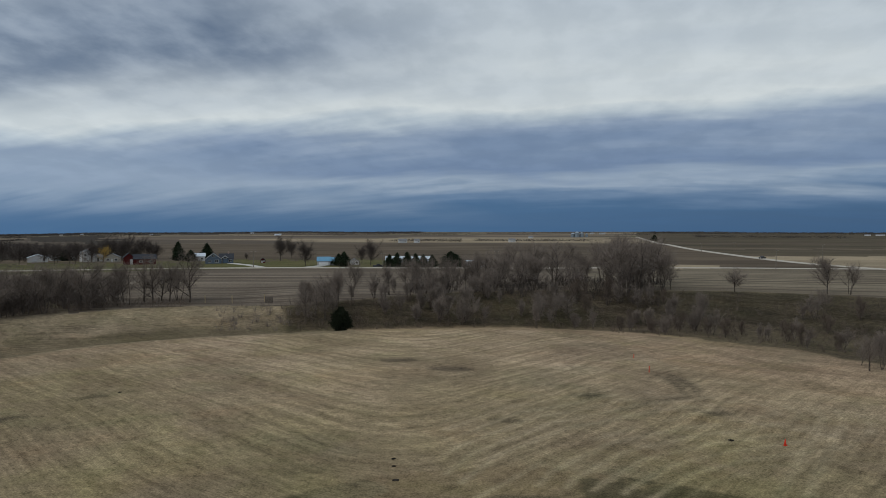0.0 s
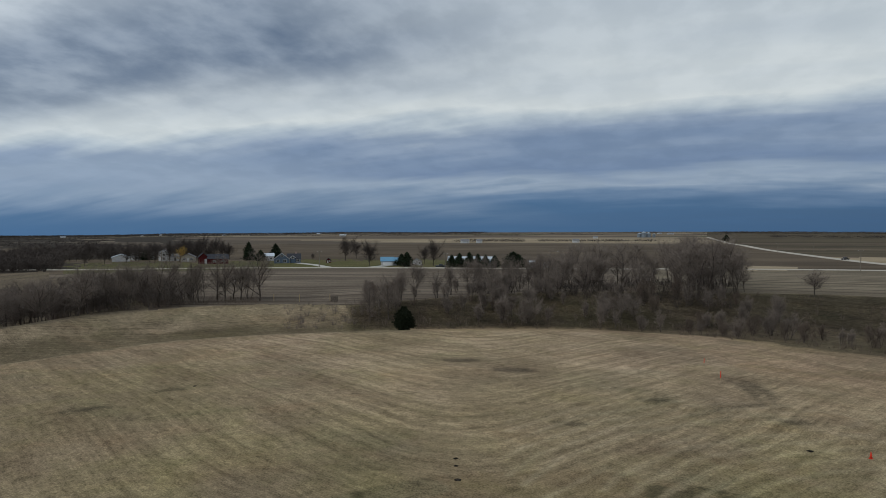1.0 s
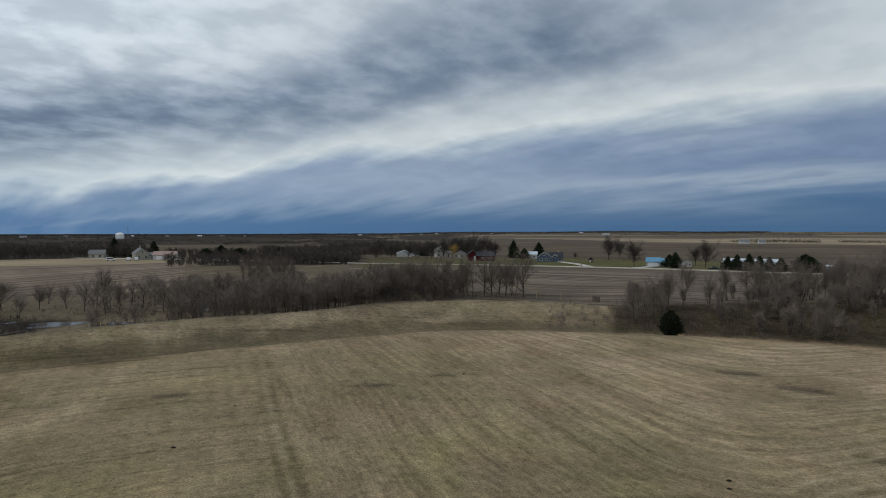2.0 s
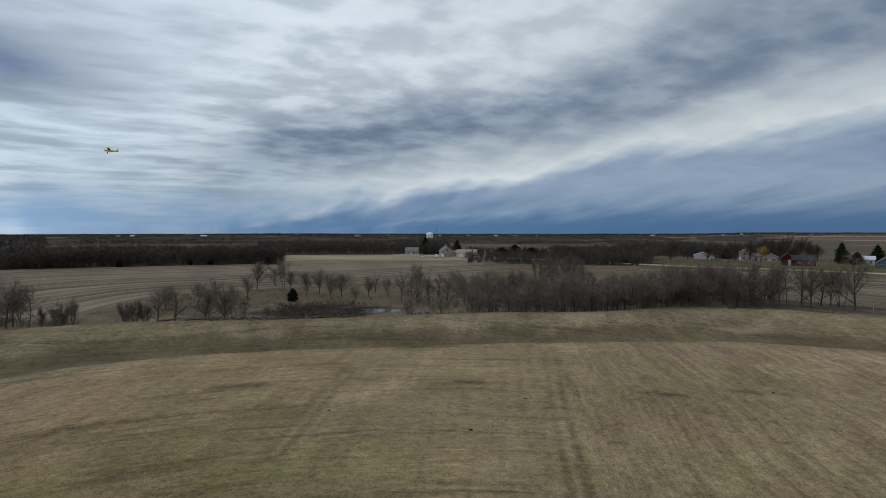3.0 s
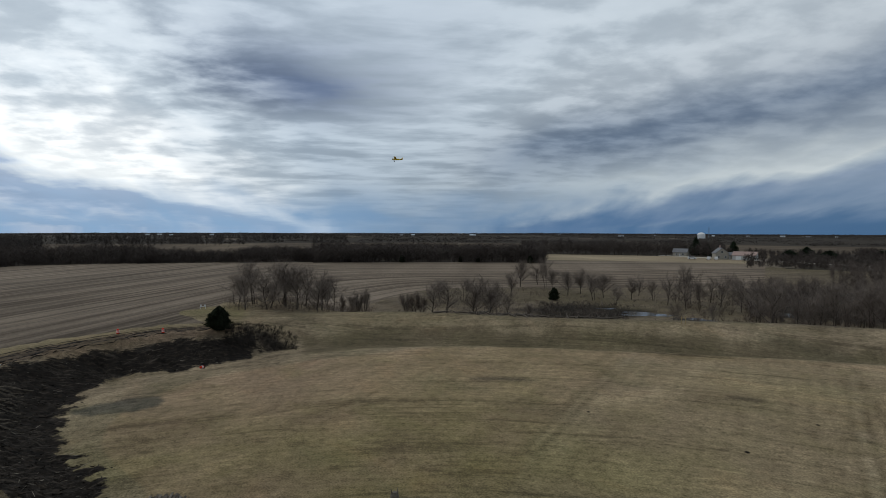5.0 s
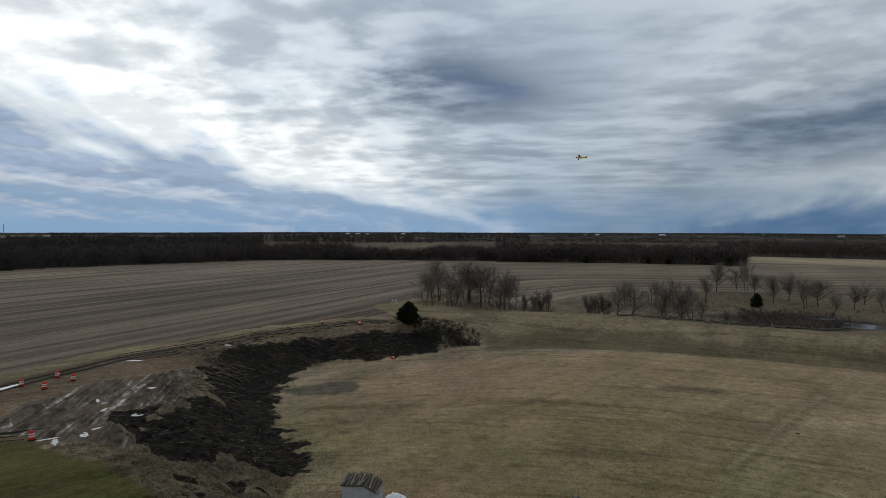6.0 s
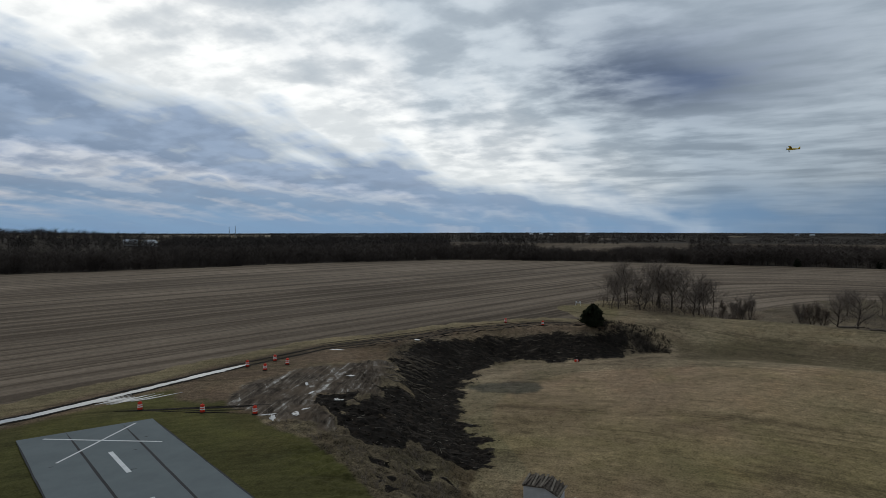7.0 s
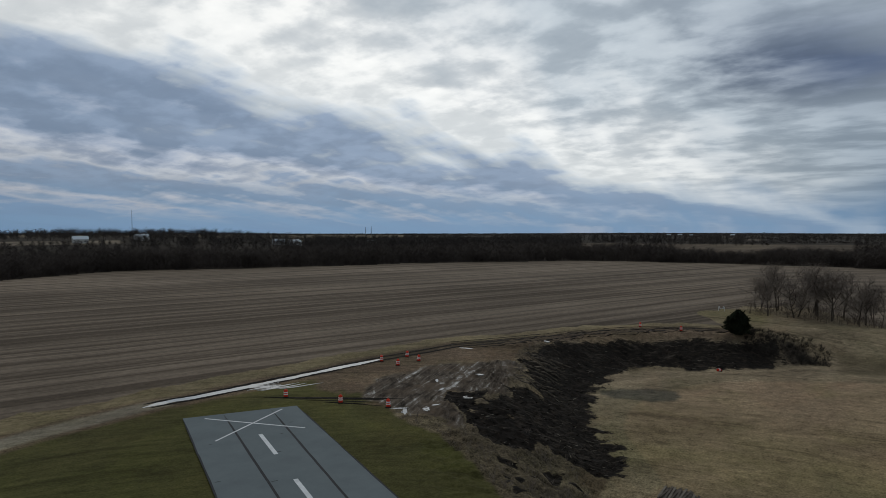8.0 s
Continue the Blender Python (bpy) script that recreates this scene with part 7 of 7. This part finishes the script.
def brush(name, label, n, pick, mat, seed, h0, h1, stems=16, blade=0.03):
    """Low leafless shrubs as one mesh; pick(rng, n) gives plan positions."""
    rng = np.random.default_rng(seed)
    x, y = pick(rng, n)
    z = ground_z(x, y)
    h = rng.uniform(h0, h1, len(x))
    b, t, w = [], [], []
    for _ in range(stems):
        a, o = rng.uniform(0, 6.283, len(x)), rng.uniform(0.1, 0.7, len(x))
        st = np.stack([x + np.cos(a) * 0.1 * h, y + np.sin(a) * 0.1 * h, z - 0.1], 1)
        d = np.stack([np.cos(a) * o, np.sin(a) * o, np.ones(len(x))], 1) * (h * rng.uniform(0.6, 1.0, len(x)))[:, None]
        b.append(st), t.append(st + d), w.append(blade * (0.6 + 0.4 * h))
        for _ in range(3):
            s = rng.uniform(0.35, 0.9, len(x))[:, None]
            q = st + d * s
            b.append(q), t.append(q + rng.normal(size=(len(x), 3)) * (0.16 * h)[:, None] + np.array((0, 0, 0.1)) * h[:, None]), w.append(blade * 0.6 * (0.6 + 0.4 * h))
    v, f = blades(np.concatenate(b), np.concatenate(t), np.concatenate(w), rng)
    return tagged(new(name, mesh_from(name, v, f, M[mat])), label, "brush", kind="stuff")


def around(az0, az1, r0, r1):
    def pick(rng, n):
        a, r = np.radians(rng.uniform(az0, az1, n)), rng.uniform(r0, r1, n)
        return -r * np.sin(a), r * np.cos(a)
    return pick


def on_bluff(rng, n):
    a, t = rng.uniform(-37, 13, n), rng.uniform(-0.05, 1.0, n)
    lo, hi = np.interp(a, [-37, -20, -11, 0, 7, 14], [172, 170, 163, 157, 153, 150]), np.interp(a, [-37, -20, -11, 0, 7, 14], [212, 207, 200, 186, 173, 165])
    keep = vnoise(a * 2, t * 6, 1.5, 9) + 0.5 * rng.uniform(-1, 1, n) > np.where(a < -14, 0.12, -0.25)
    a, r = np.radians(a[keep]), (lo + (hi - lo) * t)[keep]
    return -r * np.sin(a), r * np.cos(a)


def cedar_side(rng, n):
    a = 98.5 - 6.0 * rng.uniform(0, 1, n) ** 1.4
    r = 119 + (98.5 - a) * 0.3 + rng.uniform(0, 12, n) * np.clip((a - 90) / 4, 0.3, 1)
    return -r * np.sin(np.radians(a)), r * np.cos(np.radians(a))


brush("bluff_brush", "tangled grey-brown brush covering the bluff", 1050, on_bluff, "twig_warm", 5, 0.5, 2.6, 7, 0.06)
brush("valley_brush", "low brown brush in the hollow below the bluff", 150, around(-37, -15, 144, 180), "twig_warm", 6, 0.5, 1.8, 12, 0.05)
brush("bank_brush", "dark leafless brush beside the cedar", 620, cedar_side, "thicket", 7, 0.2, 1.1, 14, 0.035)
brush("creek_brush", "grey reeds and brush in the creek bottom", 420, around(56, 80, 166, 235), "twig", 8, 0.3, 1.4, 8, 0.05)
brush("creek_brush", "brown brush among the creek trees", 480, around(29.5, 59, 172, 260), "twig_warm", 9, 1.0, 3.2, 12, 0.06)
brush("creek_thicket", "dark brushy thicket beside the pond", 620, around(62.6, 70.5, 176, 212), "twig_dark", 19, 0.4, 1.5, 9, 0.05)
brush("grove_brush", "undergrowth below the tall trees on the bluff", 420, around(-19.5, 3, 186, 246), "twig_dark", 18, 1.5, 4.2, 12, 0.06)
brush("berm_brush", "thin brush on the end of the berm", 60, around(12, 20, 150, 172), "twig", 10, 1.0, 2.6, 14, 0.04)
brush("field_edge_brush", "low brown brush at the field edge", 120, around(64, 98, 152, 172), "twig_warm", 14, 0.4, 1.0, 9, 0.05)


# dark wheel ruts along the track and across the churned ground
m = Mesher()
RR = random.Random(31)
line = np.array(TRACK[3:], float)
run_ = np.gradient(line, axis=0)
run_ /= np.linalg.norm(run_, axis=1)[:, None]
for o, w in ((0.95, 0.55), (-0.95, 0.5), (1.9, 0.3), (-2.6, 0.3), (3.4, 0.25)):
    cut = 0 if abs(o) < 1 else 4
    q = strip((line + np.stack([-run_[:, 1], run_[:, 0]], 1) * o)[cut:], w, 0.03, 0.1, 140 + int(o * 10), 0.6, True)
    m.add(q.v, q.f)
for k in range(9):
    o = RR.uniform(-2.2, 2.2)
    p0, p1 = (-46.5 - 0.3 * o, -54.5 + o), (-53.5 + 0.6 * o, -41 + 0.8 * o)
    cut = RR.uniform(0.0, 0.3), RR.uniform(0.6, 1.0)
    pts = [(p0[0] + (p1[0] - p0[0]) * t, p0[1] + (p1[1] - p0[1]) * t) for t in (cut[0], (cut[0] + cut[1]) / 2, cut[1])]
    q = strip(pts, RR.uniform(0.12, 0.3), 0.02 + 0.001 * k, 0.1, 100 + k, 0.7, True)
    m.add(q.v, q.f)
tagged(new("wheel_ruts", m.mesh("wheel_ruts", M["mud"])), "dark wheel ruts through wet grass", "ruts", kind="stuff")


# pale furrows left by the blade along the top of the bank
m = Mesher()
for k in range(11):
    r0, a0, a1 = 79 + 1.75 * k + RR.uniform(-0.4, 0.4), 118.6 - 0.22 * k + RR.uniform(-0.6, 0.6), 114.2 - 0.1 * k + RR.uniform(-0.7, 0.7)
    pts = [polar(a0 + (a1 - a0) * t, r0 + 2.2 * t + 0.2 * math.sin(5 * t + k)) for t in (0.0, 0.33, 0.67, 1.0)]
    q = strip(pts, RR.uniform(0.25, 0.5), 0.10 + 0.002 * k, 0.3, 200 + k, 0.7, True)
    m.add(q.v, q.f)
M["furrow"] = material("furrow", plain(0.135, 0.112, 0.088, 0.5, 2.2), bump=lambda N, p: (N.noise(p, 3.0, 5.0, 0.7), 0.8, 0.2))
tagged(new("mud_furrows", m.mesh("mud_furrows", M["furrow"])), "pale ragged furrows along the raw earth bank", "furrows", kind="stuff")


def bank_pick(rng, n):
    a, r = rng.uniform(98, 128, n), rng.uniform(50, 124, n)
    x, y = -r * np.sin(np.radians(a)), r * np.cos(np.radians(a))
    k = cover(x, y)
    keep = (k == SLOTS.index("mud"))
    return x[keep], y[keep]


def weed_pick(rng, n):
    a, r = rng.uniform(98, 131, n), rng.uniform(44, 124, n)
    x, y = -r * np.sin(np.radians(a)), r * np.cos(np.radians(a))
    keep = cover(x, y) == SLOTS.index("weedy_bank")
    return x[keep], y[keep]


def sticks(name, label, n, pick, mat, seed, l0, l1, w):
    rng = np.random.default_rng(seed)
    x, y = pick(rng, n)
    z = ground_z(x, y) + rng.uniform(0.02, 0.2, len(x))
    a = rng.uniform(0, 6.283, len(x))
    l = rng.uniform(l0, l1, len(x)) * 0.5
    d = np.stack([np.cos(a) * l, np.sin(a) * l, rng.uniform(-0.1, 0.25, len(x)) * l], 1)
    c = np.stack([x, y, z], 1)
    v1, f1 = blades(c - d, c + d, w, rng)
    v2, f2 = blades(c - d, c + d, w, rng)
    return tagged(new(name, mesh_from(name, np.concatenate([v1, v2]), np.concatenate([f1, f2 + len(v1)]), M[mat])), label, "debris", kind="stuff")


sticks("bank_sticks", "pale sticks strewn over the black bank", 620, bank_pick, "stick", 3, 0.25, 1.3, 0.045)
sticks("bank_roots", "dark roots and turf strips on the raw bank", 5200, bank_pick, "mud", 4, 0.2, 0.8, 0.12)
brush("bank_weeds", "dry weeds on the earth bank", 2600, weed_pick, "twig", 11, 0.25, 1.1, 7, 0.03)


def meadow_pick(rng, n):
    a, r = rng.uniform(-37, 116, n), 50 + 75 * rng.uniform(0, 1, n) ** 1.5
    keep = vnoise(a * 1.5, r, 8, 15) + rng.uniform(-0.6, 0.6, n) > 0.1
    a, r = a[keep], r[keep]
    x, y = -r * np.sin(np.radians(a)), r * np.cos(np.radians(a))
    k = cover(x, y)
    ok = (k < 3) | (k == SLOTS.index("scorched"))
    return x[ok], y[ok]


M["dry_stalk"] = material("dry_stalk", plain(0.26, 0.20, 0.12, 0.3, 0.5))
brush("grass_tufts", "dry grass tufts scattered over the meadow", 9000, meadow_pick, "dry_stalk", 12, 0.10, 0.32, 3, 0.05)
